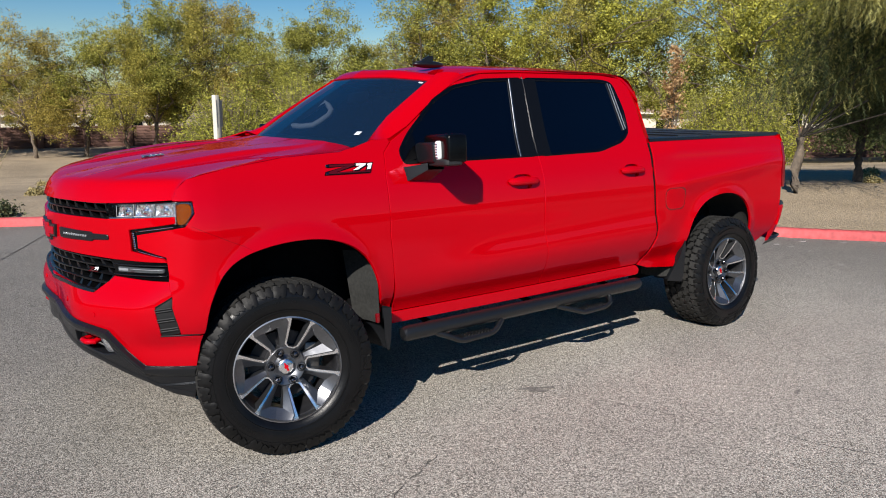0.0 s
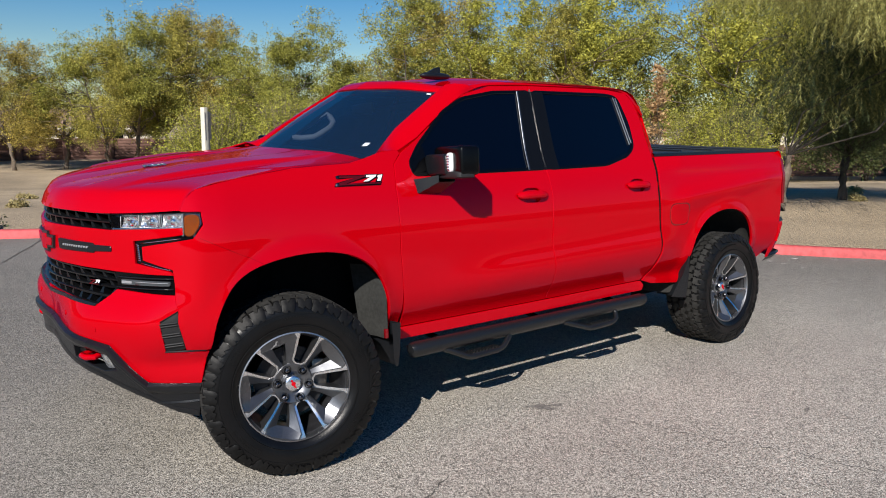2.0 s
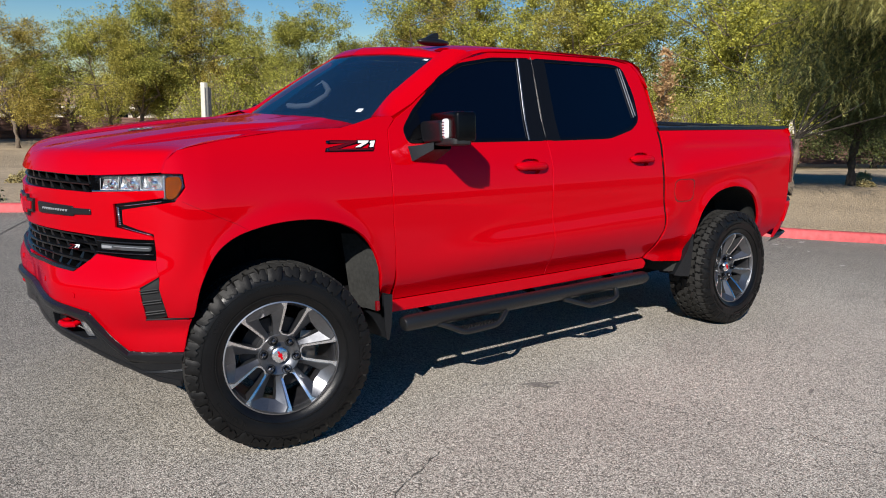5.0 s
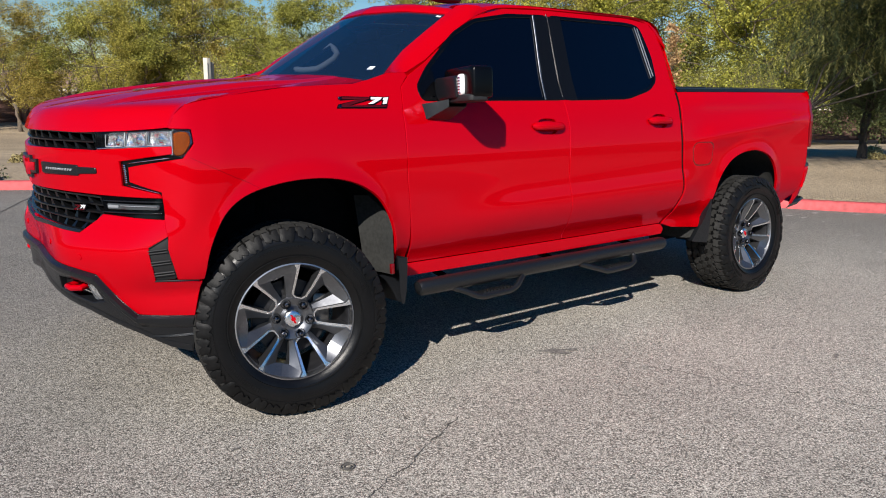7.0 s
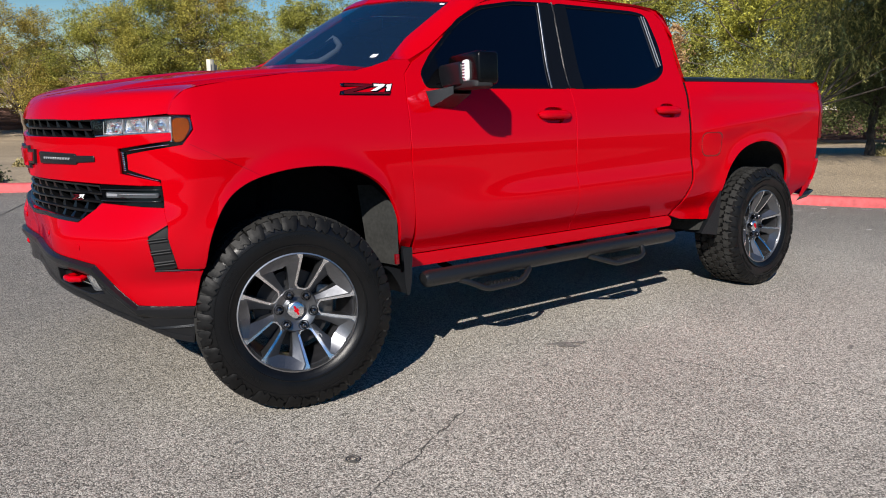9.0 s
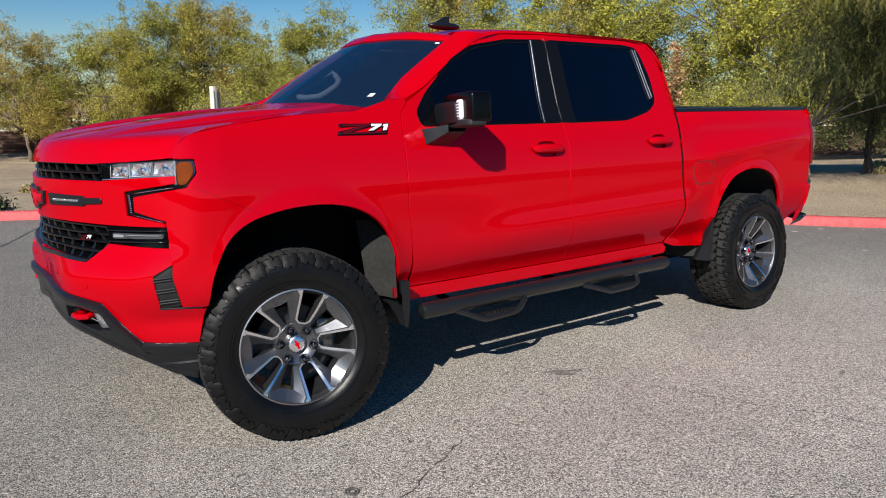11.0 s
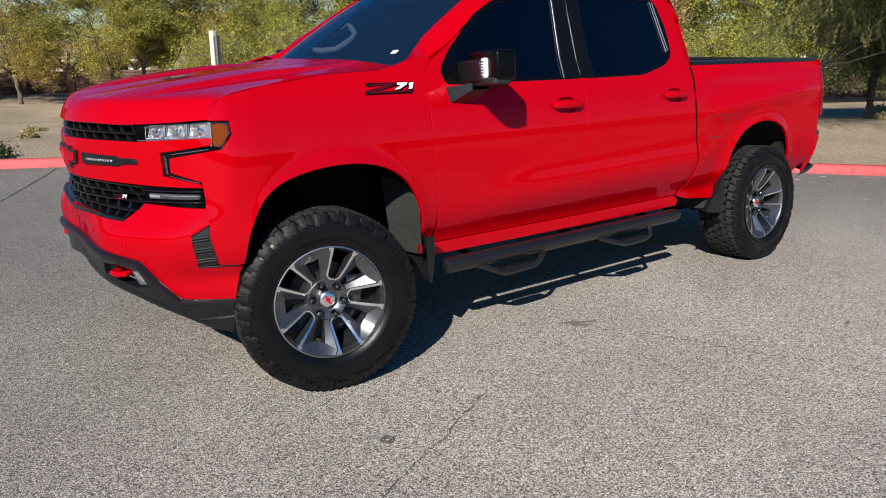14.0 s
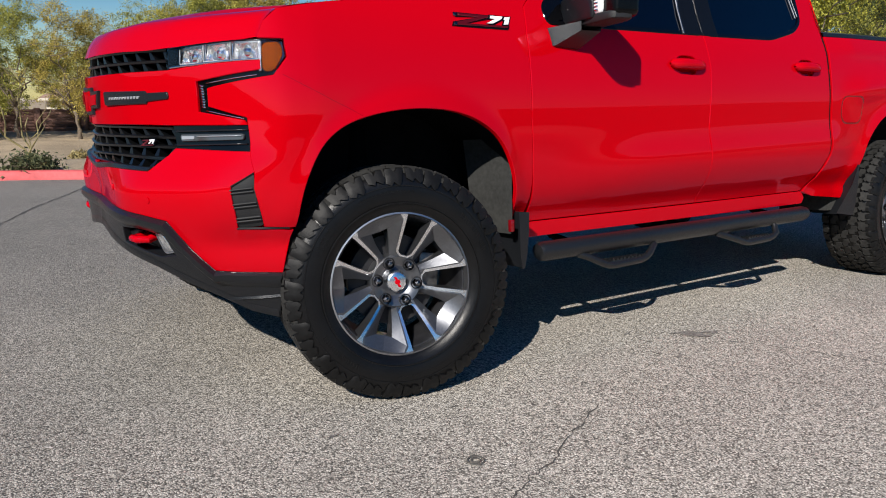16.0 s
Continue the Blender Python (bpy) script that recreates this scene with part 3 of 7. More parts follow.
# nose: bumper, grilles, bar, lamps
bar = [(NOSE, 1.240), (-0.88, 1.214), (-0.486, 1.224), (-0.486, 1.196), (-0.742, 1.170), (-0.746, 1.068), (-0.560, 1.034), (-0.548, 1.020), (-0.883, 1.032), (NOSE, 1.062)]
across("grille_bar", sheet(bar, body, 0.03, depth=0.03), RED)
bumper = [(NOSE, 0.905), (-1.265, 0.905), (-0.926, 0.884), (-0.857, 0.950), (-0.5285, 0.931), (-0.492, 0.867), (-0.546, 0.824), (-0.528, 0.676), (-0.46, 0.668), (-0.379, 0.661), (-0.409, 0.512), (-0.635, 0.526), (-0.722, 0.618), (-0.815, 0.703), (-0.957, 0.723), (-1.463, 0.769), (NOSE, 0.772)]
across("front_bumper", sheet(bumper, body, 0.026, depth=0.03), RED)
FOG_HOLE = [(-1.126, 0.672), (-0.925, 0.673), (-0.840, 0.660), (-0.795, 0.574), (-0.891, 0.566), (-1.119, 0.615)]
lower = [(NOSE, 0.768), (-1.463, 0.765), (-0.957, 0.719), (-0.815, 0.699), (-0.722, 0.614), (-0.635, 0.522), (-0.409, 0.508), (-0.405, 0.495), (-0.432, 0.344), (-0.549, 0.372), (-0.67, 0.430), (-0.942, 0.535), (-1.133, 0.585), (-1.351, 0.635), (NOSE, 0.66)]
across("lower_bumper", sheet(lower, body, 0.03, [FOG_HOLE], depth=0.05, lift=0.004), BLACK, label="matt black lower bumper moulding")
backing = [(NOSE, 0.58), (NOSE, 1.31), (-0.47, 1.30), (-0.47, 0.70), (-0.78, 0.56)]
across("grille_shroud", sheet(backing, body, 0.06, depth=0.0, lift=-0.085), UNDER)


def strip(poly, lift, depth=0.02, step=0.04):
    return sheet(poly, body, step, depth=depth, lift=lift)


def on_body(s, z, out=0.0):
    p, n = body(s, z)
    return p + n * out


def bar_on(pts, r, out=0.0, n=8):
    return tube([on_body(s, z, out) for s, z in pts], r, n)


def span(a, b, n):
    return [(a[0] + (b[0] - a[0]) * i / n, a[1] + (b[1] - a[1]) * i / n) for i in range(n + 1)]


# upper and lower grille: horizontal slats with slanted teeth between them
def grille(rows, out, count, lean):
    s = Shape()
    for a, b in rows:
        pts = span(a, b, 18)
        s.join(loft([[on_body(p, q + dz, out + do) for dz, do in ((-0.0065, -0.03), (-0.006, 0.0), (0.001, 0.004), (0.0055, -0.002), (0.0065, -0.03))] for p, q in pts]))
    for r, ((a, b), (c, d)) in enumerate(zip(rows, rows[1:])):
        for i in range(count):
            t = (i + (0.25 if r % 2 else 0.75)) / count
            top, low = 0.015, 0.004
            p = [a[0] + (b[0] - a[0]) * t, a[1] + (b[1] - a[1]) * t]
            t2 = t + lean / count
            q = [c[0] + (d[0] - c[0]) * t2, c[1] + (d[1] - c[1]) * t2]
            quad = [on_body(p[0] - low, p[1], out - 0.004), on_body(p[0] + low, p[1], out - 0.004), on_body(q[0] + top, q[1], out - 0.004), on_body(q[0] - top, q[1], out - 0.004)]
            back = [on_body(p[0] - low * 2, p[1], out - 0.05), on_body(p[0] + low * 2, p[1], out - 0.05), on_body(q[0] + top, q[1], out - 0.05), on_body(q[0] - top, q[1], out - 0.05)]
            s.add(quad + back, [(0, 3, 2, 1), (0, 1, 5, 4), (1, 2, 6, 5), (2, 3, 7, 6), (3, 0, 4, 7)])
    return s


up = [((NOSE, 1.322), (-0.90, 1.290)), ((NOSE, 1.282), (-0.90, 1.252)), ((NOSE, 1.242), (-0.90, 1.216))]
across("upper_grille", grille(up, -0.016, 7, 0.3), GRILLE, label="black slatted upper grille")
low = [((NOSE, 1.055), (-0.89, 1.022)), ((NOSE, 1.020), (-0.875, 0.990)), ((NOSE, 0.985), (-0.862, 0.957)), ((NOSE, 0.950), (-0.90, 0.925)), ((NOSE, 0.918), (-0.935, 0.892))]
across("lower_grille", grille(low, -0.014, 7, 0.3), GRILLE, label="black slatted lower grille")
across("grille_lip", sheet([(NOSE, 0.905), (-1.265, 0.905), (-0.926, 0.884), (-0.94, 0.876), (-1.265, 0.892), (NOSE, 0.890)], body, 0.04, depth=0.03, lift=0.006), BLACK)
# plain emblem on the bar: a black cross outline with a red field
cx = NOSE
em = [(cx, 1.196), (cx + 0.075, 1.196), (cx + 0.075, 1.178), (cx + 0.155, 1.178), (cx + 0.135, 1.118), (cx + 0.06, 1.118), (cx + 0.06, 1.098), (cx, 1.098)]
across("emblem_border", strip(em, 0.012), BLACK)
em = [(cx, 1.184), (cx + 0.062, 1.184), (cx + 0.062, 1.166), (cx + 0.138, 1.166), (cx + 0.122, 1.130), (cx + 0.048, 1.130), (cx + 0.048, 1.110), (cx, 1.110)]
across("emblem_field", strip(em, 0.016), RED)
# light bar let into the red bar
led = Shape().join(strip(rounded([(-1.30, 1.168), (-1.012, 1.153), (-1.005, 1.145), (-0.885, 1.142), (-0.885, 1.122), (-1.005, 1.120), (-1.012, 1.112), (-1.30, 1.122)], 0.006), 0.006))
light_bar = pair("light_bar", led, BLACK, label="black light bar with a row of small lamps")
teeth = Shape()
for i in range(11):
    s0 = -1.252 + i * 0.0195
    teeth.join(strip([(s0, 1.1465 - i * 0.0007), (s0 + 0.010, 1.146 - i * 0.0007), (s0 + 0.007, 1.1375 - i * 0.0007), (s0 - 0.003, 1.138 - i * 0.0007)], 0.009, 0.003))
part("lamp_row", teeth.mesh("lamp_row", GUIDE), light_bar[0])
part("lamp_row", teeth.mirrored().mesh("lamp_row", GUIDE), light_bar[1])

# headlamps: dark bowl, three bright reflectors, chrome frame, amber corner
HEAD = [(-0.878, 1.217), (-0.877, 1.288), (-0.49, 1.291), (-0.405, 1.290), (-0.399, 1.240), (-0.445, 1.180), (-0.484, 1.190), (-0.486, 1.224)]
bowl = pair("headlamp", strip(HEAD, -0.03, 0.0), LAMP_BOWL, label="clear headlamp with three reflectors and an amber corner")
lamp_parts = []
for s0, s1, tall in ((-0.806, -0.708, 0.88), (-0.696, -0.596, 1.02), (-0.584, -0.492, 1.02)):
    z0, z1 = 1.228, 1.228 + 0.052 * tall
    # a tilted bowl whose far wall rises, with a lens in it and a bright guide bent round two of its sides
    lamp_parts.append(("reflector_bowl", loft([[on_body(s0 + (s1 - s0) * a_ + 0.010 * b_, z0 + (z1 - z0) * b_, -0.010 - 0.026 * (1 - (2 * a_ - 1) ** 2) * (1 - (1.7 * b_ - 0.8) ** 2) - 0.006 * math.sin(5 * a_ + 2 * b_)) for a_ in [k / 10 for k in range(11)]] for b_ in [k / 8 for k in range(9)]]), FACETS))
    c, rr = ((s0 + s1) / 2 + 0.006, (z0 + z1) / 2), 0.015
    p, n = body(*c)
    a = n.cross(Vector((0, 0, 1))).normalized()
    b = a.cross(n)
    rings = [[p + n * (-0.030 + 0.016 * math.cos(t)) + (a * math.cos(q) + b * math.sin(q)) * rr * 1.25 * math.sin(t) for q in [2 * math.pi * k / 16 for k in range(17)]] for t in [0.02, 0.4, 0.8, 1.2, 1.57]]
    lamp_parts.append(("projector", loft(rings), CHROME))
    lamp_parts.append(("light_guide", bar_on([(s0 - 0.004, z1 + 0.004), (s0 - 0.006, z0 + 0.002), (s1 - 0.01, z0 - 0.001)], 0.0026, -0.006, 6), GUIDE))
    lamp_parts.append(("lamp_divider", strip([(s1 + 0.006, z0 - 0.002), (s1 + 0.011, 1.284), (s1 + 0.0155, 1.284), (s1 + 0.0100, z0 - 0.002)], -0.012, 0.016), CHROME))
lamp_parts.append(("lamp_shade", strip([(-0.875, 1.219), (-0.874, 1.286), (-0.825, 1.287), (-0.812, 1.222)], -0.006, 0.02), GLOSS))
lamp_parts.append(("lamp_trim", bar_on(span((-0.86, 1.2225), (-0.49, 1.2275), 10), 0.0032, 0.0), CHROME))
lamp_parts.append(("lamp_trim", bar_on(span((-0.86, 1.2865), (-0.41, 1.2885), 10), 0.0026, 0.0), GLOSS))
lamp_parts.append(("amber_reflector", strip(rounded([(-0.479, 1.190), (-0.475, 1.279), (-0.415, 1.280), (-0.410, 1.240), (-0.446, 1.188)], 0.020, 6), -0.004, 0.02), AMBER))
lamp_parts.append(("lens_divider", strip([(-0.490, 1.19), (-0.488, 1.288), (-0.479, 1.288), (-0.483, 1.19)], -0.001, 0.02), LAMP_BOWL))
for nm, shp, mt in lamp_parts:
    part(nm, shp.mesh(nm, mt, flat_over=50), bowl[0])
    part(nm, shp.mirrored().mesh(nm, mt, flat_over=50), bowl[1])
cover = strip(HEAD, 0.002, 0.0, 0.03)
for o, sh in zip(bowl, (cover, cover.mirrored())):
    part("lamp_cover", sh.mesh("lamp_cover", CLEAR), o, "clear plastic lamp cover").visible_shadow = False
clamp = [(-0.742, 1.170), (-0.482, 1.197), (-0.448, 1.184), (-0.446, 1.174), (-0.507, 1.166), (-0.692, 1.143), (-0.696, 1.086), (-0.546, 1.044), (-0.552, 1.030), (-0.746, 1.068)]
drl = pair("running_light", strip(clamp, -0.010, 0.0), GLOSS, label="black bracket-shaped running light")
ticks = Shape()
for i in range(9):
    ticks.join(bar_on([(-0.727, 1.155 - i * 0.0088), (-0.712, 1.151 - i * 0.0085)], 0.0028, -0.004, 6))
ticks.join(bar_on(span((-0.70, 1.160), (-0.50, 1.179), 6), 0.002, -0.006, 6)).join(bar_on(span((-0.712, 1.072), (-0.56, 1.040), 6), 0.002, -0.006, 6))
part("light_strip", ticks.mesh("light_strip", CHROME), drl[0])
part("light_strip", ticks.mirrored().mesh("light_strip", CHROME), drl[1])
fogbar = pair("side_marker_bar", strip([(-0.885, 1.028), (-0.545, 1.018), (-0.531, 0.934), (-0.857, 0.953)], -0.008, 0.03), GLOSS, label="black bumper lamp bar with a clear strip")
clear = strip(rounded([(-0.835, 0.996), (-0.56, 0.990), (-0.558, 0.973), (-0.828, 0.975)], 0.008), 0.001, 0.010)
for o, sh in zip(fogbar, (clear, clear.mirrored())):
    part("clear_strip", sh.mesh("clear_strip", SMOKE), o)
glow = strip(rounded([(-0.826, 0.991), (-0.765, 0.989), (-0.765, 0.980), (-0.824, 0.980)], 0.003), 0.003, 0.004).join(bar_on(span((-0.75, 0.988), (-0.565, 0.985), 6), 0.0018, 0.003, 6))
for o, sh in zip(fogbar, (glow, glow.mirrored())):
    part("light_guide", sh.mesh("light_guide", GUIDE), o)
hook = Shape()
for z0 in (1.008, 0.962):
    hook.join(bar_on(span((-0.86, z0), (-0.545, z0 - 0.004), 8), 0.003, 0.0, 6))
for o, sh in zip(fogbar, (hook, hook.mirrored())):
    part("lamp_rib", sh.mesh("lamp_rib", BLACK), o)

edge = [(NOSE, 0.752), (-1.463, 0.748), (-0.957, 0.702), (-0.826, 0.684), (-0.740, 0.606), (-0.640, 0.503), (-0.415, 0.490)]
top = [(NOSE, 0.768), (-1.463, 0.765), (-0.957, 0.719), (-0.815, 0.699), (-0.722, 0.614), (-0.635, 0.522), (-0.409, 0.508)]
fine_a = [q for a, b in zip(top, top[1:]) for q in span(a, b, 5)]
fine_b = [q for a, b in zip(edge, edge[1:]) for q in span(a, b, 5)]
rows = []
for (sa, za), (sb, zb) in zip(fine_a, fine_b):
    k = 1.0 if sa < -0.6 else 0.5
    rows.append([on_body(sb, zb - 0.034, 0.004), on_body(sb, zb - 0.018, 0.016 * k + 0.004), on_body(sb, zb, 0.022 * k + 0.004), on_body(sa, za - 0.004, 0.018 * k + 0.004), on_body(sa, za + 0.002, 0.002)])
across("bumper_brow", loft(rows), BLACK, flat_over=50)
lowlip = [q for a, b in zip([(NOSE, 0.67), (-1.351, 0.645), (-1.133, 0.597), (-0.942, 0.548), (-0.67, 0.446), (-0.549, 0.388), (-0.434, 0.362)], [(-1.351, 0.645), (-1.133, 0.597), (-0.942, 0.548), (-0.67, 0.446), (-0.549, 0.388), (-0.434, 0.362)]) for q in span(a, b, 4)]
across("air_dam", loft([[on_body(s_, z_ + 0.012, 0.005), on_body(s_, z_, 0.008), on_body(s_, z_ - 0.018, 0.006), on_body(s_, z_ - 0.022, -0.06)] for s_, z_ in lowlip]), BLACK, flat_over=50)
pair("bumper_crease", loft([[on_body(s_, 0.432 + 0.03 * (s_ + 0.41), 0.005), on_body(s_, 0.424 + 0.03 * (s_ + 0.41), 0.010), on_body(s_, 0.418 + 0.03 * (s_ + 0.41), 0.005)] for s_ in [-0.64 + 0.023 * i for i in range(11)]]), BLACK)

# corner vents, fog lamps, tow hooks, parking sensors
vent = pair("bumper_vent", strip(rounded([(-0.548, 0.823), (-0.494, 0.866), (-0.457, 0.680), (-0.530, 0.674)], 0.012), -0.006, 0.0), MATT, label="black bumper corner panel with thin double ribs")
ribs = Shape()
for i, z0 in enumerate((0.698, 0.709, 0.747, 0.758, 0.796, 0.807)):
    left = -0.530 - 0.13 * (z0 - 0.69)
    ribs.join(loft([[on_body(a_, z_ + 0.0030, -0.008), on_body(a_, z_ + 0.0022, 0.000), on_body(a_, z_ - 0.0022, -0.001), on_body(a_, z_ - 0.0034, -0.008)] for a_, z_ in span((left, z0), (-0.464 - 0.19 * (z0 - 0.69), z0 + 0.006), 4)]))
ribs.join(bar_on([(-0.546, 0.822), (-0.494, 0.864)], 0.0035, -0.004, 6)).join(bar_on([(-0.530, 0.676), (-0.39, 0.670)], 0.004, -0.002, 6)).join(bar_on([(-0.548, 0.82), (-0.531, 0.678)], 0.0035, -0.004, 6))
for o, sh in zip(vent, (ribs, ribs.mirrored())):
    part("rib", sh.mesh("rib", MATT), o)
fog_floor = pair("fog_lamp_recess", strip(FOG_HOLE, -0.055, 0.0), UNDER)
lamp = Shape().join(strip(rounded([(-0.915, 0.660), (-0.855, 0.655), (-0.806, 0.583), (-0.880, 0.572)], 0.014), -0.012, 0.04))
for o, sh in zip(fog_floor, (lamp, lamp.mirrored())):
    part("fog_lamp", sh.mesh("fog_lamp", LAMP_BOWL), o, "clear round-edged fog lamp in a grey housing")
lens_ = strip(rounded([(-0.893, 0.652), (-0.862, 0.648), (-0.818, 0.587), (-0.862, 0.588)], 0.016, 6), -0.009, 0.006)
for o, sh in zip(fog_floor, (lens_, lens_.mirrored())):
    part("fog_lens", sh.mesh("fog_lens", FACETS), o)
fin_ = Shape().join(strip([(-1.115, 0.648), (-1.04, 0.655), (-1.045, 0.640), (-1.118, 0.630)], -0.02, 0.02))
for o, sh in zip(fog_floor, (fin_, fin_.mirrored())):
    part("recess_rib", sh.mesh("recess_rib", POWDER), o)
hook = tube([on_body(-1.05, 0.625, -0.07), on_body(-1.045, 0.630, 0.0), on_body(-1.02, 0.638, 0.016), on_body(-0.97, 0.640, 0.026), on_body(-0.935, 0.632, 0.005), on_body(-0.93, 0.628, -0.07)], 0.014, 10)
pair("tow_hook", hook, RED, label="red painted tow hook")
for s0, z0 in ((-1.24, 0.815), (-0.90, 0.775)):
    pair("parking_sensor", strip(rounded([(s0 - 0.011, z0 - 0.011), (s0 + 0.011, z0 - 0.011), (s0 + 0.011, z0 + 0.011), (s0 - 0.011, z0 + 0.011)], 0.01), 0.003, 0.004), RED)

# badges as plain slanted shapes: a red-black block and a white block
def badge(s0, z0, w, h, lift, where=None):
    q = where or on_body
    u = lambda a, b: (s0 + a * w + (b - 0.5) * 0.10 * w, z0 + b * h)
    plate = [u(0, 0), u(0.97, 0), u(1, 0.98), u(0.02, 0.98)]
    reds = [[u(0.05, 0.94), u(0.59, 0.94), u(0.58, 0.80), u(0.22, 0.20), u(0.98, 0.20), u(0.97, 0.08), u(0.03, 0.08), u(0.03, 0.20), u(0.42, 0.80), u(0.05, 0.80)]]
    whites = [[u(0.62, 0.96), u(0.84, 0.96), u(0.83, 0.78), u(0.69, 0.36), u(0.59, 0.36), u(0.73, 0.78), u(0.63, 0.78)], [u(0.89, 0.36), u(0.90, 0.76), u(0.875, 0.76), u(0.885, 0.92), u(0.975, 0.96), u(0.965, 0.36)]]
    return plate, reds, whites


def outlined(polys, w):
    """Outlines grown by w all round."""
    out = []
    for p in polys:
        turn = sum(a[0] * b[1] - b[0] * a[1] for a, b in zip(p, p[1:] + p[:1]))
        grown = []
        for i, q in enumerate(p):
            d0 = (Vector(q) - Vector(p[i - 1])).normalized()
            d1 = (Vector(p[(i + 1) % len(p)]) - Vector(q)).normalized()
            n0, n1 = Vector((d0.y, -d0.x)), Vector((d1.y, -d1.x))
            o = (n0 + n1) * (w / max(0.5, 1 + n0.dot(n1))) * (1 if turn > 0 else -1)
            grown.append((q[0] + o.x, q[1] + o.y))
        out.append(grown)
    return out


pl, rd, wh = badge(0.280, 1.371, 0.268, 0.050, 0)
base = Shape()
for p in outlined(rd, 0.0055) + outlined(wh, 0.0055):
    base.join(strip(p, 0.003, 0.006, 0.1))
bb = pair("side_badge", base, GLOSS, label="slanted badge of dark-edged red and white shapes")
for sh, mt in [(strip(p, 0.006, 0.004, 0.1), BADGE_RED) for p in rd] + [(strip(p, 0.006, 0.004, 0.1), WHITE) for p in wh]:
    part("badge_shape", sh.mesh("badge_shape", mt), bb[0])
    part("badge_shape", sh.mirrored().mesh("badge_shape", mt), bb[1])
ends = [strip([(0.276 + d_, z_), (0.289 + d_, z_), (0.290 + d_, z_ + 0.011), (0.277 + d_, z_ + 0.011)], 0.007, 0.004, 0.1) for z_, d_ in ((1.372, 0.0), (1.409, 0.006))]
for sh in ends:
    part("badge_end", sh.mesh("badge_end", NUT), bb[0])
    part("badge_end", sh.mirrored().mesh("badge_end", NUT), bb[1])
pl, rd, wh = badge(-1.060, 0.962, 0.075, 0.024, 0)
base = Shape()
for p in outlined(rd + wh, 0.002):
    base.join(strip(p, -0.002, 0.006, 0.1))
gb = part("grille_badge", base.mesh("grille_badge", GLOSS), truck, "small red and white badge on the lower grille")
for sh, mt in [(strip(p, 0.001, 0.004, 0.1), BADGE_RED) for p in rd] + [(strip(p, 0.001, 0.004, 0.1), WHITE) for p in wh]:
    part("badge_shape", sh.mesh("badge_shape", mt), gb)

# door handles, in red, over shallow cups
for s0, z0 in HANDLES:
    pair("handle_cup", strip(cup_at(s0, z0), -0.0175, 0.0, 0.02), RED)
    grip = Shape()
    ns = 13
    rows = []
    for i in range(ns):
        t = i / (ns - 1)
        zc = z0 - 0.004 * t
        hh = 0.018 * (1 - abs(2 * t - 1) ** 9) + 0.004
        out = 0.012 + 0.026 * (1 - abs(2 * t - 1) ** 3)
        rows.append([on_body(s0 + 0.252 * t, zc + hh * c_, 0.002 + out * d_) for c_, d_ in ((-1, 0.1), (-0.95, 0.75), (-0.4, 1.0), (0.4, 1.0), (0.95, 0.75), (1, 0.1))])
    grip.join(loft(rows))
    pair("door_handle", grip, RED, flat_over=70)
# seam between the bumper skin and the wing
seam = [(-0.416, 1.178), (-0.344, 1.142), (-0.248, 1.094), (-0.194, 1.070), (-0.146, 1.042)]
pair("wing_seam", strip(seam + [(s_, z_ - 0.0016) for s_, z_ in reversed(seam)], 0.0008, 0.0), TAIL)
# fuel flap with a dark groove, dark strip standing for cab-to-bed gap shade
pair("flap_groove", strip(rounded([(2.957, 1.137), (3.187, 1.135), (3.195, 0.973), (2.966, 0.976)], 0.062), 0.0012, 0.002, 0.05), TAIL)
pair("bed_gap", strip([(2.842, 1.47), (2.816, 1.28), (2.830, 1.0), (2.844, 0.80), (2.80, 0.62), (2.85, 0.64), (2.888, 0.80), (2.876, 1.0), (2.866, 1.28), (2.892, 1.47)], -0.010, 0.0), UNDER)
pair("fuel_flap", strip(rounded([(2.966, 1.128), (3.178, 1.126), (3.186, 0.982), (2.975, 0.985)], 0.06), 0.0025, 0.006, 0.05), RED)

# door mirrors: arm, lower shell, gloss cap, lamp, glass
def ellips(cx, cy, cz, rx, ry, rz, p=4.0, n=20, m=14):
    rows = []
    for i in range(m + 1):
        v = -math.pi / 2 + math.pi * i / m
        row = []
        for k in range(n + 1):
            u = 2 * math.pi * k / n
            f = lambda a: math.copysign(abs(a) ** (2 / p), a)
            row.append(Vector((cx + rx * f(math.cos(v)) * f(math.cos(u)), cy + ry * f(math.cos(v)) * f(math.sin(u)), cz + rz * f(math.sin(v)))))
        rows.append(row)
    return loft(rows)


mirror_turn = Matrix.Translation((0.90, -1.065, 0)) @ Matrix.Rotation(radians(-9), 4, "Z") @ Matrix.Translation((-0.90, 1.065, 0))
shell = ellips(0.912, -1.068, 1.480, 0.060, 0.147, 0.077, 9.0, 32, 20).moved(mirror_turn)
mirror = pair("door_mirror", shell, MIRROR_CAP, label="gloss black door mirror with a clear lamp")
foot = ellips(0.895, -1.060, 1.408, 0.060, 0.150, 0.020, 5.0).moved(mirror_turn)
arm = loft([[Vector((x, y, z)) for x, y, z in ring] for ring in (
    [(0.735, -0.900, 1.388), (0.725, -0.890, 1.312), (0.875, -0.905, 1.300), (0.890, -0.915, 1.390), (0.735, -0.900, 1.388)],
    [(0.765, -0.955, 1.394), (0.758, -0.945, 1.318), (0.890, -0.950, 1.310), (0.900, -0.960, 1.394), (0.765, -0.955, 1.394)],
    [(0.830, -1.02, 1.408), (0.830, -1.02, 1.372), (0.930, -1.03, 1.372), (0.935, -1.03, 1.408), (0.830, -1.02, 1.408)])])
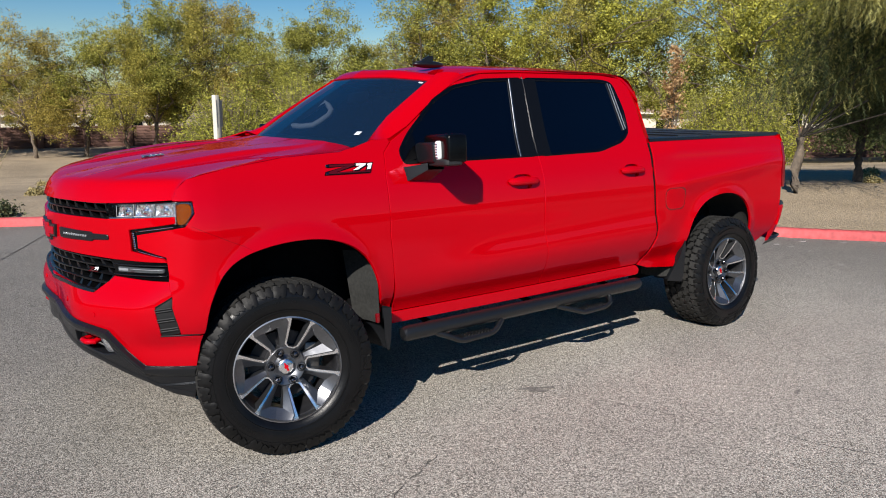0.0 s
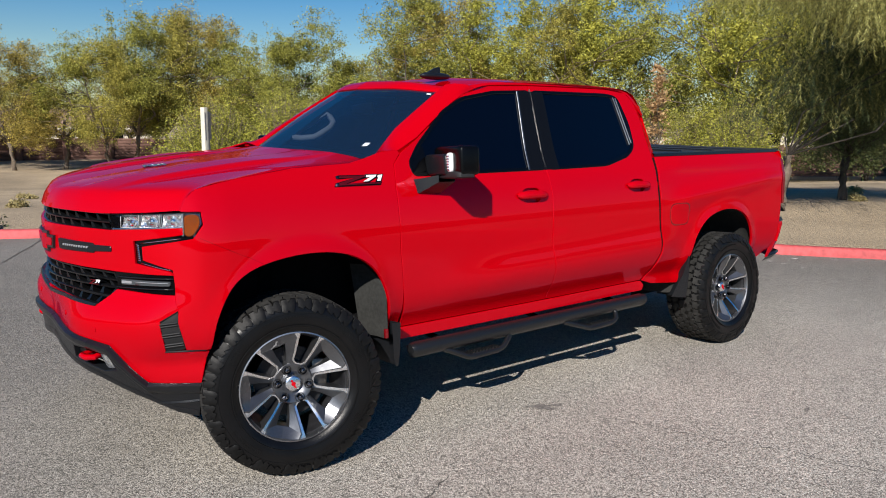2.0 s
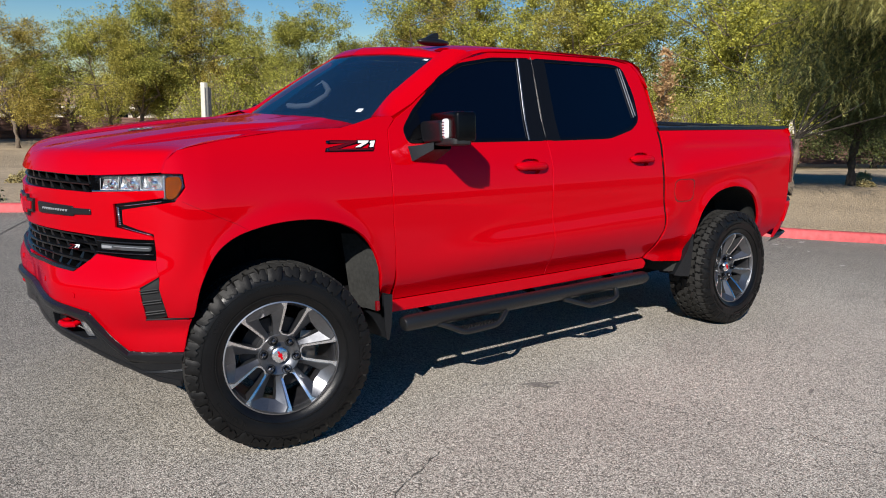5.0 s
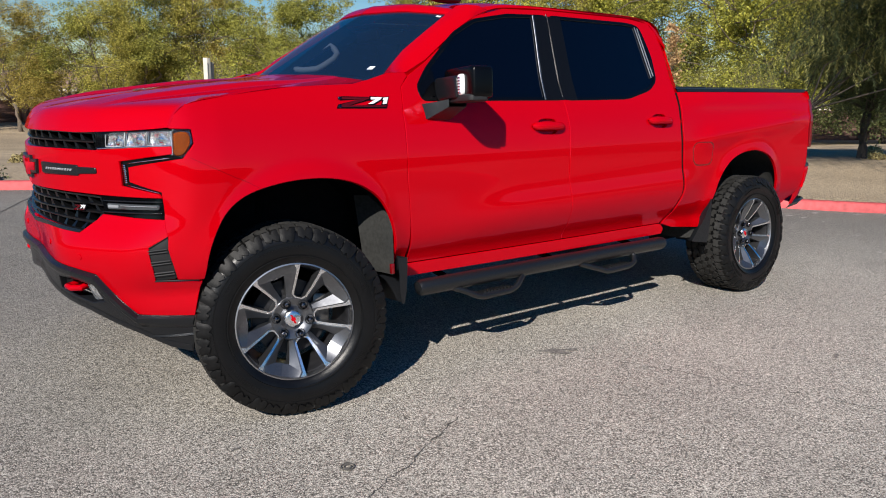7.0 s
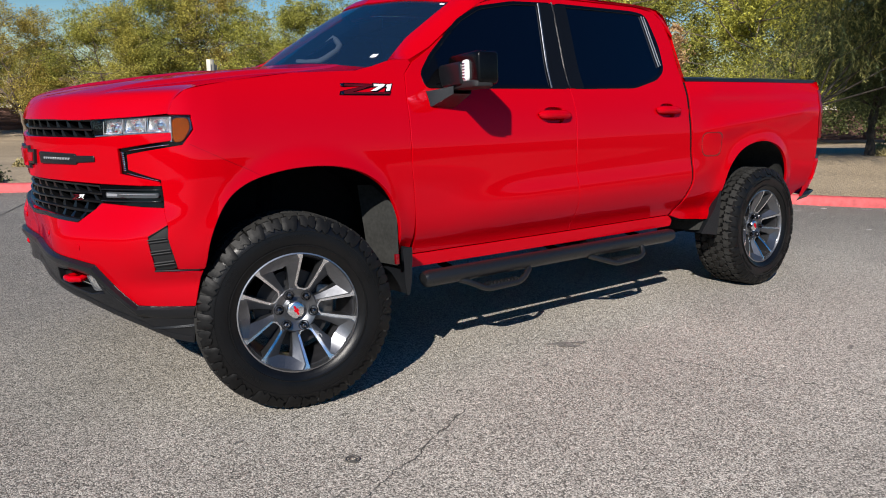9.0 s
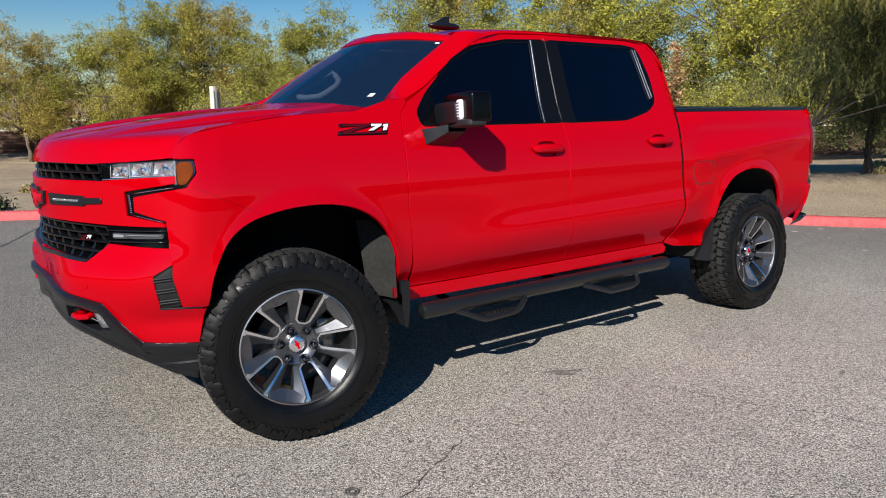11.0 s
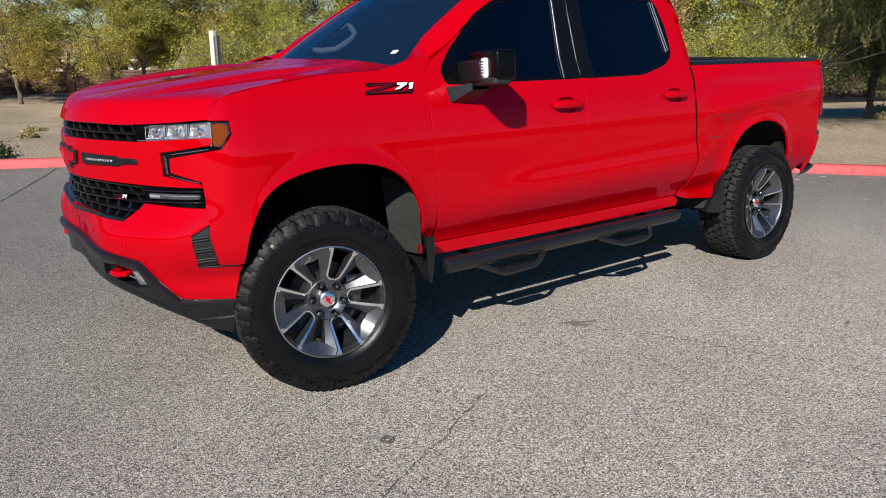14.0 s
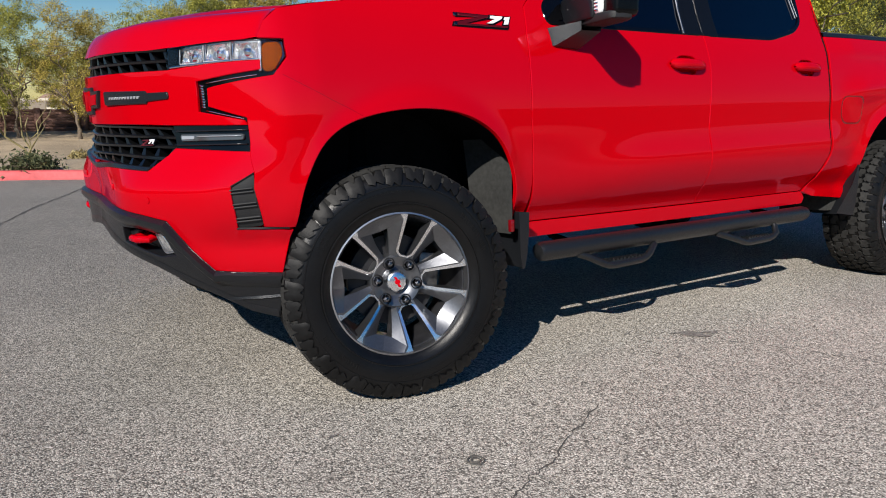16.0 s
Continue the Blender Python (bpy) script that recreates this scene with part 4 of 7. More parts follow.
front_shell = ellips(0.868, -0.988, 1.462, 0.046, 0.116, 0.056, 8.0).moved(mirror_turn)
lens = ellips(0.850, -1.115, 1.472, 0.017, 0.025, 0.050, 4.0).moved(mirror_turn)
glass = ellips(0.972, -1.068, 1.474, 0.004, 0.124, 0.060, 6.0).moved(mirror_turn)
for nm, sh, mt in (("mirror_foot", foot, MATT), ("mirror_arm", arm, BLACK), ("inner_shell", front_shell, BLACK), ("mirror_lamp", lens, WHITE), ("mirror_glass", glass, CHROME)):
    part(nm, sh.mesh(nm, mt, flat_over=35), mirror[0])
    part(nm, sh.mirrored().mesh(nm, mt, flat_over=35), mirror[1])
rbs = Shape()
for i in range(6):
    rbs.join(tube([(0.834, -1.128, 1.436 + 0.0135 * i), (0.834, -1.096, 1.436 + 0.0135 * i)], 0.004, 6).moved(mirror_turn))
part("lamp_rib", rbs.mesh("lamp_rib", CHROME), mirror[0])
sail = [(0.757, 1.411), (0.748, 1.480), (0.845, 1.590), (0.865, 1.55), (0.86, 1.436)]
pair("mirror_base", strip(sail, 0.0, 0.01), GLOSS)

# side steps: a tube with two dropped hoops
def both(name, shape, parents, *mats, flat_over=40):
    for o, sh in zip(parents, (shape, shape.mirrored())):
        part(name, sh.mesh(name, *mats, flat_over=flat_over), o)


tube_path = tube([(0.70, -0.875, 0.462), (0.712, -0.875, 0.464), (0.73, -0.875, 0.466), (1.5, -0.875, 0.469), (2.70, -0.875, 0.472), (2.735, -0.875, 0.472), (2.748, -0.875, 0.472)], [0.012, 0.036, 0.043, 0.043, 0.043, 0.036, 0.012], 16)
boards = pair("side_step", tube_path, POWDER, label="black powder-coated side step bar with two hoops")
for x0, x1, x2, x3 in ((0.945, 1.095, 1.330, 1.412), (1.925, 2.115, 2.350, 2.395)):
    yo = -0.925
    hoop = tube([(x0 - 0.01, -0.885, 0.435), (x0 + 0.03, -0.905, 0.420), (x1 - 0.03, yo, 0.378), (x1, yo, 0.369), (x1 + 0.03, yo, 0.367), (x2 - 0.03, yo, 0.372), (x2 + 0.005, yo, 0.380), (x2 + 0.03, yo, 0.396), (x3, -0.905, 0.430), (x3 - 0.005, -0.88, 0.455)], 0.0165, 10)
    both("hoop", hoop, boards, POWDER)
    plate = Shape().join(box(x2 - x1 + 0.02, 0.075, 0.022, 0.005).moved(pose((x1 + x2) / 2, yo + 0.03, 0.377)))
    for i in range(9):
        for j in range(2):
            plate.join(box(0.013, 0.016, 0.010).moved(pose(x1 + 0.02 + i * (x2 - x1 - 0.04) / 8, yo + 0.002 + 0.032 * j, 0.391)))
    both("tread_plate", plate, boards, POWDER, flat_over=30)
for x0 in (0.95, 1.75, 2.5):
    both("bracket", tube([(x0, -0.86, 0.47), (x0, -0.70, 0.50), (x0, -0.55, 0.60)], 0.018, 8), boards, UNDER)

# mud flaps and wheel-arch liners
flap = Shape().join(loft([[Vector((x, y, z)) for x, y, z in r] for r in (
    [(0.545, -0.955, 0.655), (0.60, -0.955, 0.650), (0.575, -0.70, 0.65)], [(0.548, -0.955, 0.60), (0.598, -0.955, 0.595), (0.575, -0.70, 0.60)],
    [(0.555, -0.950, 0.48), (0.592, -0.950, 0.485), (0.572, -0.70, 0.48)], [(0.568, -0.945, 0.418), (0.582, -0.945, 0.420), (0.575, -0.72, 0.42)])]))
pair("mud_flap", flap, BLACK, flat_over=30)
pair("reflector_tab", box(0.02, 0.02, 0.05, 0.004).moved(pose(0.525, -0.93, 0.60)), TAIL)
flap = Shape().join(loft([[Vector((x, y, z)) for x, y, z in r] for r in ([(3.218, -0.925, 0.73), (3.228, -0.925, 0.73), (3.228, -0.70, 0.73)], [(3.15, -0.925, 0.61), (3.212, -0.93, 0.61), (3.215, -0.66, 0.61)], [(3.06, -0.915, 0.50), (3.20, -0.925, 0.49), (3.205, -0.66, 0.49)], [(3.03, -0.905, 0.45), (3.19, -0.92, 0.425), (3.195, -0.66, 0.425)])]))
pair("mud_flap", flap, BLACK, flat_over=30)


def liner(arch, mat, depth):
    c = (sum(p[0] for p in arch) / len(arch), 0.62)
    rows = []
    for p in arch:
        o = body_point(*p)
        q = Vector((c[0] + (p[0] - c[0]) * 1.02, -depth, c[1] + (p[1] - c[1]) * 1.04))
        rows.append([o + Vector((0, 0.015, 0)), o.lerp(q, 0.12) + (q - o).normalized() * 0 + Vector(((p[0] - c[0]) * 0.05, 0, max(0, p[1] - 0.6) * 0.05)), o.lerp(q, 0.5) + Vector(((p[0] - c[0]) * 0.07, 0, max(0, p[1] - 0.6) * 0.07)), q])
    return loft(rows)


ARCH_FD = [(-0.42, 0.45)] + ARCH_F + [(0.60, 0.45)]
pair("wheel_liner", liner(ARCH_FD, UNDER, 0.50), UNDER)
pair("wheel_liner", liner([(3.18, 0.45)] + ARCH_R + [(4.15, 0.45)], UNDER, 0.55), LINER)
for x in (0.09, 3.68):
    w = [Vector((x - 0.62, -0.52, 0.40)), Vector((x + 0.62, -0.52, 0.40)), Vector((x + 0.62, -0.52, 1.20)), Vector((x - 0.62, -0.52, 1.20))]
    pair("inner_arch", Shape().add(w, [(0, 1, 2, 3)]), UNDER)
rear_felt = Shape().join(loft([[Vector((0.555, -0.90, z)), Vector((0.550 - 0.06 * (z - 0.55), -0.78, z)), Vector((0.52 - 0.12 * (z - 0.55), -0.68, z))] for z in (0.56, 0.66, 0.76, 0.86, 0.95)]))
pair("felt_panel", rear_felt, LINER)

# under the body: floor, frame rails, axles, struts, set square to the centre plane
SQUARE = Matrix.Translation((0, mid_y(0.0), 0)) @ Matrix.Rotation(LEAN, 4, "X")
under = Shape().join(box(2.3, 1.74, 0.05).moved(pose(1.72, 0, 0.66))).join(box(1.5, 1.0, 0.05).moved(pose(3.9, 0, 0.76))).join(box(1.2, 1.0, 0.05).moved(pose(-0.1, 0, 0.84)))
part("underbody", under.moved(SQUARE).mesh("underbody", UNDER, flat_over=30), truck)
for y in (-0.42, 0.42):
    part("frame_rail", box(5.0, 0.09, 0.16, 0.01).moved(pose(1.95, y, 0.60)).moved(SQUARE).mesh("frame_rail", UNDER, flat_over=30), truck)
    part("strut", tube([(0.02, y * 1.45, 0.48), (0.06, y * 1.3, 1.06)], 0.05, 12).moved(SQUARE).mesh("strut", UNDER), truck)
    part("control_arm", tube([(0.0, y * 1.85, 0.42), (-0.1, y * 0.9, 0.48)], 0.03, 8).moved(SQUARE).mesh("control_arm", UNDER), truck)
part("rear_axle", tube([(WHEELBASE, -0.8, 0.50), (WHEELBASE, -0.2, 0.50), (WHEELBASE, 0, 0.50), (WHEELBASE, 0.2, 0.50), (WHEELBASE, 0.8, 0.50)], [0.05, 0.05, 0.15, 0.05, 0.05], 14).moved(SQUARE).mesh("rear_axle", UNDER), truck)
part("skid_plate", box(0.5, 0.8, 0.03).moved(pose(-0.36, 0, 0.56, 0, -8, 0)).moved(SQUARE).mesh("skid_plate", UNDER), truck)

# load bed: rail caps, cover, tailgate, tail lamps, rear bumper
rail = loft([[on_body(s, 1.474 + 0.012 * (s - 2.88) / 1.76, -0.002), on_body(s, 1.492 + 0.012 * (s - 2.88) / 1.76, 0.003), Vector((s, body_point(s, 1.47).y + 0.03, 1.502 + 0.012 * (s - 2.88) / 1.76)), Vector((s, body_point(s, 1.47).y + 0.10, 1.500 + 0.012 * (s - 2.88) / 1.76))] for s in [2.885 + 0.0875 * i for i in range(21)]])
pair("bed_rail_cap", rail, BLACK, flat_over=50)
part("bed_cover", box(1.72, 1.60, 0.030, 0.008).moved(pose(3.765, 0, 1.552, 0, -0.4, 0)).moved(SQUARE).mesh("bed_cover", CLOTH, flat_over=30), truck, "black folding load-bed cover")
for x in (3.32, 3.75, 4.18):
    part("cover_hinge", box(0.03, 1.60, 0.012, 0.004).moved(pose(x, 0, 1.570)).moved(SQUARE).mesh("cover_hinge", BLACK, flat_over=30), truck)
gate = loft([[Vector((4.60 + dx, -y, z)) for y in (0.87, 0.80, 0.4, 0.0)] for dx, z in ((0.0, 1.492), (0.035, 1.45), (0.01, 1.10), (0.02, 0.80), (0.0, 0.72))])
across("tailgate", gate, RED, w=0.85, rise=1.0)
tl = strip(rounded([(4.600, 1.425), (4.632, 1.43), (4.605, 1.05), (4.572, 1.05)], 0.010), 0.006, 0.03)
tail = pair("tail_lamp", tl, TAIL, label="red tail lamp at the bed corner")
both("lamp_back", box(0.05, 0.14, 0.36, 0.015).moved(pose(4.615, -0.80, 1.235)), tail, TAIL)
rb = loft([[Vector(p) for p in r] for r in (
    [(4.570, -0.850, 0.885), (4.655, -0.862, 0.890), (4.720, -0.845, 0.892), (4.755, -0.78, 0.89), (4.81, -0.4, 0.89), (4.82, 0, 0.89)],
    [(4.555, -0.856, 0.855), (4.640, -0.872, 0.860), (4.715, -0.852, 0.862), (4.755, -0.78, 0.86), (4.82, -0.4, 0.86), (4.83, 0, 0.86)],
    [(4.525, -0.850, 0.76), (4.600, -0.862, 0.76), (4.690, -0.840, 0.76), (4.740, -0.77, 0.76), (4.82, -0.4, 0.76), (4.83, 0, 0.76)],
    [(4.500, -0.835, 0.65), (4.555, -0.845, 0.65), (4.630, -0.822, 0.65), (4.70, -0.75, 0.65), (4.79, -0.4, 0.65), (4.80, 0, 0.65)],
    [(4.485, -0.820, 0.590), (4.520, -0.825, 0.588), (4.580, -0.800, 0.588), (4.66, -0.72, 0.588), (4.77, -0.4, 0.588), (4.78, 0, 0.588)])])
across("rear_bumper", rb, RED, flat_over=35, w=0.8, rise=1.0)
cap = loft([[Vector(p) for p in r] for r in (
    [(4.560, -0.852, 0.884), (4.655, -0.866, 0.889), (4.730, -0.850, 0.891), (4.762, -0.78, 0.89), (4.82, -0.4, 0.89), (4.83, 0, 0.89)],
    [(4.565, -0.850, 0.912), (4.652, -0.860, 0.922), (4.718, -0.840, 0.922), (4.750, -0.77, 0.918), (4.81, -0.4, 0.912), (4.82, 0, 0.912)],
    [(4.57, -0.77, 0.924), (4.64, -0.77, 0.934), (4.69, -0.76, 0.932), (4.71, -0.71, 0.928), (4.74, -0.4, 0.92), (4.75, 0, 0.92)])])
across("bumper_step", cap, BLACK, flat_over=50, w=0.8, rise=1.0)
lower_edge = loft([[Vector(p) for p in r] for r in (
    [(4.53, -0.80, 0.612), (4.66, -0.815, 0.622), (4.745, -0.80, 0.628), (4.775, -0.76, 0.628), (4.85, -0.4, 0.63), (4.86, 0, 0.63)],
    [(4.52, -0.81, 0.585), (4.66, -0.825, 0.60), (4.750, -0.805, 0.612), (4.785, -0.76, 0.612), (4.86, -0.4, 0.61), (4.87, 0, 0.61)],
    [(4.50, -0.79, 0.548), (4.66, -0.80, 0.572), (4.735, -0.79, 0.590), (4.765, -0.75, 0.592), (4.83, -0.4, 0.59), (4.84, 0, 0.59)])])
across("bumper_skirt", lower_edge, BLACK, flat_over=50, w=0.8, rise=1.0)
part("hitch", box(0.12, 0.09, 0.09, 0.01).moved(pose(4.80, 0, 0.58)).moved(SQUARE).mesh("hitch", UNDER), truck)

# roof aerial, wiper arms, screen sticker, bonnet badge
aer = ellips(1.30, -0.40, 2.005, 0.115, 0.035, 0.022, 2.2)
fin = slab([(1.20, 2.005), (1.30, 2.057), (1.335, 2.062), (1.335, 2.005)], 0.016, lambda u, v, d: Vector((u, -0.408 + d, v)))
ae = part("roof_aerial", aer.mesh("roof_aerial", BLACK), truck, "black shark-fin aerial on the roof")
part("aerial_fin", fin.mesh("aerial_fin", BLACK, smooth=False), ae)
for u0, u1 in ((0.80, 0.15), (0.05, -0.62)):
    pts = []
    for i in range(9):
        t = i / 8
        u = u0 + (u1 - u0) * t
        p = screen(abs(u), 0.004 + 0.012 * t, 0.010)
        pts.append(p if u > 0 else reflect(p))
    part("wiper_arm", tube(pts, 0.008, 6).mesh("wiper_arm", BLACK), truck)
for u, v, w, h in ((0.84, 0.17, 0.024, 0.042), (0.86, 0.90, 0.026, 0.020)):
    q = [screen(u - w / 2 / 0.7, v - h / 2, 0.004), screen(u + w / 2 / 0.7, v - h / 2, 0.004), screen(u + w / 2 / 0.7, v + h / 2, 0.004), screen(u - w / 2 / 0.7, v + h / 2, 0.004)]
    part("screen_sticker", Shape().add(q, [(3, 2, 1, 0)]).mesh("screen_sticker", HAND), truck)


# inside the cab: dashboard, wheel, seats, lining and a grey grab handle on the far pillar
dash = loft([[Vector((x, y, z)) for y in (-0.70, -0.35, 0.0, 0.35, 0.70)] for x, z in ((0.50, 1.44), (0.72, 1.50), (0.90, 1.50), (0.98, 1.44), (0.98, 1.05))])
part("dashboard", dash.mesh("dashboard", CABIN, flat_over=40), truck)
ring = tube([(1.12 + 0.07 * math.sin(q), -0.40 + 0.185 * math.cos(q), 1.36 + 0.17 * math.sin(q)) for q in [2 * math.pi * k / 24 for k in range(25)]], 0.016, 8)
part("steering_wheel", ring.join(ellips(1.11, -0.40, 1.36, 0.03, 0.07, 0.06, 3.0)).mesh("steering_wheel", CABIN), truck)
for y in (-0.42, 0.42):
    seat = part("front_seat", ellips(1.72, y, 1.30, 0.10, 0.25, 0.36, 4.0).mesh("front_seat", CABIN), truck)
    part("headrest", ellips(1.78, y, 1.74, 0.05, 0.13, 0.09, 3.5).mesh("headrest", CABIN), seat)
    part("seat_cushion", ellips(1.45, y, 1.00, 0.28, 0.26, 0.10, 4.0).mesh("seat_cushion", CABIN), seat)
lining = loft([[Vector((x, y, z)) for y in (-0.66, 0.0, 0.66)] for x, z in ((1.24, 1.86), (2.0, 1.90), (2.80, 1.86), (2.86, 1.2), (2.84, 0.75), (0.95, 0.75))])
part("cabin_lining", lining.mesh("cabin_lining", CABIN, flat_over=60), truck)
part("inside_mirror", box(0.03, 0.24, 0.07, 0.012).moved(pose(1.02, mid_y(1.8), 1.83)).mesh("inside_mirror", CABIN), truck)
grab = [reflect(screen(0.96, v) + Vector((0.02, 0.01, -0.025)) + Vector((0.09, 0.17, -0.03)) * b) for v, b in ((0.28, 0.12), (0.31, 0.62), (0.37, 0.95), (0.44, 1), (0.56, 1), (0.64, 0.85), (0.70, 0.50), (0.73, 0.25), (0.53, 0.24), (0.28, 0.12))]
part("grab_handle", tube(grab, 0.021, 8).mesh("grab_handle", HAND), truck, "light grey grab handle on the screen pillar")
both("pillar_trim", loft([[screen(0.88, v / 8, -0.012) + Vector((0.06, 0.02, -0.05)), screen(0.90, v / 8, -0.012), screen(1.0, v / 8, -0.012), screen(1.0, v / 8, -0.012) + Vector((0.16, -0.02, -0.06))] for v in range(9)]), (truck, truck), CABIN)


# small badge on the bonnet
from mathutils.bvhtree import BVHTree
_tree = BVHTree.FromPolygons([v.co.copy() for v in bonnet_skin.data.vertices], [tuple(p.vertices) for p in bonnet_skin.data.polygons])


def on_bonnet(x, y, up):
    hit, nrm, _, _ = _tree.ray_cast(Vector((x, y, 3)), Vector((0, 0, -1)))
    return hit + nrm * (up if nrm.z > 0 else -up)


def bonnet_piece(a0, a1, b0, b1, up):
    q = [on_bonnet(-0.355 + 0.095 * a + 0.02 * b, 0.02 - 0.09 * a + 0.10 * b, up) for a, b in ((a0, b0), (a1, b0), (a1, b1), (a0, b1))]
    return Shape().add(q, [(0, 1, 2, 3)])


hood_badge = part("bonnet_badge", bonnet_piece(0, 1, 0, 1, 0.004).mesh("bonnet_badge", GLOSS), truck, "small dark badge with red and white shapes on the bonnet")
for a0, a1, m_ in ((0.40, 0.47, WHITE), (0.62, 0.72, WHITE), (0.8, 0.9, WHITE), (0.12, 0.34, BADGE_RED)):
    part("badge_shape", bonnet_piece(a0, a1, 0.2, 0.8, 0.007).mesh("badge_shape", m_), hood_badge)


# ---- wheels: tyre with blocks, twin-spoke rim, nuts, disc ----
def tyre_shape():
    prof = [(0.255, 0.02), (0.262, -0.005), (0.275, -0.020), (0.300, -0.030), (0.335, -0.036), (0.370, -0.034), (0.395, -0.026), (0.412, -0.010), (0.424, 0.012), (0.427, 0.06), (0.428, 0.13), (0.427, 0.20), (0.424, 0.248), (0.410, 0.272), (0.380, 0.290), (0.335, 0.296), (0.290, 0.288), (0.255, 0.262)]
    return lathe(prof, 96)


def block(poly, a0, r0, r1, tilt=0.0):
    """A tread lug: outline in (angle along the tread in metres, across), between two radii."""
    R = 0.43
    vs = []
    for r, k in ((r0, 1.0), (r1, 0.93)):
        cu, cv = sum(p[0] for p in poly) / len(poly), sum(p[1] for p in poly) / len(poly)
        for u, v in poly:
            a = a0 + (cu + (u - cu) * k) / R
            rr = r - 18 * max(0, abs((cv + (v - cv) * k) - 0.13) - 0.115) ** 2
            vs.append(Vector((rr * math.cos(a), cv + (v - cv) * k, rr * math.sin(a))))
    n = len(poly)
    s = Shape().add(vs, [tuple(range(n, 2 * n))] + [(i, (i + 1) % n, n + (i + 1) % n, n + i) for i in range(n)])
    return s


def tread_shape():
    s = Shape()
    n = 44
    rnd = random.Random(3)
    q = 40 / n
    for k in range(n):
        a = 2 * math.pi * k / n
        h = math.pi / n
        big = 0.008 if k % 2 else 0.0
        sets = (([(-0.030, -0.014 - big), (0.024, -0.014 - big), (0.028, 0.014), (0.020, 0.022), (0.028, 0.032), (0.010, 0.048), (-0.006, 0.038), (-0.026, 0.046), (-0.032, 0.030), (-0.024, 0.016)], a, 0.405),
                ([(-0.028, 0.220), (-0.008, 0.230), (0.008, 0.220), (0.030, 0.228), (0.026, 0.250), (0.027, 0.276 + big), (-0.029, 0.276 + big), (-0.024, 0.250)], a + h, 0.405),
                ([(-0.026, 0.052), (0.005, 0.047), (0.012, 0.062), (0.029, 0.066), (0.023, 0.101), (-0.002, 0.105), (-0.010, 0.088), (-0.031, 0.084)], a + h, 0.414),
                ([(-0.029, 0.109), (0.000, 0.107), (0.008, 0.119), (0.029, 0.123), (0.027, 0.153), (0.002, 0.157), (-0.008, 0.146), (-0.029, 0.142)], a, 0.414),
                ([(-0.031, 0.162), (0.002, 0.158), (0.008, 0.176), (0.029, 0.180), (0.027, 0.214), (-0.002, 0.218), (-0.010, 0.202), (-0.029, 0.198)], a + h, 0.414))
        for poly, at, r0 in sets:
            s.join(block([(u * q * 1.13 * (0.95 if k % 3 else 1.02), v) for u, v in poly], at + rnd.uniform(-0.004, 0.004), r0, 0.4375 - rnd.uniform(0, 0.003)))
    return s


def side_lugs():
    """Raised lugs on the tyre's shoulder with zigzag inner ends and a notch in the outer edge."""
    s = Shape()
    n = 34
    off = lambda r: -0.0345 + max(0, r - 0.388) * 0.62
    for k in range(n):
        a, w = 2 * math.pi * k / n, 2 * math.pi / n
        deep = 0.366 if k % 2 else 0.380
        high = 0.0065 if k % 2 else 0.0040
        rows = []
        for t, zig in ((0.05, 0.010), (0.20, -0.002), (0.33, 0.004), (0.46, 0.012), (0.50, 0.014), (0.62, 0.000), (0.76, 0.006), (0.92, 0.012)):
            lean = 0.10 if k % 2 else -0.06
            r0 = deep + zig
            top = 0.414 if 0.44 < t < 0.52 else 0.427
            edge = 0.35 if t in (0.05, 0.92) else 1.0
            pts = [(r0 - 0.003, -0.010), (r0, high * edge), (0.392 + zig * 0.3, high * edge), (0.410, high * edge), (top, high * edge), (top + 0.002, -0.010)]
            rows.append([Vector((r * math.cos(b), off(r) - h, r * math.sin(b))) for r, h, b in [(r, h, a + (t + lean * (0.42 - r) / 0.05) * w) for r, h in pts]])
        s.join(loft(rows))
        m_ = len(rows[0])
        s.add(rows[0] + rows[-1], [tuple(range(m_)), tuple(range(2 * m_ - 1, m_ - 1, -1))])
    s.k = [1] * len(s.f)
    return s


def wall_bars():
    """Unreadable raised marks round the tyre wall: short slanted bars of uneven width."""
    s = Shape()
    rnd = random.Random(9)

    def mark(a, r0, r1, w, slant):
        v = []
        for y in (-0.0382, -0.030):
            v += [Vector((r * math.cos(b), y, r * math.sin(b))) for r, b in ((r0, a), (r1, a + slant), (r1, a + w + slant), (r0, a + w))]
        s.add(v, [(3, 2, 1, 0), (0, 1, 5, 4), (1, 2, 6, 5), (2, 3, 7, 6), (3, 0, 4, 7)])

    for start, count, r0, r1 in ((0.45, 9, 0.330, 0.349), (1.55, 14, 0.340, 0.349), (2.55, 5, 0.328, 0.350), (3.75, 9, 0.330, 0.349), (4.75, 14, 0.340, 0.349), (5.6, 5, 0.328, 0.350)):
        a = start
        for i in range(count):
            w = rnd.uniform(0.022, 0.05) * (0.6 if count > 10 else 1.0)
            mark(a, r0, r1, w * 0.35, 0.012)
            mark(a + w * 0.65, r0, r1, w * 0.35, 0.012)
            if rnd.random() < 0.6:
                mark(a, r1 - 0.006, r1, w, 0.012)
            a += w + 0.024
    for r in (0.300, 0.362):
        s.join(lathe([(r, -0.030), (r + 0.001, -0.0372), (r + 0.004, -0.0372), (r + 0.005, -0.030)], 72))
    return s


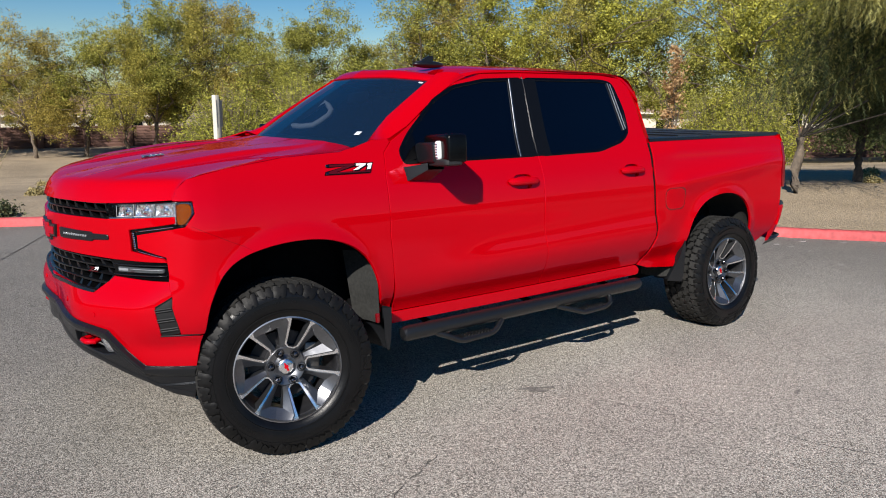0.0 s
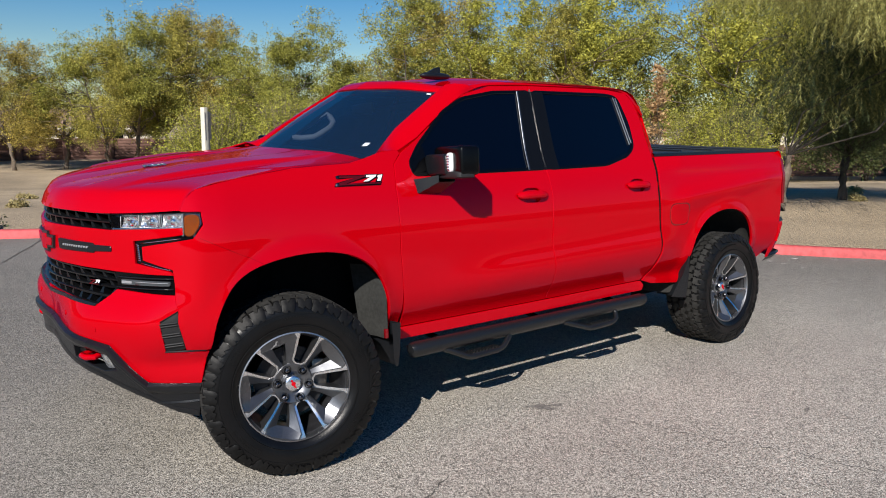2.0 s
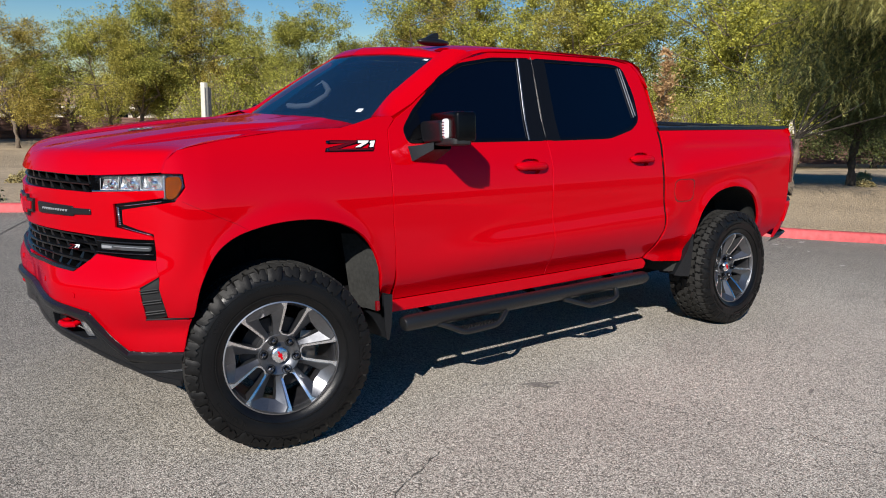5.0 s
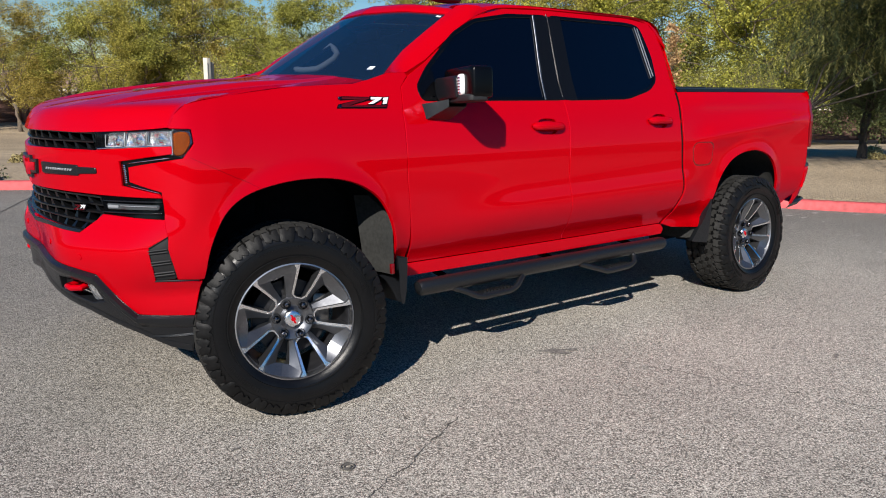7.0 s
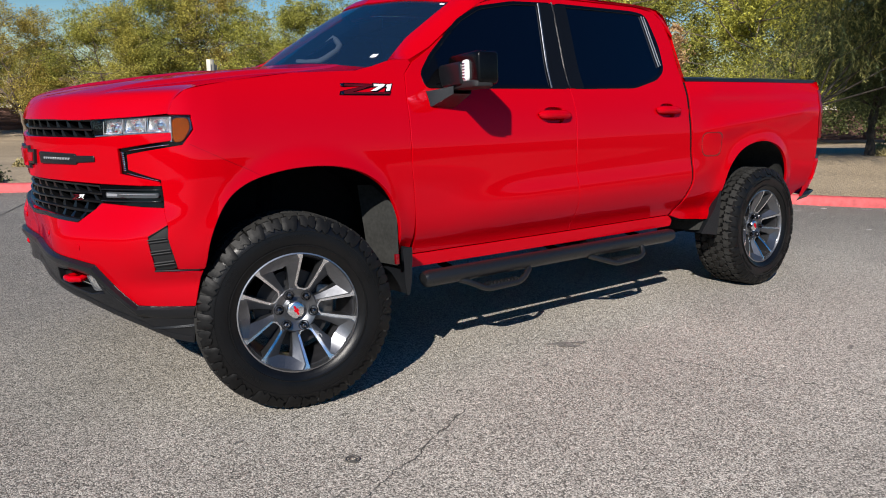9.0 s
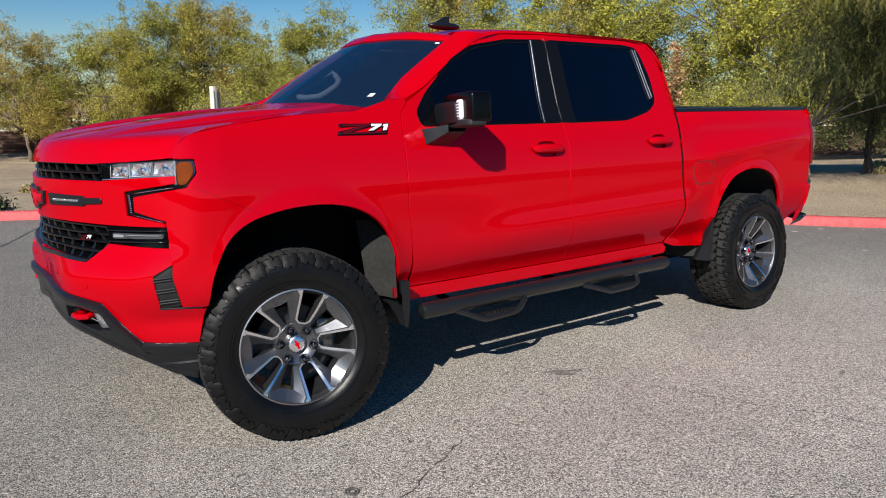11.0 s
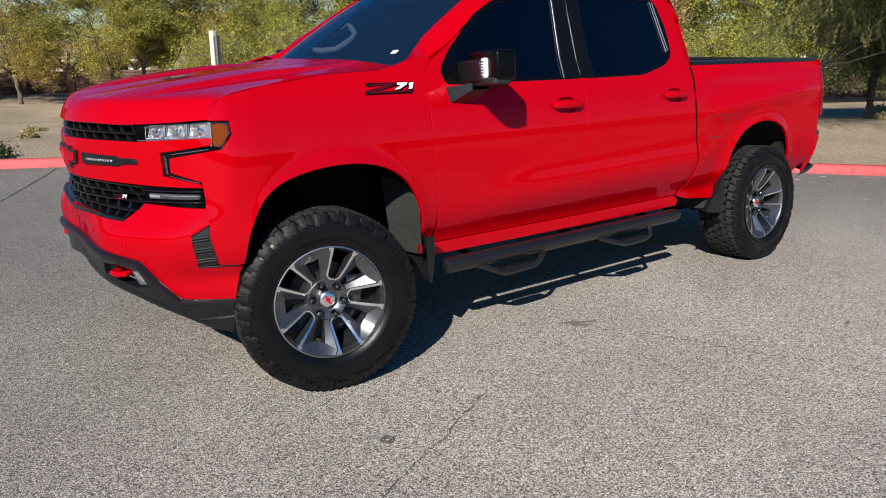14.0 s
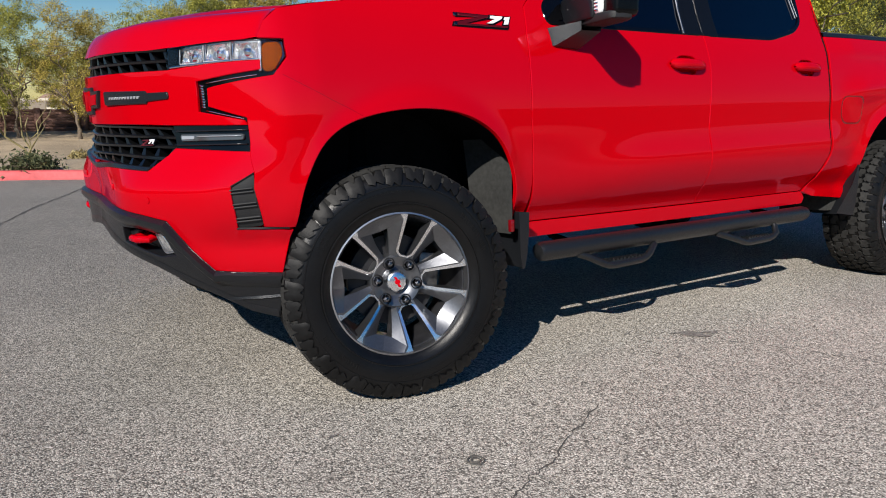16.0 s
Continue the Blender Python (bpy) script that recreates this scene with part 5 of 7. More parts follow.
def spoke_pair():
    """Two spokes joined by a U at the hub: painted sides, machined face."""
    side, face = Shape(), Shape()

    def add(outline, y_top, y_low, grow):
        n = len(outline)
        c = Vector((sum(p[0] for p in outline) / n, sum(p[1] for p in outline) / n))
        top = [Vector((p[0], y_top(p), p[1])) for p in outline]
        low = [Vector((c.x + (p[0] - c.x) * grow, y_low, c.y + (p[1] - c.y) * grow)) for p in outline]
        side.add(top + low, [(i, n + i, n + (i + 1) % n, (i + 1) % n) for i in range(n)])
        side.add(top, [tuple(range(n))])

    y_at = lambda p: 0.014 - 0.020 * min(1, max(0, (math.hypot(*p) - 0.06) / 0.19)) + 0.022 * max(0, 1 - abs(math.hypot(*p) - 0.115) / 0.09)
    for sg in (1, -1):
        # painted spoke: a narrow crest beside the opening, then a facet that falls steeply to the gap between the pairs
        inner = [(0.022, 0.066), (0.026, 0.112), (0.035, 0.165), (0.045, 0.235), (0.0475, 0.2600)]
        crest = [(0.031, 0.064), (0.0385, 0.108), (0.0490, 0.160), (0.0620, 0.228), (0.0840, 0.2490)]
        outer = [(0.042, 0.059), (0.052, 0.092), (0.074, 0.146), (0.096, 0.186)]
        drop = (0.006, 0.016, 0.027, 0.030)
        up = lambda q, d_=0.0: Vector((sg * q[0], y_at(q) + d_, q[1]))
        deep = lambda q, y_: Vector((sg * q[0], y_, q[1]))
        for piece in (loft([[deep(a_, 0.085), up(a_)] for a_ in inner]), loft([[up(a_), up(b_, -0.001)] for a_, b_ in zip(inner, crest)]),
                      loft([[up(b_, -0.001), up(c_, d_)] for b_, c_, d_ in zip(crest, outer, drop)]), loft([[up(c_, d_), deep(c_, 0.095)] for c_, d_ in zip(outer, drop)])):
            if sg < 0:
                piece.f = [tuple(reversed(f)) for f in piece.f]
            side.join(piece)
        # the facet's foot along the rim, folded once towards the next pair
        arc, end, gap = (0.1100, 0.2340), (0.1525, 0.2100), (0.1205, 0.1660)
        q = [up(crest[3], -0.001), up(crest[4], -0.001), up(arc, 0.002), up(end, 0.008), up(gap, 0.026), up(outer[3], drop[3]), deep(gap, 0.095), deep(outer[3], 0.095)]
        faces = [(0, 5, 2, 1), (5, 4, 3, 2), (5, 7, 6, 4)]
        for f, k_ in zip(faces, (0, 0, 0)):
            side.f.append(tuple((i + len(side.v)) for i in (f if sg > 0 else f[::-1])))
            side.k.append(k_)
        side.v += q
        lines = [(0.019, 0.106), (0.0265, 0.114), (0.0355, 0.165), (0.0455, 0.235), (0.0480, 0.2615)]
        q = [Vector((sg * x, y_at((x, z)) - 0.0028, z)) for x, z in lines]
        r = [Vector((sg * (x + w_), y_at((x, z)) - 0.0026, z - 0.002 - 0.2 * (w_ - 0.011))) for (x, z), w_ in zip(lines, (0.0085, 0.0095, 0.0100, 0.012, 0.032))]
        face.join(loft([[a, b] for a, b in zip(q, r)] if sg > 0 else [[b, a] for a, b in zip(q, r)]))
    u = [(-0.029, 0.106), (-0.0265, 0.114), (-0.0185, 0.106), (-0.010, 0.1015), (0.010, 0.1015), (0.0185, 0.106), (0.0265, 0.114), (0.029, 0.106), (0.012, 0.0925), (-0.012, 0.0925)]
    face.add([Vector((p[0], y_at(p) - 0.0028, p[1])) for p in u], [tuple(range(len(u) - 1, -1, -1))])
    web = [(-0.030, 0.060), (0.030, 0.060), (0.030, 0.100), (0.016, 0.103), (-0.016, 0.103), (-0.030, 0.100)]
    top = [Vector((p[0], y_at(p) - 0.001, p[1])) for p in web]
    low = [Vector((p[0], 0.075, p[1])) for p in web]
    side.add(top + low, [tuple(range(5, -1, -1))] + [(i, (i + 1) % 6, 6 + (i + 1) % 6, 6 + i) for i in range(6)])
    return side, face


DISH = 0.050


def dished(shape):
    """Sets the middle of the wheel back from its lip."""
    for v in shape.v:
        v.y += DISH * max(0.0, 1 - math.hypot(v.x, v.z) / 0.25)
    return shape


def rim_parts():
    barrel = lathe([(0.262, -0.006), (0.268, 0.000), (0.270, 0.010), (0.262, 0.016), (0.250, 0.018), (0.244, 0.030), (0.238, 0.10), (0.225, 0.20), (0.250, 0.26)], 72)
    lip = lathe([(0.2555, 0.0145), (0.257, 0.000), (0.262, -0.0135), (0.269, -0.0115), (0.2725, 0.004)], 96)
    spokes, faces = Shape(), Shape()
    a, b = spoke_pair()
    spokes.join(a)
    faces.join(b)
    hub = lathe([(0.0, 0.028), (0.054, 0.028), (0.060, 0.022), (0.094, 0.022), (0.101, 0.030), (0.104, 0.06), (0.104, 0.09)], 48)
    return barrel, lip, dished(spokes), dished(faces), dished(hub)


_tyre, _tread, _bars = tyre_shape().mesh("tyre", RUBBER), tread_shape().join(side_lugs()).mesh("tread", DUSTY, TREAD, flat_over=28), wall_bars().mesh("sidewall_marking", TREAD, flat_over=30)
_b, _l, _s, _f, _h = rim_parts()
_barrel, _lip, _spokes, _faces, _hub = _b.mesh("rim", POCKET, flat_over=40), _l.mesh("rim_lip", EDGE, flat_over=50), _s.mesh("spoke", GREY, EDGE, flat_over=25), _f.mesh("machined_face", SILVER, flat_over=25), _h.mesh("hub", GREY, flat_over=40)
_cap = lathe([(0.0, 0.000), (0.030, 0.001), (0.039, 0.005), (0.042, 0.014), (0.042, 0.03)], 32).mesh("centre_cap", SILVER, flat_over=50)
_emb = Shape().join(slab([(-0.006, 0.010), (0.006, 0.010), (0.007, 0.005), (0.024, 0.005), (0.020, -0.004), (0.006, -0.004), (0.006, -0.010), (-0.006, -0.010), (-0.007, -0.005), (-0.024, -0.005), (-0.020, 0.004), (-0.006, 0.004)], 0.004, lambda u, v, d: Vector((u, -0.003 + d, v)))).mesh("cap_emblem", RED, smooth=False)
_nut = Shape().join(lathe([(0.0, -0.010), (0.006, -0.0092), (0.0105, -0.006), (0.0138, 0.002), (0.0155, 0.028)], 6)).mesh("wheel_nut", NUT, flat_over=30)
_cup = lathe([(0.0235, 0.0155), (0.0225, 0.0145), (0.0205, 0.0165), (0.019, 0.030)], 18).mesh("nut_seat", POCKET)
_disc = lathe([(0.07, 0.115), (0.175, 0.115), (0.175, 0.145), (0.07, 0.145)], 48).mesh("brake_disc", POCKET, flat_over=30)
_cal = box(0.09, 0.06, 0.17, 0.015).mesh("brake_caliper", STEEL, flat_over=30)


def wheel(x, side, steer, spin):
    w = new("wheel")
    w.parent = truck
    turn = Matrix.Rotation(math.pi, 4, "Z") if side < 0 else Matrix.Identity(4)
    place = Vector((x, -HUB_Y, HUB_Z))
    base = Matrix.Translation(place) if side > 0 else Matrix.Translation(reflect(place)) @ Matrix.Rotation(2 * LEAN, 4, "X")
    w.matrix_local = base @ Matrix.Rotation(radians(steer), 4, "Z") @ turn @ Matrix.Rotation(radians(spin), 4, "Y")
    tagged(w, "all-terrain tyre on a dark grey and machined alloy rim")
    t = part("tyre", _tyre, w)
    part("tread", _tread, w, "chunky all-terrain tread")
    part("sidewall_marking", _bars, w)
    part("rim", _barrel, w)
    part("rim_lip", _lip, w)
    for k in range(5):
        m = Matrix.Rotation(radians(72 * k + 10), 4, "Y")
        part("spoke", _spokes, w, "", m)
        part("machined_face", _faces, w, "", m)
    part("hub", _hub, w)
    part("centre_cap", _cap, w, "", pose(0, 0.93 * DISH, 0))
    part("cap_emblem", _emb, w, "", pose(0, 0.93 * DISH, 0, 0, 60, 0))
    for i in range(6):
        a = radians(60 * i)
        p = Matrix.Translation((0.077 * math.cos(a), 0.692 * DISH, 0.077 * math.sin(a)))
        part("wheel_nut", _nut, w, "", p)
        part("nut_seat", _cup, w, "", p)
    part("brake_disc", _disc, w)
    part("brake_caliper", _cal, w, "", pose(0.14, 0.13, 0.03))
    return w


wheel(0.0, 1, -13, 8)
wheel(0.0, -1, -13, 40)
wheel(WHEELBASE, 1, 0, 5)
wheel(WHEELBASE, -1, 0, 60)

# ---- the lot: asphalt up to a red kerb, a dry basin beyond it, a far bank with wall and trees ----
CENTRE = Vector((0.0, -4.0, 0))
KERB = [(40, -60), (16, -30), (11.2, -12), (10.1, -4), (9.4, -1), (8.76, 0.02), (8.4, 0.43), (8.07, 0.87), (7.1, 2.3), (5.4, 4.3), (3.0, 6.3), (0.18, 7.66), (-0.34, 7.9), (-0.84, 8.08), (-5.0, 9.5), (-13.5, 12.6), (-40, 25), (-90, 43)]


def polar(x, y):
    d = Vector((x, y, 0)) - CENTRE
    return math.atan2(d.y, d.x), math.hypot(d.x, d.y)


_kp = [polar(*p) for p in KERB]
_log = curve([(a, math.log(r)) for a, r in _kp])
A0, A1 = _kp[0][0], _kp[-1][0]


def kerb_at(a):
    """The kerb's front foot at an angle round the lot."""
    r = math.exp(_log(a))
    return CENTRE + Vector((math.cos(a), math.sin(a), 0)) * r


def lot_z(x, y):
    """Height of the asphalt: level."""
    return 0.0


LEFT = curve([(0, 0.12), (2, 0.19), (4, 0.23), (10, 0.28), (20, 0.20), (30, 0.35), (38, 1.0), (46, 1.6), (50, 2.05), (56, 2.25), (90, 2.5), (800, 2.5)])
RIGHT = curve([(0, 0.12), (2, 0.20), (6, 0.36), (10, 0.40), (16, 0.30), (22, 0.18), (29, 0.08), (33, 0.07), (36, 0.30), (44, 0.60), (50, 0.80), (90, 1.2), (800, 1.2)])


def bank_z(a, d):
    """Height of the dirt a distance d beyond the kerb."""
    k = max(0.0, min(1.0, (a - 0.55) / 0.85))
    k = k * k * (3 - 2 * k)
    p = kerb_at(a)
    q = p + Vector((math.cos(a), math.sin(a), 0)) * d
    base = lot_z(p.x, p.y)
    wob = 0.10 * noise.noise(Vector((q.x * 0.15, q.y * 0.15, 3))) * min(1, d / 4) + 0.025 * noise.noise(Vector((q.x * 0.9, q.y * 0.9, 7))) * min(1, d / 2)
    return base + LEFT(d) * k + RIGHT(d) * (1 - k) - 0.07 * min(d, 90) * math.sin(a) + wob


def dirt_at(a, d):
    p = kerb_at(a) + Vector((math.cos(a), math.sin(a), 0)) * d
    p.z = bank_z(a, d)
    return p


# asphalt: exposed stones in a grey binder
ASPHALT = material("worn_asphalt", (0.25, 0.235, 0.21), 0.85)
nt = ASPHALT.node_tree
n_, l_ = nt.nodes, nt.links
bs = n_["Principled BSDF"]
co = n_.new("ShaderNodeTexCoord")
stones = n_.new("ShaderNodeTexVoronoi")
stones.inputs["Scale"].default_value = 185
l_.new(co.outputs["Object"], stones.inputs["Vector"])
sep = n_.new("ShaderNodeSeparateColor")
l_.new(stones.outputs["Color"], sep.inputs[0])
rs = n_.new("ShaderNodeValToRGB")
rs.color_ramp.elements[0].position, rs.color_ramp.elements[0].color = 0.0, (0.115, 0.105, 0.090, 1)
rs.color_ramp.elements[1].position, rs.color_ramp.elements[1].color = 1.0, (0.82, 0.758, 0.663, 1)
for pos, c in ((0.19, (0.17, 0.156, 0.133, 1)), (0.35, (0.38, 0.347, 0.294, 1)), (0.68, (0.57, 0.523, 0.449, 1)), (0.88, (0.68, 0.627, 0.546, 1))):
    e = rs.color_ramp.elements.new(pos)
    e.color = c
l_.new(sep.outputs[0], rs.inputs[0])
# dark binder in the joints between the stones
joint = n_.new("ShaderNodeMapRange")
joint.inputs["From Min"].default_value, joint.inputs["From Max"].default_value = 0.40, 0.68
joint.inputs["To Min"].default_value, joint.inputs["To Max"].default_value = 1.0, 0.52
l_.new(stones.outputs["Distance"], joint.inputs[0])
bound = n_.new("ShaderNodeMix")
bound.data_type, bound.blend_type = "RGBA", "MULTIPLY"
bound.inputs[0].default_value = 1.0
l_.new(rs.outputs[0], bound.inputs[6])
l_.new(joint.outputs[0], bound.inputs[7])
# clusters of bare and filled stones, a hand's width across
mottle = n_.new("ShaderNodeTexNoise")
mottle.inputs["Scale"].default_value, mottle.inputs["Detail"].default_value, mottle.inputs["Roughness"].default_value = 42, 4, 0.7
l_.new(co.outputs["Object"], mottle.inputs["Vector"])
mr = n_.new("ShaderNodeMapRange")
mr.inputs["From Min"].default_value, mr.inputs["From Max"].default_value = 0.32, 0.68
mr.inputs["To Min"].default_value, mr.inputs["To Max"].default_value = 0.74, 1.24
l_.new(mottle.outputs["Fac"], mr.inputs[0])
mottled = n_.new("ShaderNodeMix")
mottled.data_type, mottled.blend_type = "RGBA", "MULTIPLY"
mottled.inputs[0].default_value = 1.0
l_.new(bound.outputs[2], mottled.inputs[6])
l_.new(mr.outputs[0], mottled.inputs[7])
patch = n_.new("ShaderNodeTexNoise")
patch.inputs["Scale"].default_value, patch.inputs["Detail"].default_value, patch.inputs["Roughness"].default_value = 0.55, 8, 0.62
l_.new(co.outputs["Object"], patch.inputs["Vector"])
pr = n_.new("ShaderNodeMapRange")
pr.inputs["From Min"].default_value, pr.inputs["From Max"].default_value = 0.3, 0.7
pr.inputs["To Min"].default_value, pr.inputs["To Max"].default_value = 0.80, 1.14
l_.new(patch.outputs["Fac"], pr.inputs[0])
mul = n_.new("ShaderNodeMix")
mul.data_type, mul.blend_type = "RGBA", "MULTIPLY"
mul.inputs[0].default_value = 1.0
l_.new(mottled.outputs[2], mul.inputs[6])
l_.new(pr.outputs[0], mul.inputs[7])
# far-off dimming painted into the colour: paler round one spot, darker away from it
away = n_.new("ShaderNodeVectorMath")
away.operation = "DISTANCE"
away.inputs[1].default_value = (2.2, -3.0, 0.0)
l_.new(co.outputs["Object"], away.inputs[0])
painted_falloff = n_.new("ShaderNodeMapRange")
painted_falloff.interpolation_type = "SMOOTHSTEP"
painted_falloff.inputs["From Min"].default_value, painted_falloff.inputs["From Max"].default_value = 1.5, 6.6
painted_falloff.inputs["To Min"].default_value, painted_falloff.inputs["To Max"].default_value = 1.05, 0.57
l_.new(away.outputs["Value"], painted_falloff.inputs[0])
# worn asphalt colour multiplied by the painted falloff
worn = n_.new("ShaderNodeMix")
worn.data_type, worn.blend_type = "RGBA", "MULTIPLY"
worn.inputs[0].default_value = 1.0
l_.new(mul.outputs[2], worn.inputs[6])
l_.new(painted_falloff.outputs[0], worn.inputs[7])
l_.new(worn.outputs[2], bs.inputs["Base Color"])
bmp = n_.new("ShaderNodeBump")
bmp.inputs["Distance"].default_value, bmp.inputs["Strength"].default_value = 0.004, 0.7
l_.new(stones.outputs["Distance"], bmp.inputs["Height"])
bmp.invert = True
l_.new(bmp.outputs[0], bs.inputs["Normal"])

DIRT = grain(material("dry_dirt", (0.37, 0.285, 0.185), 0.95), 24, (0.45, 1.5), 0.03, 40, detail=12, coarse=0.35, coarse_mix=0.45)
KERB_RED = grain(material("red_kerb_paint", (0.50, 0.078, 0.080), 0.7), 14, (0.62, 1.45), 0.002, 60, detail=8, coarse=1.2)
CRACK = material("crack_dark", (0.070, 0.065, 0.058), 0.95)
OIL = grain(material("oil_stain", (0.085, 0.078, 0.070), 0.75), 90, (0.6, 3.6), detail=8)

NA = 220
angs = [A0 + (A1 - A0) * i / NA for i in range(NA + 1)]
back = [A1 + (2 * math.pi + A0 - A1) * i / 60 for i in range(1, 60)]
rad = {a: (kerb_at(a) - CENTRE).length for a in angs}
for i, a in enumerate(back):
    rad[a] = math.exp(math.log(rad[angs[-1]]) + (math.log(rad[angs[0]]) - math.log(rad[angs[-1]])) * (i + 1) / 60) * (1 + 9 * math.sin(math.pi * (i + 1) / 60))
ring_a = angs + back
NR = 40
vs = [CENTRE.copy()]
for a in ring_a:
    for j in range(1, NR + 1):
        r = rad[a] * (j / NR)
        p = CENTRE + Vector((math.cos(a), math.sin(a), 0)) * r
        p.z = lot_z(p.x, p.y)
        vs.append(p)
m = len(ring_a)
fs = []
for i in range(m):
    k = (i + 1) % m
    fs.append((0, 1 + i * NR, 1 + k * NR))
    fs += [(1 + i * NR + j, 1 + i * NR + j + 1, 1 + k * NR + j + 1, 1 + k * NR + j) for j in range(NR - 1)]
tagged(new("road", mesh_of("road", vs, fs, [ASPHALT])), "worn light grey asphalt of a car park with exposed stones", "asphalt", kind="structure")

dd = [0.10, 0.5, 1, 2, 3, 4.5, 6, 8, 10, 13, 16, 20, 24, 28, 31, 34, 37, 40, 43, 46, 50, 56, 70, 100, 200, 500, 900]
vs = []
for a in ring_a:
    for d in dd:
        if a <= A1:
            p = dirt_at(a, d)
            if d == 0.10:
                p.z = lot_z(*kerb_at(a).xy) + 0.075
        else:
            p = CENTRE + Vector((math.cos(a), math.sin(a), 0)) * (rad[a] + d - 0.2)
            p.z = lot_z(p.x, p.y) + (0.02 if d > 0.2 else -0.02)
        vs.append(p)
q = len(dd)
fs = [(i * q + j, i * q + j + 1, ((i + 1) % m) * q + j + 1, ((i + 1) % m) * q + j) for i in range(m) for j in range(q - 1)]
tagged(new("ground", mesh_of("ground", vs, fs, [DIRT])), "bare tan dirt falling into a dry basin and rising again", "ground", kind="structure")

# kerb in lengths with joints
prof = [(0.0, -0.02), (0.012, 0.100), (0.030, 0.116), (0.055, 0.122), (0.14, 0.120), (0.158, 0.106), (0.162, 0.03)]
a, length = -0.45, 3.0
kerb_group = []
pts = []
steps = [(-0.95 + (2.75 + 0.95) * i / 900) for i in range(901)]
run, start, rows = 0.0, 0, []
prev = None
for i, a in enumerate(steps):
    p = kerb_at(a)
    p.z = lot_z(p.x, p.y)
    if prev is not None:
        run += (p - prev).length
    prev = p
    t = (kerb_at(a + 0.002) - kerb_at(a - 0.002)).normalized()
    out = Vector((t.y, -t.x, 0))
    if out.dot(p - CENTRE) < 0:
        out = -out
    rows.append([p + out * u + Vector((0, 0, v)) for u, v in prof])
    if run > length:
        sh = loft(rows)
        n0 = len(prof)
        sh.f += [tuple(range(n0)), tuple(range(len(sh.v) - 1, len(sh.v) - n0 - 1, -1))]
        sh.k += [0, 0]
        kerb_group.append(tagged(new("kerb", sh.mesh("kerb", KERB_RED, flat_over=50)), "red-painted concrete kerb length beside the asphalt", "kerb", "kerb lengths", "structure"))
        rows, run = [], 0.0

# cracks, stains and a small survey disc on the asphalt
def ribbon(pts, w, seed, z=0.004):
    rnd = random.Random(seed)
    vs, fs = [], []
    fine = []
    for a, b in zip(pts, pts[1:]):
        n = max(2, int(math.dist(a, b) / 0.025))
        for i in range(n):
            t = i / n
            fine.append(Vector((a[0] + (b[0] - a[0]) * t + rnd.gauss(0, 0.006), a[1] + (b[1] - a[1]) * t + rnd.gauss(0, 0.006), 0)))
    for i, p in enumerate(fine[:-1]):
        d = (fine[i + 1] - p).normalized()
        nrm = Vector((-d.y, d.x, 0)) * w * max(0.12, rnd.gauss(0.6, 0.4)) / 2
        zz = Vector((0, 0, lot_z(p.x, p.y) + z))
        vs += [p + nrm + zz, p - nrm + zz]
    fs = [(2 * i, 2 * i + 1, 2 * i + 3, 2 * i + 2) for i in range(len(vs) // 2 - 1)]
    return vs, fs


def spot(x, y, rx, ry, seed, turn=0.0, z=0.004):
    rnd = random.Random(seed)
    n = 26
    ph = [rnd.uniform(0, 6.3) for _ in range(5)]
    vs = []
    for k in range(n):
        a = 2 * math.pi * k / n
        r = 1 + 0.25 * math.sin(2 * a + ph[0]) + 0.18 * math.sin(3 * a + ph[1]) + 0.15 * math.sin(5 * a + ph[2]) + 0.12 * math.sin(9 * a + ph[3])
        u, v = rx * r * math.cos(a), ry * r * math.sin(a)
        vs.append((x + u * math.cos(turn) - v * math.sin(turn), y + u * math.sin(turn) + v * math.cos(turn), lot_z(x, y) + z))
    return vs, [tuple(range(n))]


def joined(parts_list):
    vs, fs = [], []
    for v, f in parts_list:
        b = len(vs)
        vs += v
        fs += [tuple(i + b for i in t) for t in f]
    return vs, fs


for pts, w, seed in (([(-0.571, -1.952), (-0.325, -1.82), (-0.13, -1.71), (0.01, -1.64), (0.15, -1.60), (0.28, -1.51), (0.44, -1.44), (0.62, -1.33)], 0.0065, 1), ([(0.373, -1.616), (0.423, -1.649), (0.465, -1.702)], 0.006, 2), ([(1.607, -1.173), (1.748, -1.355), (1.912, -1.664), (1.997, -1.923), (2.199, -2.229), (2.25, -2.462), (2.393, -2.711), (2.678, -3.36)], 0.0055, 3), ([(-1.3, 3.6), (-0.97, 4.44), (-0.68, 5.25), (-0.35, 5.97), (0.04, 6.85), (0.3, 7.5)], 0.03, 4)):
    v, f = ribbon(pts, w, seed)
    tagged(new("asphalt_crack", mesh_of("asphalt_crack", v, f, [CRACK], False)), "thin dark crack across the worn asphalt", "crack", "cracks in the asphalt", "structure")
stain_list = [(1.56, -1.02, 0.085, 0.035, 5, -0.62), (1.66, -1.05, 0.05, 0.015, 6, -0.5), (1.253, -1.191, 0.024, 0.011, 7, 0.5), (1.203, -1.118, 0.012, 0.007, 8, 0.1), (0.321, -1.855, 0.018, 0.006, 9, -0.9), (0.429, -1.711, 0.012, 0.005, 10, 0.9), (-0.37, -1.074, 0.02, 0.008, 11, 0.4), (1.296, -0.844, 0.03, 0.008, 12, 0.4), (2.849, -2.001, 0.03, 0.012, 13, 0.4), (1.122, -2.199, 0.02, 0.006, 14, 0.4)]
for x, y, rx, ry, seed, turn in stain_list:
    v, f = spot(x, y, rx, ry, seed, turn)
    tagged(new("oil_stain", mesh_of("oil_stain", v, f, [OIL], False)), "small dark oil stain on the asphalt", "stain", "stains on the asphalt", "structure")
disc = Shape()
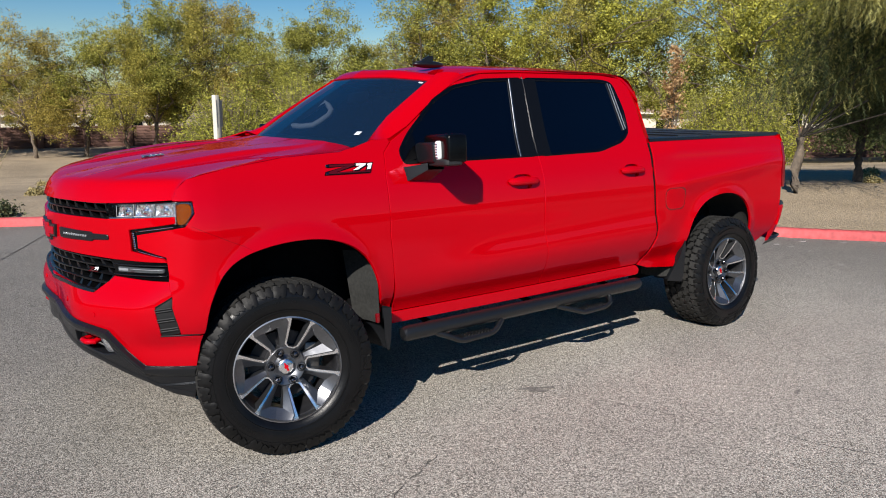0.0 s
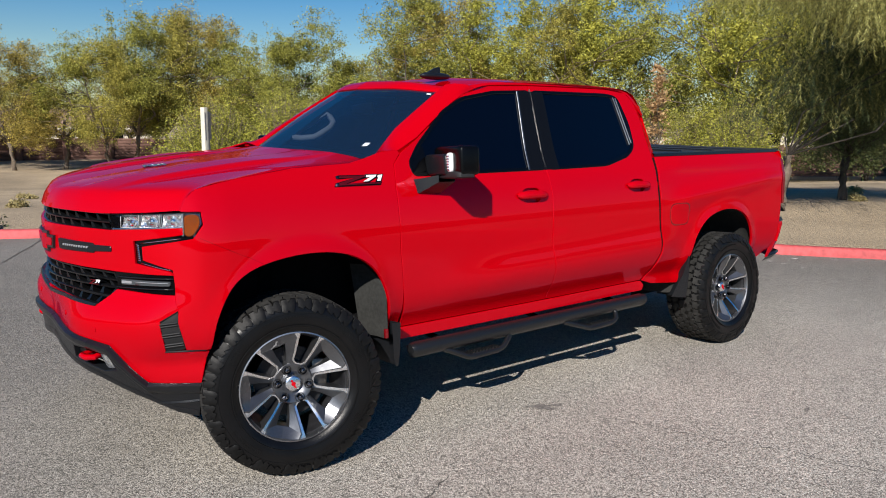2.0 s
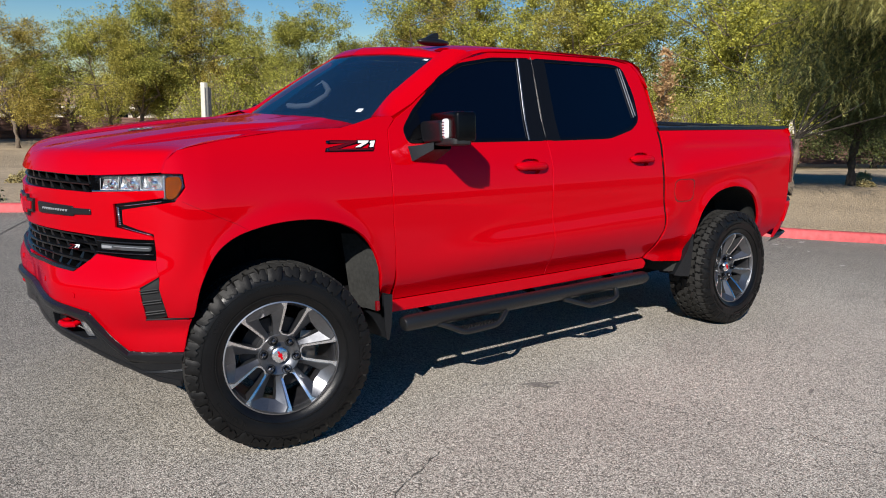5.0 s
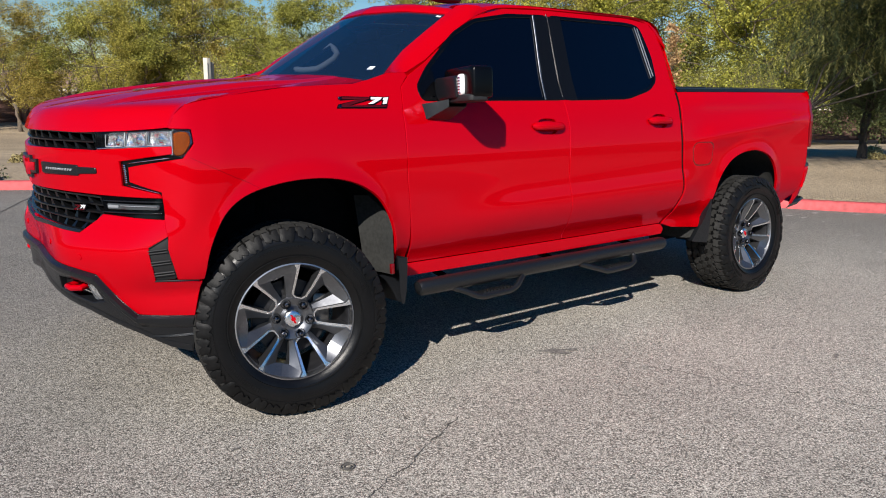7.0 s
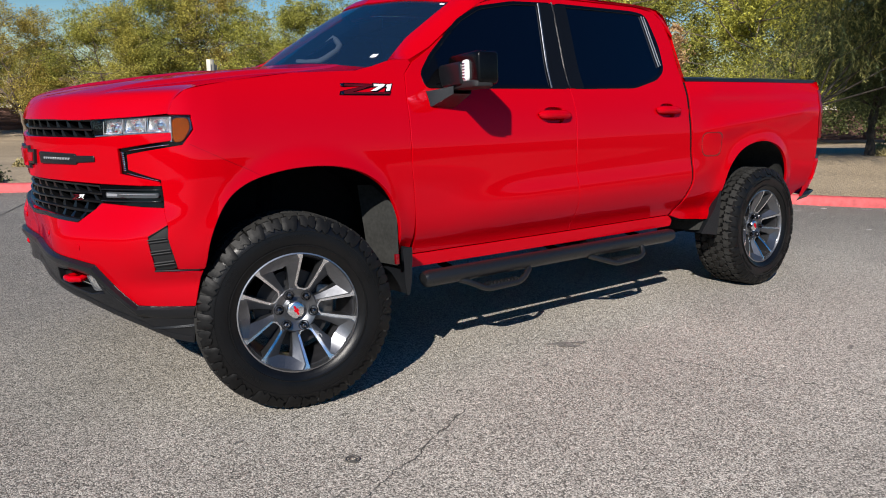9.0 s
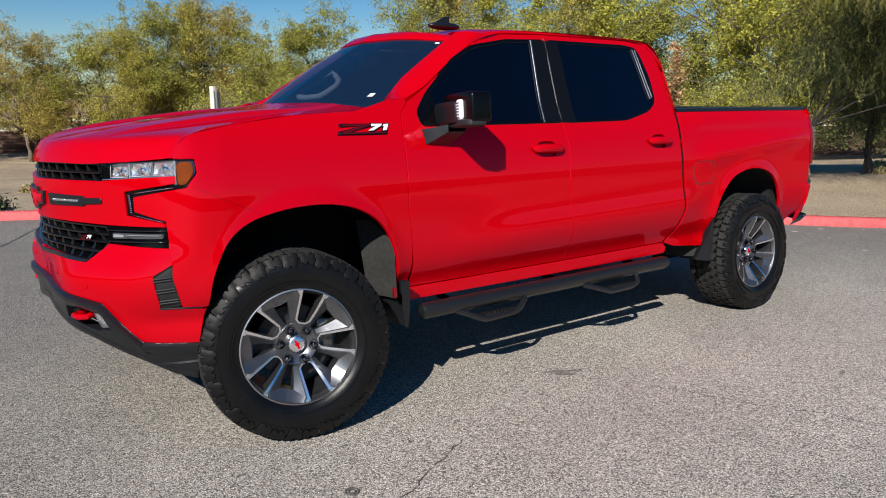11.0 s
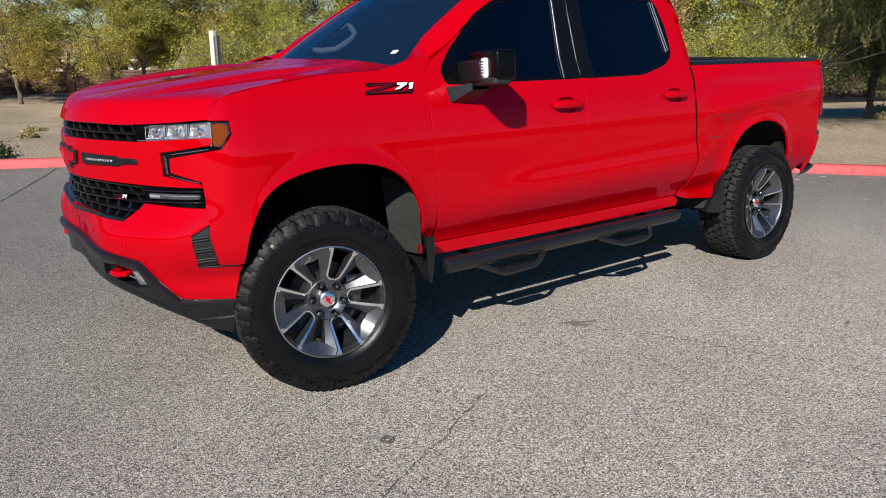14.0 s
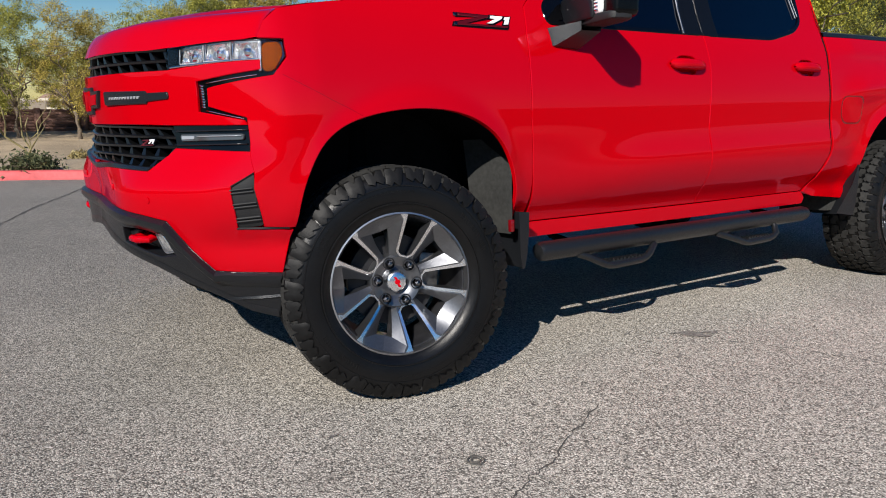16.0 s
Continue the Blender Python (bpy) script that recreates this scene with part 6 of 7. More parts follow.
for r0, r1, z0 in ((0.024, 0.029, 0.006), (0.012, 0.017, 0.005)):
    ring = [[Vector((r * math.cos(q), r * math.sin(q), z)) for q in [2 * math.pi * k / 32 for k in range(33)]] for r, z in ((r0, 0.002), (r0 + 0.001, z0), (r1 - 0.001, z0), (r1, 0.002))]
    disc.join(loft(ring))
ob = tagged(new("survey_disc", disc.mesh("survey_disc", CRACK)), "small round ringed mark set in the asphalt", "ground mark")
ob.location = (-0.069, -1.473, 0.002)


# ---- plants ----
def leaf_mat(name, lo, hi, trans=0.3):
    m = tinted(material(name, lo, 0.6, Specular_IOR_Level=0.25), lo, hi, "island")
    nt = m.node_tree
    b, out = nt.nodes["Principled BSDF"], nt.nodes["Material Output"]
    tr = nt.nodes.new("ShaderNodeBsdfTranslucent")
    src = b.inputs["Base Color"].links[0].from_socket
    nt.links.new(src, tr.inputs[0])
    mix = nt.nodes.new("ShaderNodeMixShader")
    mix.inputs[0].default_value = trans
    nt.links.new(b.outputs[0], mix.inputs[1])
    nt.links.new(tr.outputs[0], mix.inputs[2])
    nt.links.new(mix.outputs[0], out.inputs[0])
    return m


LEAF = [leaf_mat("leaf_olive", (0.080, 0.079, 0.019), (0.63, 0.555, 0.118)), leaf_mat("leaf_green", (0.066, 0.075, 0.018), (0.54, 0.52, 0.108)), leaf_mat("leaf_yellow_brown", (0.110, 0.086, 0.024), (0.65, 0.525, 0.125)), leaf_mat("leaf_bright", (0.088, 0.096, 0.019), (0.63, 0.60, 0.105))]
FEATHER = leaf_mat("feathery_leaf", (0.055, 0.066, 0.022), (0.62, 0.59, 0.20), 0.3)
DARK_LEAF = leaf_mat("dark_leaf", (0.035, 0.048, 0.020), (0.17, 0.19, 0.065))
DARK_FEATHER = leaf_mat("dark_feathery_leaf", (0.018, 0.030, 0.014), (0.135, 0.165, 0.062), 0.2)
FINE = leaf_mat("fine_shrub_leaf", (0.080, 0.096, 0.018), (0.60, 0.58, 0.095))
DEAD = leaf_mat("dead_leaf", (0.24, 0.13, 0.055), (0.70, 0.47, 0.24))
BARK = grain(material("grey_brown_bark", (0.15, 0.117, 0.086), 0.9), 12, (0.5, 1.4), 0.02, 30, detail=8, coarse=3)
DARK_BARK = grain(material("dark_bark", (0.055, 0.045, 0.036), 0.9), 12, (0.5, 1.4), 0.02, 30, detail=8, coarse=3)


def limb(p0, p1, r0, r1, rnd, n=5, wob=0.08):
    d = (p1 - p0)
    pts, rs = [], []
    for i in range(n + 1):
        t = i / n
        w = Vector((rnd.gauss(0, 1), rnd.gauss(0, 1), rnd.gauss(0, 0.4))) * wob * d.length * (0 if i in (0, n) else 1) * 0.6
        pts.append(p0 + d * t + w)
        rs.append(r0 + (r1 - r0) * t)
    return pts, rs


def leaves_at(centres, size, rnd, arr):
    """Small folded leaf blades scattered round clump centres: arrays of corner points."""
    for c, n, r in centres:
        for _ in range(n):
            d = Vector((rnd.gauss(0, 1), rnd.gauss(0, 1), rnd.gauss(0, 0.8)))
            p = c + d * r * 0.5
            a = Vector((rnd.gauss(0, 1), rnd.gauss(0, 1), rnd.gauss(-0.4, 0.7))).normalized()
            b = a.cross(Vector((rnd.gauss(0, 1), rnd.gauss(0, 1), rnd.gauss(0, 1)))).normalized()
            L, W = size * rnd.uniform(0.7, 1.35), size * rnd.uniform(0.45, 0.75)
            arr.append((p - b * W * 0.5, p + a * L, p + b * W * 0.5))


def leaf_mesh(name, arr, mat):
    vs = [v for q in arr for v in q]
    c = len(arr[0])
    fs = [tuple(range(c * i, c * i + c)) for i in range(len(arr))]
    return mesh_of(name, vs, fs, [mat], False)


def broadleaf(seed, height, spread, mat, clumps=560, per=70, size=0.098, stem=0.16, low=0.22, bark=BARK, label="broad olive-green tree with a rounded open crown on the far bank"):
    rnd = random.Random(seed)
    trunk = Shape()
    fork = Vector((rnd.gauss(0, 0.2), rnd.gauss(0, 0.2), height * low))
    pts, rs = limb(Vector((0, 0, -0.2)), fork, stem, stem * 0.75, rnd, 5, 0.06)
    trunk.join(tube(pts, rs, 8))
    tips = []
    for i in range(6):
        a = 2 * math.pi * i / 6 + rnd.uniform(-0.4, 0.4)
        top = fork + Vector((math.cos(a) * spread * rnd.uniform(0.2, 0.42), math.sin(a) * spread * rnd.uniform(0.2, 0.42), height * rnd.uniform(0.25, 0.6)))
        pts, rs = limb(fork, top, stem * 0.55, stem * 0.12, rnd, 6, 0.10)
        trunk.join(tube(pts, rs, 6))
        for k in range(5):
            s = pts[rnd.randint(2, 6)]
            e = s + Vector((rnd.gauss(0, 0.22) * spread, rnd.gauss(0, 0.22) * spread, rnd.uniform(0.0, 0.22) * height))
            q, qs = limb(s, e, stem * 0.18, stem * 0.05, rnd, 4, 0.12)
            trunk.join(tube(q, qs, 5))
            tips.append(e)
    lobes = []
    for i in range(16):
        a, t = rnd.uniform(0, 6.283), rnd.uniform(0.12, 1.0)
        w = spread * 0.5 * (1 - abs(t - 0.42) ** 2 * 1.35) * rnd.uniform(0.35, 0.85)
        lobes.append((Vector((math.cos(a) * w, math.sin(a) * w, height * (low * 0.75 + (1 - low * 0.80) * t * 0.93))), spread * rnd.uniform(0.13, 0.24)))
    centres = []
    for i in range(clumps):
        c, r = lobes[i % len(lobes)]
        d = Vector((rnd.gauss(0, 1), rnd.gauss(0, 1), rnd.gauss(0, 1))).normalized() * r * rnd.uniform(0.35, 1.1)
        centres.append((c + d, rnd.randint(int(per * 0.4), int(per * 1.5)), rnd.uniform(0.18, 0.44) * spread / 5.5))
    for e in tips:
        centres.append((e, int(per * 0.5), 0.4))
    # thin shoots that stand out of the crown, with a few leaves along each
    for i in range(60):
        c, r = lobes[rnd.randint(0, 15)]
        d = Vector((rnd.gauss(0, 1), rnd.gauss(0, 1), abs(rnd.gauss(0, 1)) + 0.3)).normalized()
        end = c + d * r * rnd.uniform(1.0, 1.3)
        q, qs = limb(min(tips, key=lambda t_: (t_ - end).length), end, stem * 0.05, stem * 0.02, rnd, 4, 0.08)
        trunk.join(tube(q, qs, 4))
        for e in q[2:]:
            centres.append((e, int(per * 0.2), 0.24))
    arr = []
    leaves_at(centres, size, rnd, arr)
    tree = tagged(new("tree"), label, "tree", "trees on the far bank")
    part("trunk", trunk.mesh("trunk", bark), tree)
    part("crown", leaf_mesh("crown", arr, mat), tree)
    return tree


def frond(s, rnd, arr, most=19, droop=0.075):
    """A drooping stalk with two rows of narrow leaflets."""
    a = rnd.uniform(0, 6.283)
    d = Vector((math.cos(a), math.sin(a), rnd.uniform(-0.2, 0.35)))
    n, step = rnd.randint(12, most), rnd.uniform(0.026, 0.040)
    p = s.copy()
    for k in range(n):
        d = (d + Vector((0, 0, -droop))).normalized()
        q = p + d * step
        side = d.cross(Vector((0, 0, 1)))
        side = side.normalized() if side.length > 0.01 else Vector((1, 0, 0))
        for sg in (1, -1):
            if rnd.random() < 0.2:
                continue
            t = (side * sg * rnd.uniform(0.3, 1.0) + d * rnd.uniform(0.7, 1.5) + Vector((rnd.gauss(0, 0.25), rnd.gauss(0, 0.25), rnd.uniform(-0.5, 0.2)))).normalized()
            arr.append((p - d * 0.009, p + d * 0.009, p + t * rnd.uniform(0.03, 0.08)))
        p = q


def dense_feathery(seed, height, spread, boughs=40, per=170, label="dense dark green feathery tree with low boughs"):
    """A wide dark tree whose boughs spread low, with gaps between them."""
    rnd = random.Random(seed)
    trunk = Shape()
    fork = Vector((0, 0, height * 0.2))
    pts, rs = limb(Vector((0, 0, -0.3)), fork, 0.11, 0.08, rnd, 5, 0.04)
    trunk.join(tube(pts, rs, 8))
    arr = []
    for i in range(boughs):
        a = 2.4 * i + rnd.uniform(-0.3, 0.3)
        t = rnd.random()
        reach = spread * 0.5 * (1 - 0.75 * t * t) * rnd.uniform(0.55, 1.05)
        e = Vector((math.cos(a) * reach, math.sin(a) * reach, height * (0.36 + 0.61 * t)))
        q, qs = limb(fork, e, 0.014, 0.004, rnd, 7, 0.07)
        trunk.join(tube(q, qs, 5))
        for k in range(per):
            u = 0.12 + 0.88 * rnd.random() ** 0.7
            x = u * 7
            c = q[min(6, int(x))].lerp(q[min(7, int(x) + 1)], x - int(x))
            frond(c + Vector((rnd.gauss(0, 0.38), rnd.gauss(0, 0.38), rnd.gauss(0, 0.22))), rnd, arr, 18, 0.09)
    tree = tagged(new("tree"), label, "tree")
    part("trunk", trunk.mesh("trunk", DARK_BARK), tree)
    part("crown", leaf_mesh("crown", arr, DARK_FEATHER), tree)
    return tree


def feathery(seed, height, spread, lean=Vector((2.7, -1.95, 0)), fronds=14000, label="dark feathery tree with drooping fronds behind the kerb"):
    rnd = random.Random(seed)
    trunk = Shape()
    start, fork = Vector((0.10, 0.03, height * 0.19)), Vector((-1.05, -0.60, height * 0.135))
    pts, rs = limb(Vector((-1.12, -0.61, -0.4)), fork, 0.115, 0.095, rnd, 5, 0.03)
    trunk.join(tube(pts, [r * 0.85 for r in rs], 8))
    boughs = Shape()
    bases = []
    for i in range(9):
        a = 2 * math.pi * i / 9 + rnd.uniform(-0.3, 0.3)
        e = start + lean + Vector((math.cos(a) * spread * rnd.uniform(0.2, 0.45), math.sin(a) * spread * rnd.uniform(0.2, 0.45), height * rnd.uniform(0.30, 0.68)))
        pts, rs = limb(fork, e, 0.016, 0.005, rnd, 8, 0.09)
        boughs.join(tube(pts, rs, 6))
        bases += pts[1:]
        for k in range(5):
            s = pts[rnd.randint(3, 8)]
            e2 = s + Vector((rnd.gauss(0, 0.16) * spread, rnd.gauss(0, 0.16) * spread, rnd.uniform(-0.08, 0.18) * height))
            q, qs = limb(s, e2, 0.016, 0.005, rnd, 5, 0.1)
            boughs.join(tube(q, qs, 5))
            bases += q[1:]
    arr = []
    for i in range(fronds):
        s = bases[rnd.randint(0, len(bases) - 1)] + Vector((rnd.gauss(0, 0.4), rnd.gauss(0, 0.4), rnd.gauss(0, 0.28)))
        # the spreading top, which hangs out over the lot and shades what is under it
        out = 3.2 * rnd.random() ** 0.7
        s += Vector((-0.79 * out, -0.61 * out, 0))
        s.z = max(s.z, height * (0.53 - 0.014 * out * out) + abs(rnd.gauss(0, 0.55)))
        if s.z > height * 0.52 and rnd.random() < 0.45:
            s += Vector((-0.61, 0.79, 0)) * rnd.uniform(0, 2.6)
        # the crown grows away to one side of its trunk
        lat = 0.61 * s.x - 0.79 * s.y + (0.1 if s.z < height * 0.50 else 1.9)
        if lat < 0:
            s += Vector((0.61, -0.79, 0)) * (-2 * lat)
        frond(s, rnd, arr, 24, 0.12)
    # sparse fronds round the first forks; most take the darker leaf as painted shade
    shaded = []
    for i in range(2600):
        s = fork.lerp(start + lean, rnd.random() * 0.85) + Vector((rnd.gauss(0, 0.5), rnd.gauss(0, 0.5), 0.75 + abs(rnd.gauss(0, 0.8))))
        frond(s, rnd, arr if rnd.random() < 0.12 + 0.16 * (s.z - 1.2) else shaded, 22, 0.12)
    tree = tagged(new("tree"), label, "tree")
    part("trunk", trunk.mesh("trunk", BARK), tree)
    part("branchwork", boughs.mesh("branchwork", DARK_BARK), tree)
    part("crown", leaf_mesh("crown", arr, FEATHER), tree)
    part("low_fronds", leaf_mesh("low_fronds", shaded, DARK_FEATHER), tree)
    return tree


def shrub(seed, rx, ry, rz, n, size, mat, label, fine=0.10):
    rnd = random.Random(seed)
    arr = []
    stems = Shape()
    for i in range(n):
        a, t = rnd.uniform(0, 6.283), rnd.random() ** 0.5
        base = Vector((math.cos(a) * rx * 0.3 * t, math.sin(a) * ry * 0.3 * t, 0))
        tip = Vector((math.cos(a) * rx * t * rnd.uniform(0.7, 1.1), math.sin(a) * ry * t * rnd.uniform(0.7, 1.1), rz * (1 - 0.75 * t * t) * rnd.uniform(0.55, 1.1)))
        if i % 5 == 0:
            stems.join(tube([base, base.lerp(tip, 0.5) + Vector((0, 0, rz * 0.08)), tip], [0.018, 0.012, 0.004], 5))
        for k in range(12):
            p = base.lerp(tip, 0.25 + 0.75 * k / 11) + Vector((rnd.gauss(0, fine), rnd.gauss(0, fine), rnd.gauss(0, fine)))
            leaves_at([(p, 1, 0.05)], size, rnd, arr)
    s = tagged(new("shrub"), label, "shrub")
    part("branchwork", stems.mesh("branchwork", BARK), s)
    part("foliage", leaf_mesh("foliage", arr, mat), s)
    return s


# the far row of trees along the bank, a second row behind it
kinds = [broadleaf(11, 9.0, 6.5, LEAF[0]), broadleaf(12, 8.2, 6.0, LEAF[1]), broadleaf(13, 8.8, 6.6, LEAF[2]), broadleaf(14, 9.6, 6.8, LEAF[1]), broadleaf(15, 8.0, 6.0, LEAF[3], low=0.16)]
used = set()


def plant(kind, a, d, scale=1.0, turn=0.0, dz=0.0):
    p = dirt_at(a, d) + Vector((0, 0, dz))
    m_ = Matrix.Translation(p) @ Matrix.Rotation(turn, 4, "Z") @ Matrix.Scale(scale, 4)
    if kind not in used:
        used.add(kind)
        kinds[kind].matrix_basis = m_
        return kinds[kind]
    return copy_thing(kinds[kind], m_)


rnd = random.Random(5)
row = [(1.88, 0, 1.0), (1.80, 1, 1.1), (1.73, 2, 1.1), (1.66, 0, 1.08), (1.60, 1, 1.15), (1.53, 3, 1.06), (1.465, 2, 1.14), (1.412, 1, 1.18), (1.365, 0, 1.22), (1.335, 3, 1.18), (1.292, 0, 1.38), (1.25, 2, 1.30), (1.205, 1, 1.22), (1.165, 3, 1.16), (1.105, 1, 1.40), (1.05, 0, 1.12), (0.985, 3, 1.40), (0.925, 2, 1.36), (0.86, 4, 1.34), (0.79, 0, 1.36), (0.72, 4, 1.10), (0.655, 1, 1.20), (0.52, 4, 1.15), (0.45, 3, 1.14), (0.38, 1, 1.1), (0.30, 4, 1.15), (0.22, 1, 1.1)]
for a, kind, sc in row:
    plant(kind, a, 42.0 + rnd.uniform(-2.5, 2.0) - (2.0 if a < 0.8 else 0), sc * (0.86 if a > 1.34 else 0.96 if a > 1.24 else 0.87 if a > 1.02 else 1.04), rnd.uniform(0, 6.283))
for a, kind, sc in ((1.57, 2, 0.82), (1.46, 0, 0.8), (1.33, 1, 0.9), (1.19, 2, 0.84), (1.04, 0, 0.8), (0.89, 1, 1.1), (0.75, 3, 1.1), (0.48, 1, 1.1), (0.34, 0, 1.1)):
    plant(kind, a, 50.0 + rnd.uniform(-1, 2), sc, rnd.uniform(0, 6.283))
dead = broadleaf(31, 5.6, 0.85, DEAD, clumps=56, per=20, size=0.15, stem=0.07, low=0.2, label="slim dead tree with hanging brown leaves")
dead.matrix_basis = Matrix.Translation((26.6, 16.6, bank_z(polar(26.2, 16.6)[0], polar(26.2, 16.6)[1] - (kerb_at(polar(26.2, 16.6)[0]) - CENTRE).length)))
# feathery trees just beyond the kerb
f1 = feathery(41, 7.4, 5.6)
f1.matrix_basis = Matrix.Translation((12.72, 3.36, bank_z(polar(12.72, 3.36)[0], 4.9)))
copy_thing(kinds[4], Matrix.Translation((31.0, 14.5, bank_z(polar(31.0, 14.5)[0], 24.0))) @ Matrix.Rotation(1.6, 4, "Z") @ Matrix.Scale(0.85, 4))
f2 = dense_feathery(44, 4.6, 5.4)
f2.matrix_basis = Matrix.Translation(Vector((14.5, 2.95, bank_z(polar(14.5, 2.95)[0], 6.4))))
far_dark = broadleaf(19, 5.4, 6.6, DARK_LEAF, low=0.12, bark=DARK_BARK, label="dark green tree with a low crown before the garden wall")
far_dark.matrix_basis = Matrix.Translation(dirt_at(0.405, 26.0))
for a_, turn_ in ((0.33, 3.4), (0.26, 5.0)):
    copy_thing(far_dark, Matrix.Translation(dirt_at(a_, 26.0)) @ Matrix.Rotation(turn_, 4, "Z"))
# big fine-leaved shrubs in the basin
s1 = shrub(51, 3.6, 2.6, 4.6, 4200, 0.095, FINE, "wide fine-leaved green shrub on the far bank", 0.30)
s1.matrix_basis = Matrix.Translation(dirt_at(1.245, 30.0))
tagged(s1, group="shrubs on the bank")
for a, d, sc, tn in ((1.155, 31.0, 1.08, 1.0), (1.075, 33.0, 1.0, 2.2), (0.555, 23.5, 0.78, 0.5), (0.60, 27.0, 0.8, 3.0)):
    copy_thing(s1, Matrix.Translation(dirt_at(a, d)) @ Matrix.Rotation(tn, 4, "Z") @ Matrix.Scale(sc, 4))
# low shrubs near the kerb and dry tufts
DUSTY_LEAF = leaf_mat("dusty_leaf", (0.05, 0.06, 0.028), (0.17, 0.18, 0.085))
low1 = shrub(52, 0.42, 0.35, 0.22, 120, 0.06, DUSTY_LEAF, "low dark green shrub behind the red kerb", 0.05)
GREY_LEAF = leaf_mat("dry_tuft", (0.30, 0.24, 0.10), (0.50, 0.42, 0.20))
tuft = shrub(53, 0.35, 0.3, 0.24, 50, 0.10, GREY_LEAF, "dry yellow tuft of grass on bare dirt", 0.04)


# ---- wall, houses, posts ----
# block tones set darker to stand for the trees' shade on the wall
BLOCK = tinted(material("red_block", (0.24, 0.13, 0.10), 0.9), (0.105, 0.055, 0.043), (0.205, 0.112, 0.086))
CREAM = grain(material("cream_stucco", (0.66, 0.60, 0.50), 0.9), 6, (0.88, 1.08), 0.004, 40, coarse=0.6)
TILE = grain(material("roof_tile", (0.34, 0.22, 0.16), 0.8), 3, (0.7, 1.25), 0.03, 5, coarse=0.4)
POST = grain(material("pale_post", (0.62, 0.58, 0.47), 0.7), 20, (0.8, 1.15), 0.001, 60, coarse=3)
PLATE = grain(material("grey_plate", (0.27, 0.265, 0.25), 0.6, 0.1), 15, (0.8, 1.3))

wall = tagged(new("wall_far"), "red-brown block garden wall behind the trees", "wall", kind="structure")
courses = 8
a = 0.18
panel = box(3.0, 0.18, 0.205, 0.012, 1).mesh("block_course", BLOCK)
pillar_me = box(0.42, 0.42, 1.85, 0.02, 1).mesh("wall_pillar", BLOCK)
while a < 1.95:
    p = dirt_at(a, 33.5 + 17 * max(0.0, min(1.0, (a - 0.50) / 0.30)))
    r = (p - CENTRE)
    r.z = 0
    t = Vector((-r.y, r.x, 0)).normalized()
    yaw = math.degrees(math.atan2(t.y, t.x))
    for c in range(courses):
        o = part("block_course", panel, wall, "", pose(p.x, p.y, p.z - 0.1 + 0.105 + c * 0.21, 0, 0, yaw))
    part("wall_pillar", pillar_me, wall, "", pose(*(p + t * 1.55 + Vector((0, 0, 0.75))), 0, 0, yaw))
    a += 3.05 / r.length


def house(a, d, w, h, depth):
    p = dirt_at(a, d)
    r = p - CENTRE
    yaw = math.degrees(math.atan2(r.y, r.x)) - 90
    b = tagged(new("house"), "cream stucco house with a low tiled roof", "house", "houses behind the wall")
    b.matrix_basis = pose(p.x, p.y, p.z, 0, 0, yaw)
    part("wall", box(w, depth, h, 0.02, 1).moved(pose(0, depth / 2, h / 2)).mesh("wall", CREAM, flat_over=30), b)
    o, rise = 0.6, 1.7
    q = [(-w / 2 - o, -o, h), (w / 2 + o, -o, h), (w / 2 + o, depth + o, h), (-w / 2 - o, depth + o, h), (-w / 2 + 2, depth / 2, h + rise), (w / 2 - 2, depth / 2, h + rise)]
    roof = Shape().add(q, [(0, 1, 5, 4), (2, 3, 4, 5), (1, 2, 5), (3, 0, 4), (3, 2, 1, 0)])
    part("roof", roof.mesh("roof", TILE, smooth=False), b)
    part("fascia", box(w + 1.2, 0.05, 0.22).moved(pose(0, -0.62, h - 0.11)).mesh("fascia", CREAM, flat_over=30), b)
    for x in (-w * 0.3, 0.0, w * 0.3):
        wn_ = part("window", box(1.5, 0.08, 1.2, 0.01, 1).moved(pose(x, -0.02, h * 0.58)).mesh("window", CREAM, flat_over=30), b)
        part("pane", box(1.34, 0.04, 1.04).moved(pose(x, -0.06, h * 0.58)).mesh("pane", GLASS, flat_over=30), wn_)
    return b


for a, d, w, h, dep in ((1.62, 64, 15, 3.0, 10), (1.40, 66, 14, 3.0, 10), (1.16, 66, 14, 3.0, 10), (0.92, 64, 14, 3.0, 10), (0.71, 62, 13, 3.0, 10), (0.50, 62, 14, 3.0, 10), (0.28, 62, 14, 3.0, 10), (1.84, 64, 14, 3, 10)):
    house(a, d, w, h, dep)

# square post with a plate seen from its edge, and a thin stake
post = tagged(new("sign_post"), "pale square wooden post carrying a grey plate", "sign post")
pa, pr_ = polar(3.00, 8.40)
pz = bank_z(pa, pr_ - (kerb_at(pa) - CENTRE).length)
post.matrix_basis = pose(3.00, 8.40, pz, 0, 0, 25)
part("post", box(0.085, 0.085, 1.89 - pz + 0.3, 0.006).moved(pose(0, 0, (1.89 - pz) / 2 - 0.15)).mesh("post", POST, flat_over=30), post)
part("plate", box(0.012, 0.30, 0.46, 0.004, 1).moved(pose(0.10, 0.02, 1.89 - pz - 0.31, 0, 0, -64)).mesh("plate", PLATE, flat_over=30), post)
part("plate_bracket", box(0.06, 0.05, 0.75, 0.004, 1).moved(pose(0.065, 0.0, 1.89 - pz - 0.44)).mesh("plate_bracket", PLATE, flat_over=30), post)
stake = tagged(new("stake", tube([(0, 0, -0.1), (0, 0, 0.95)], 0.018, 8).mesh("stake", DARK_BARK)), "thin dark stake in the dirt", "stake")
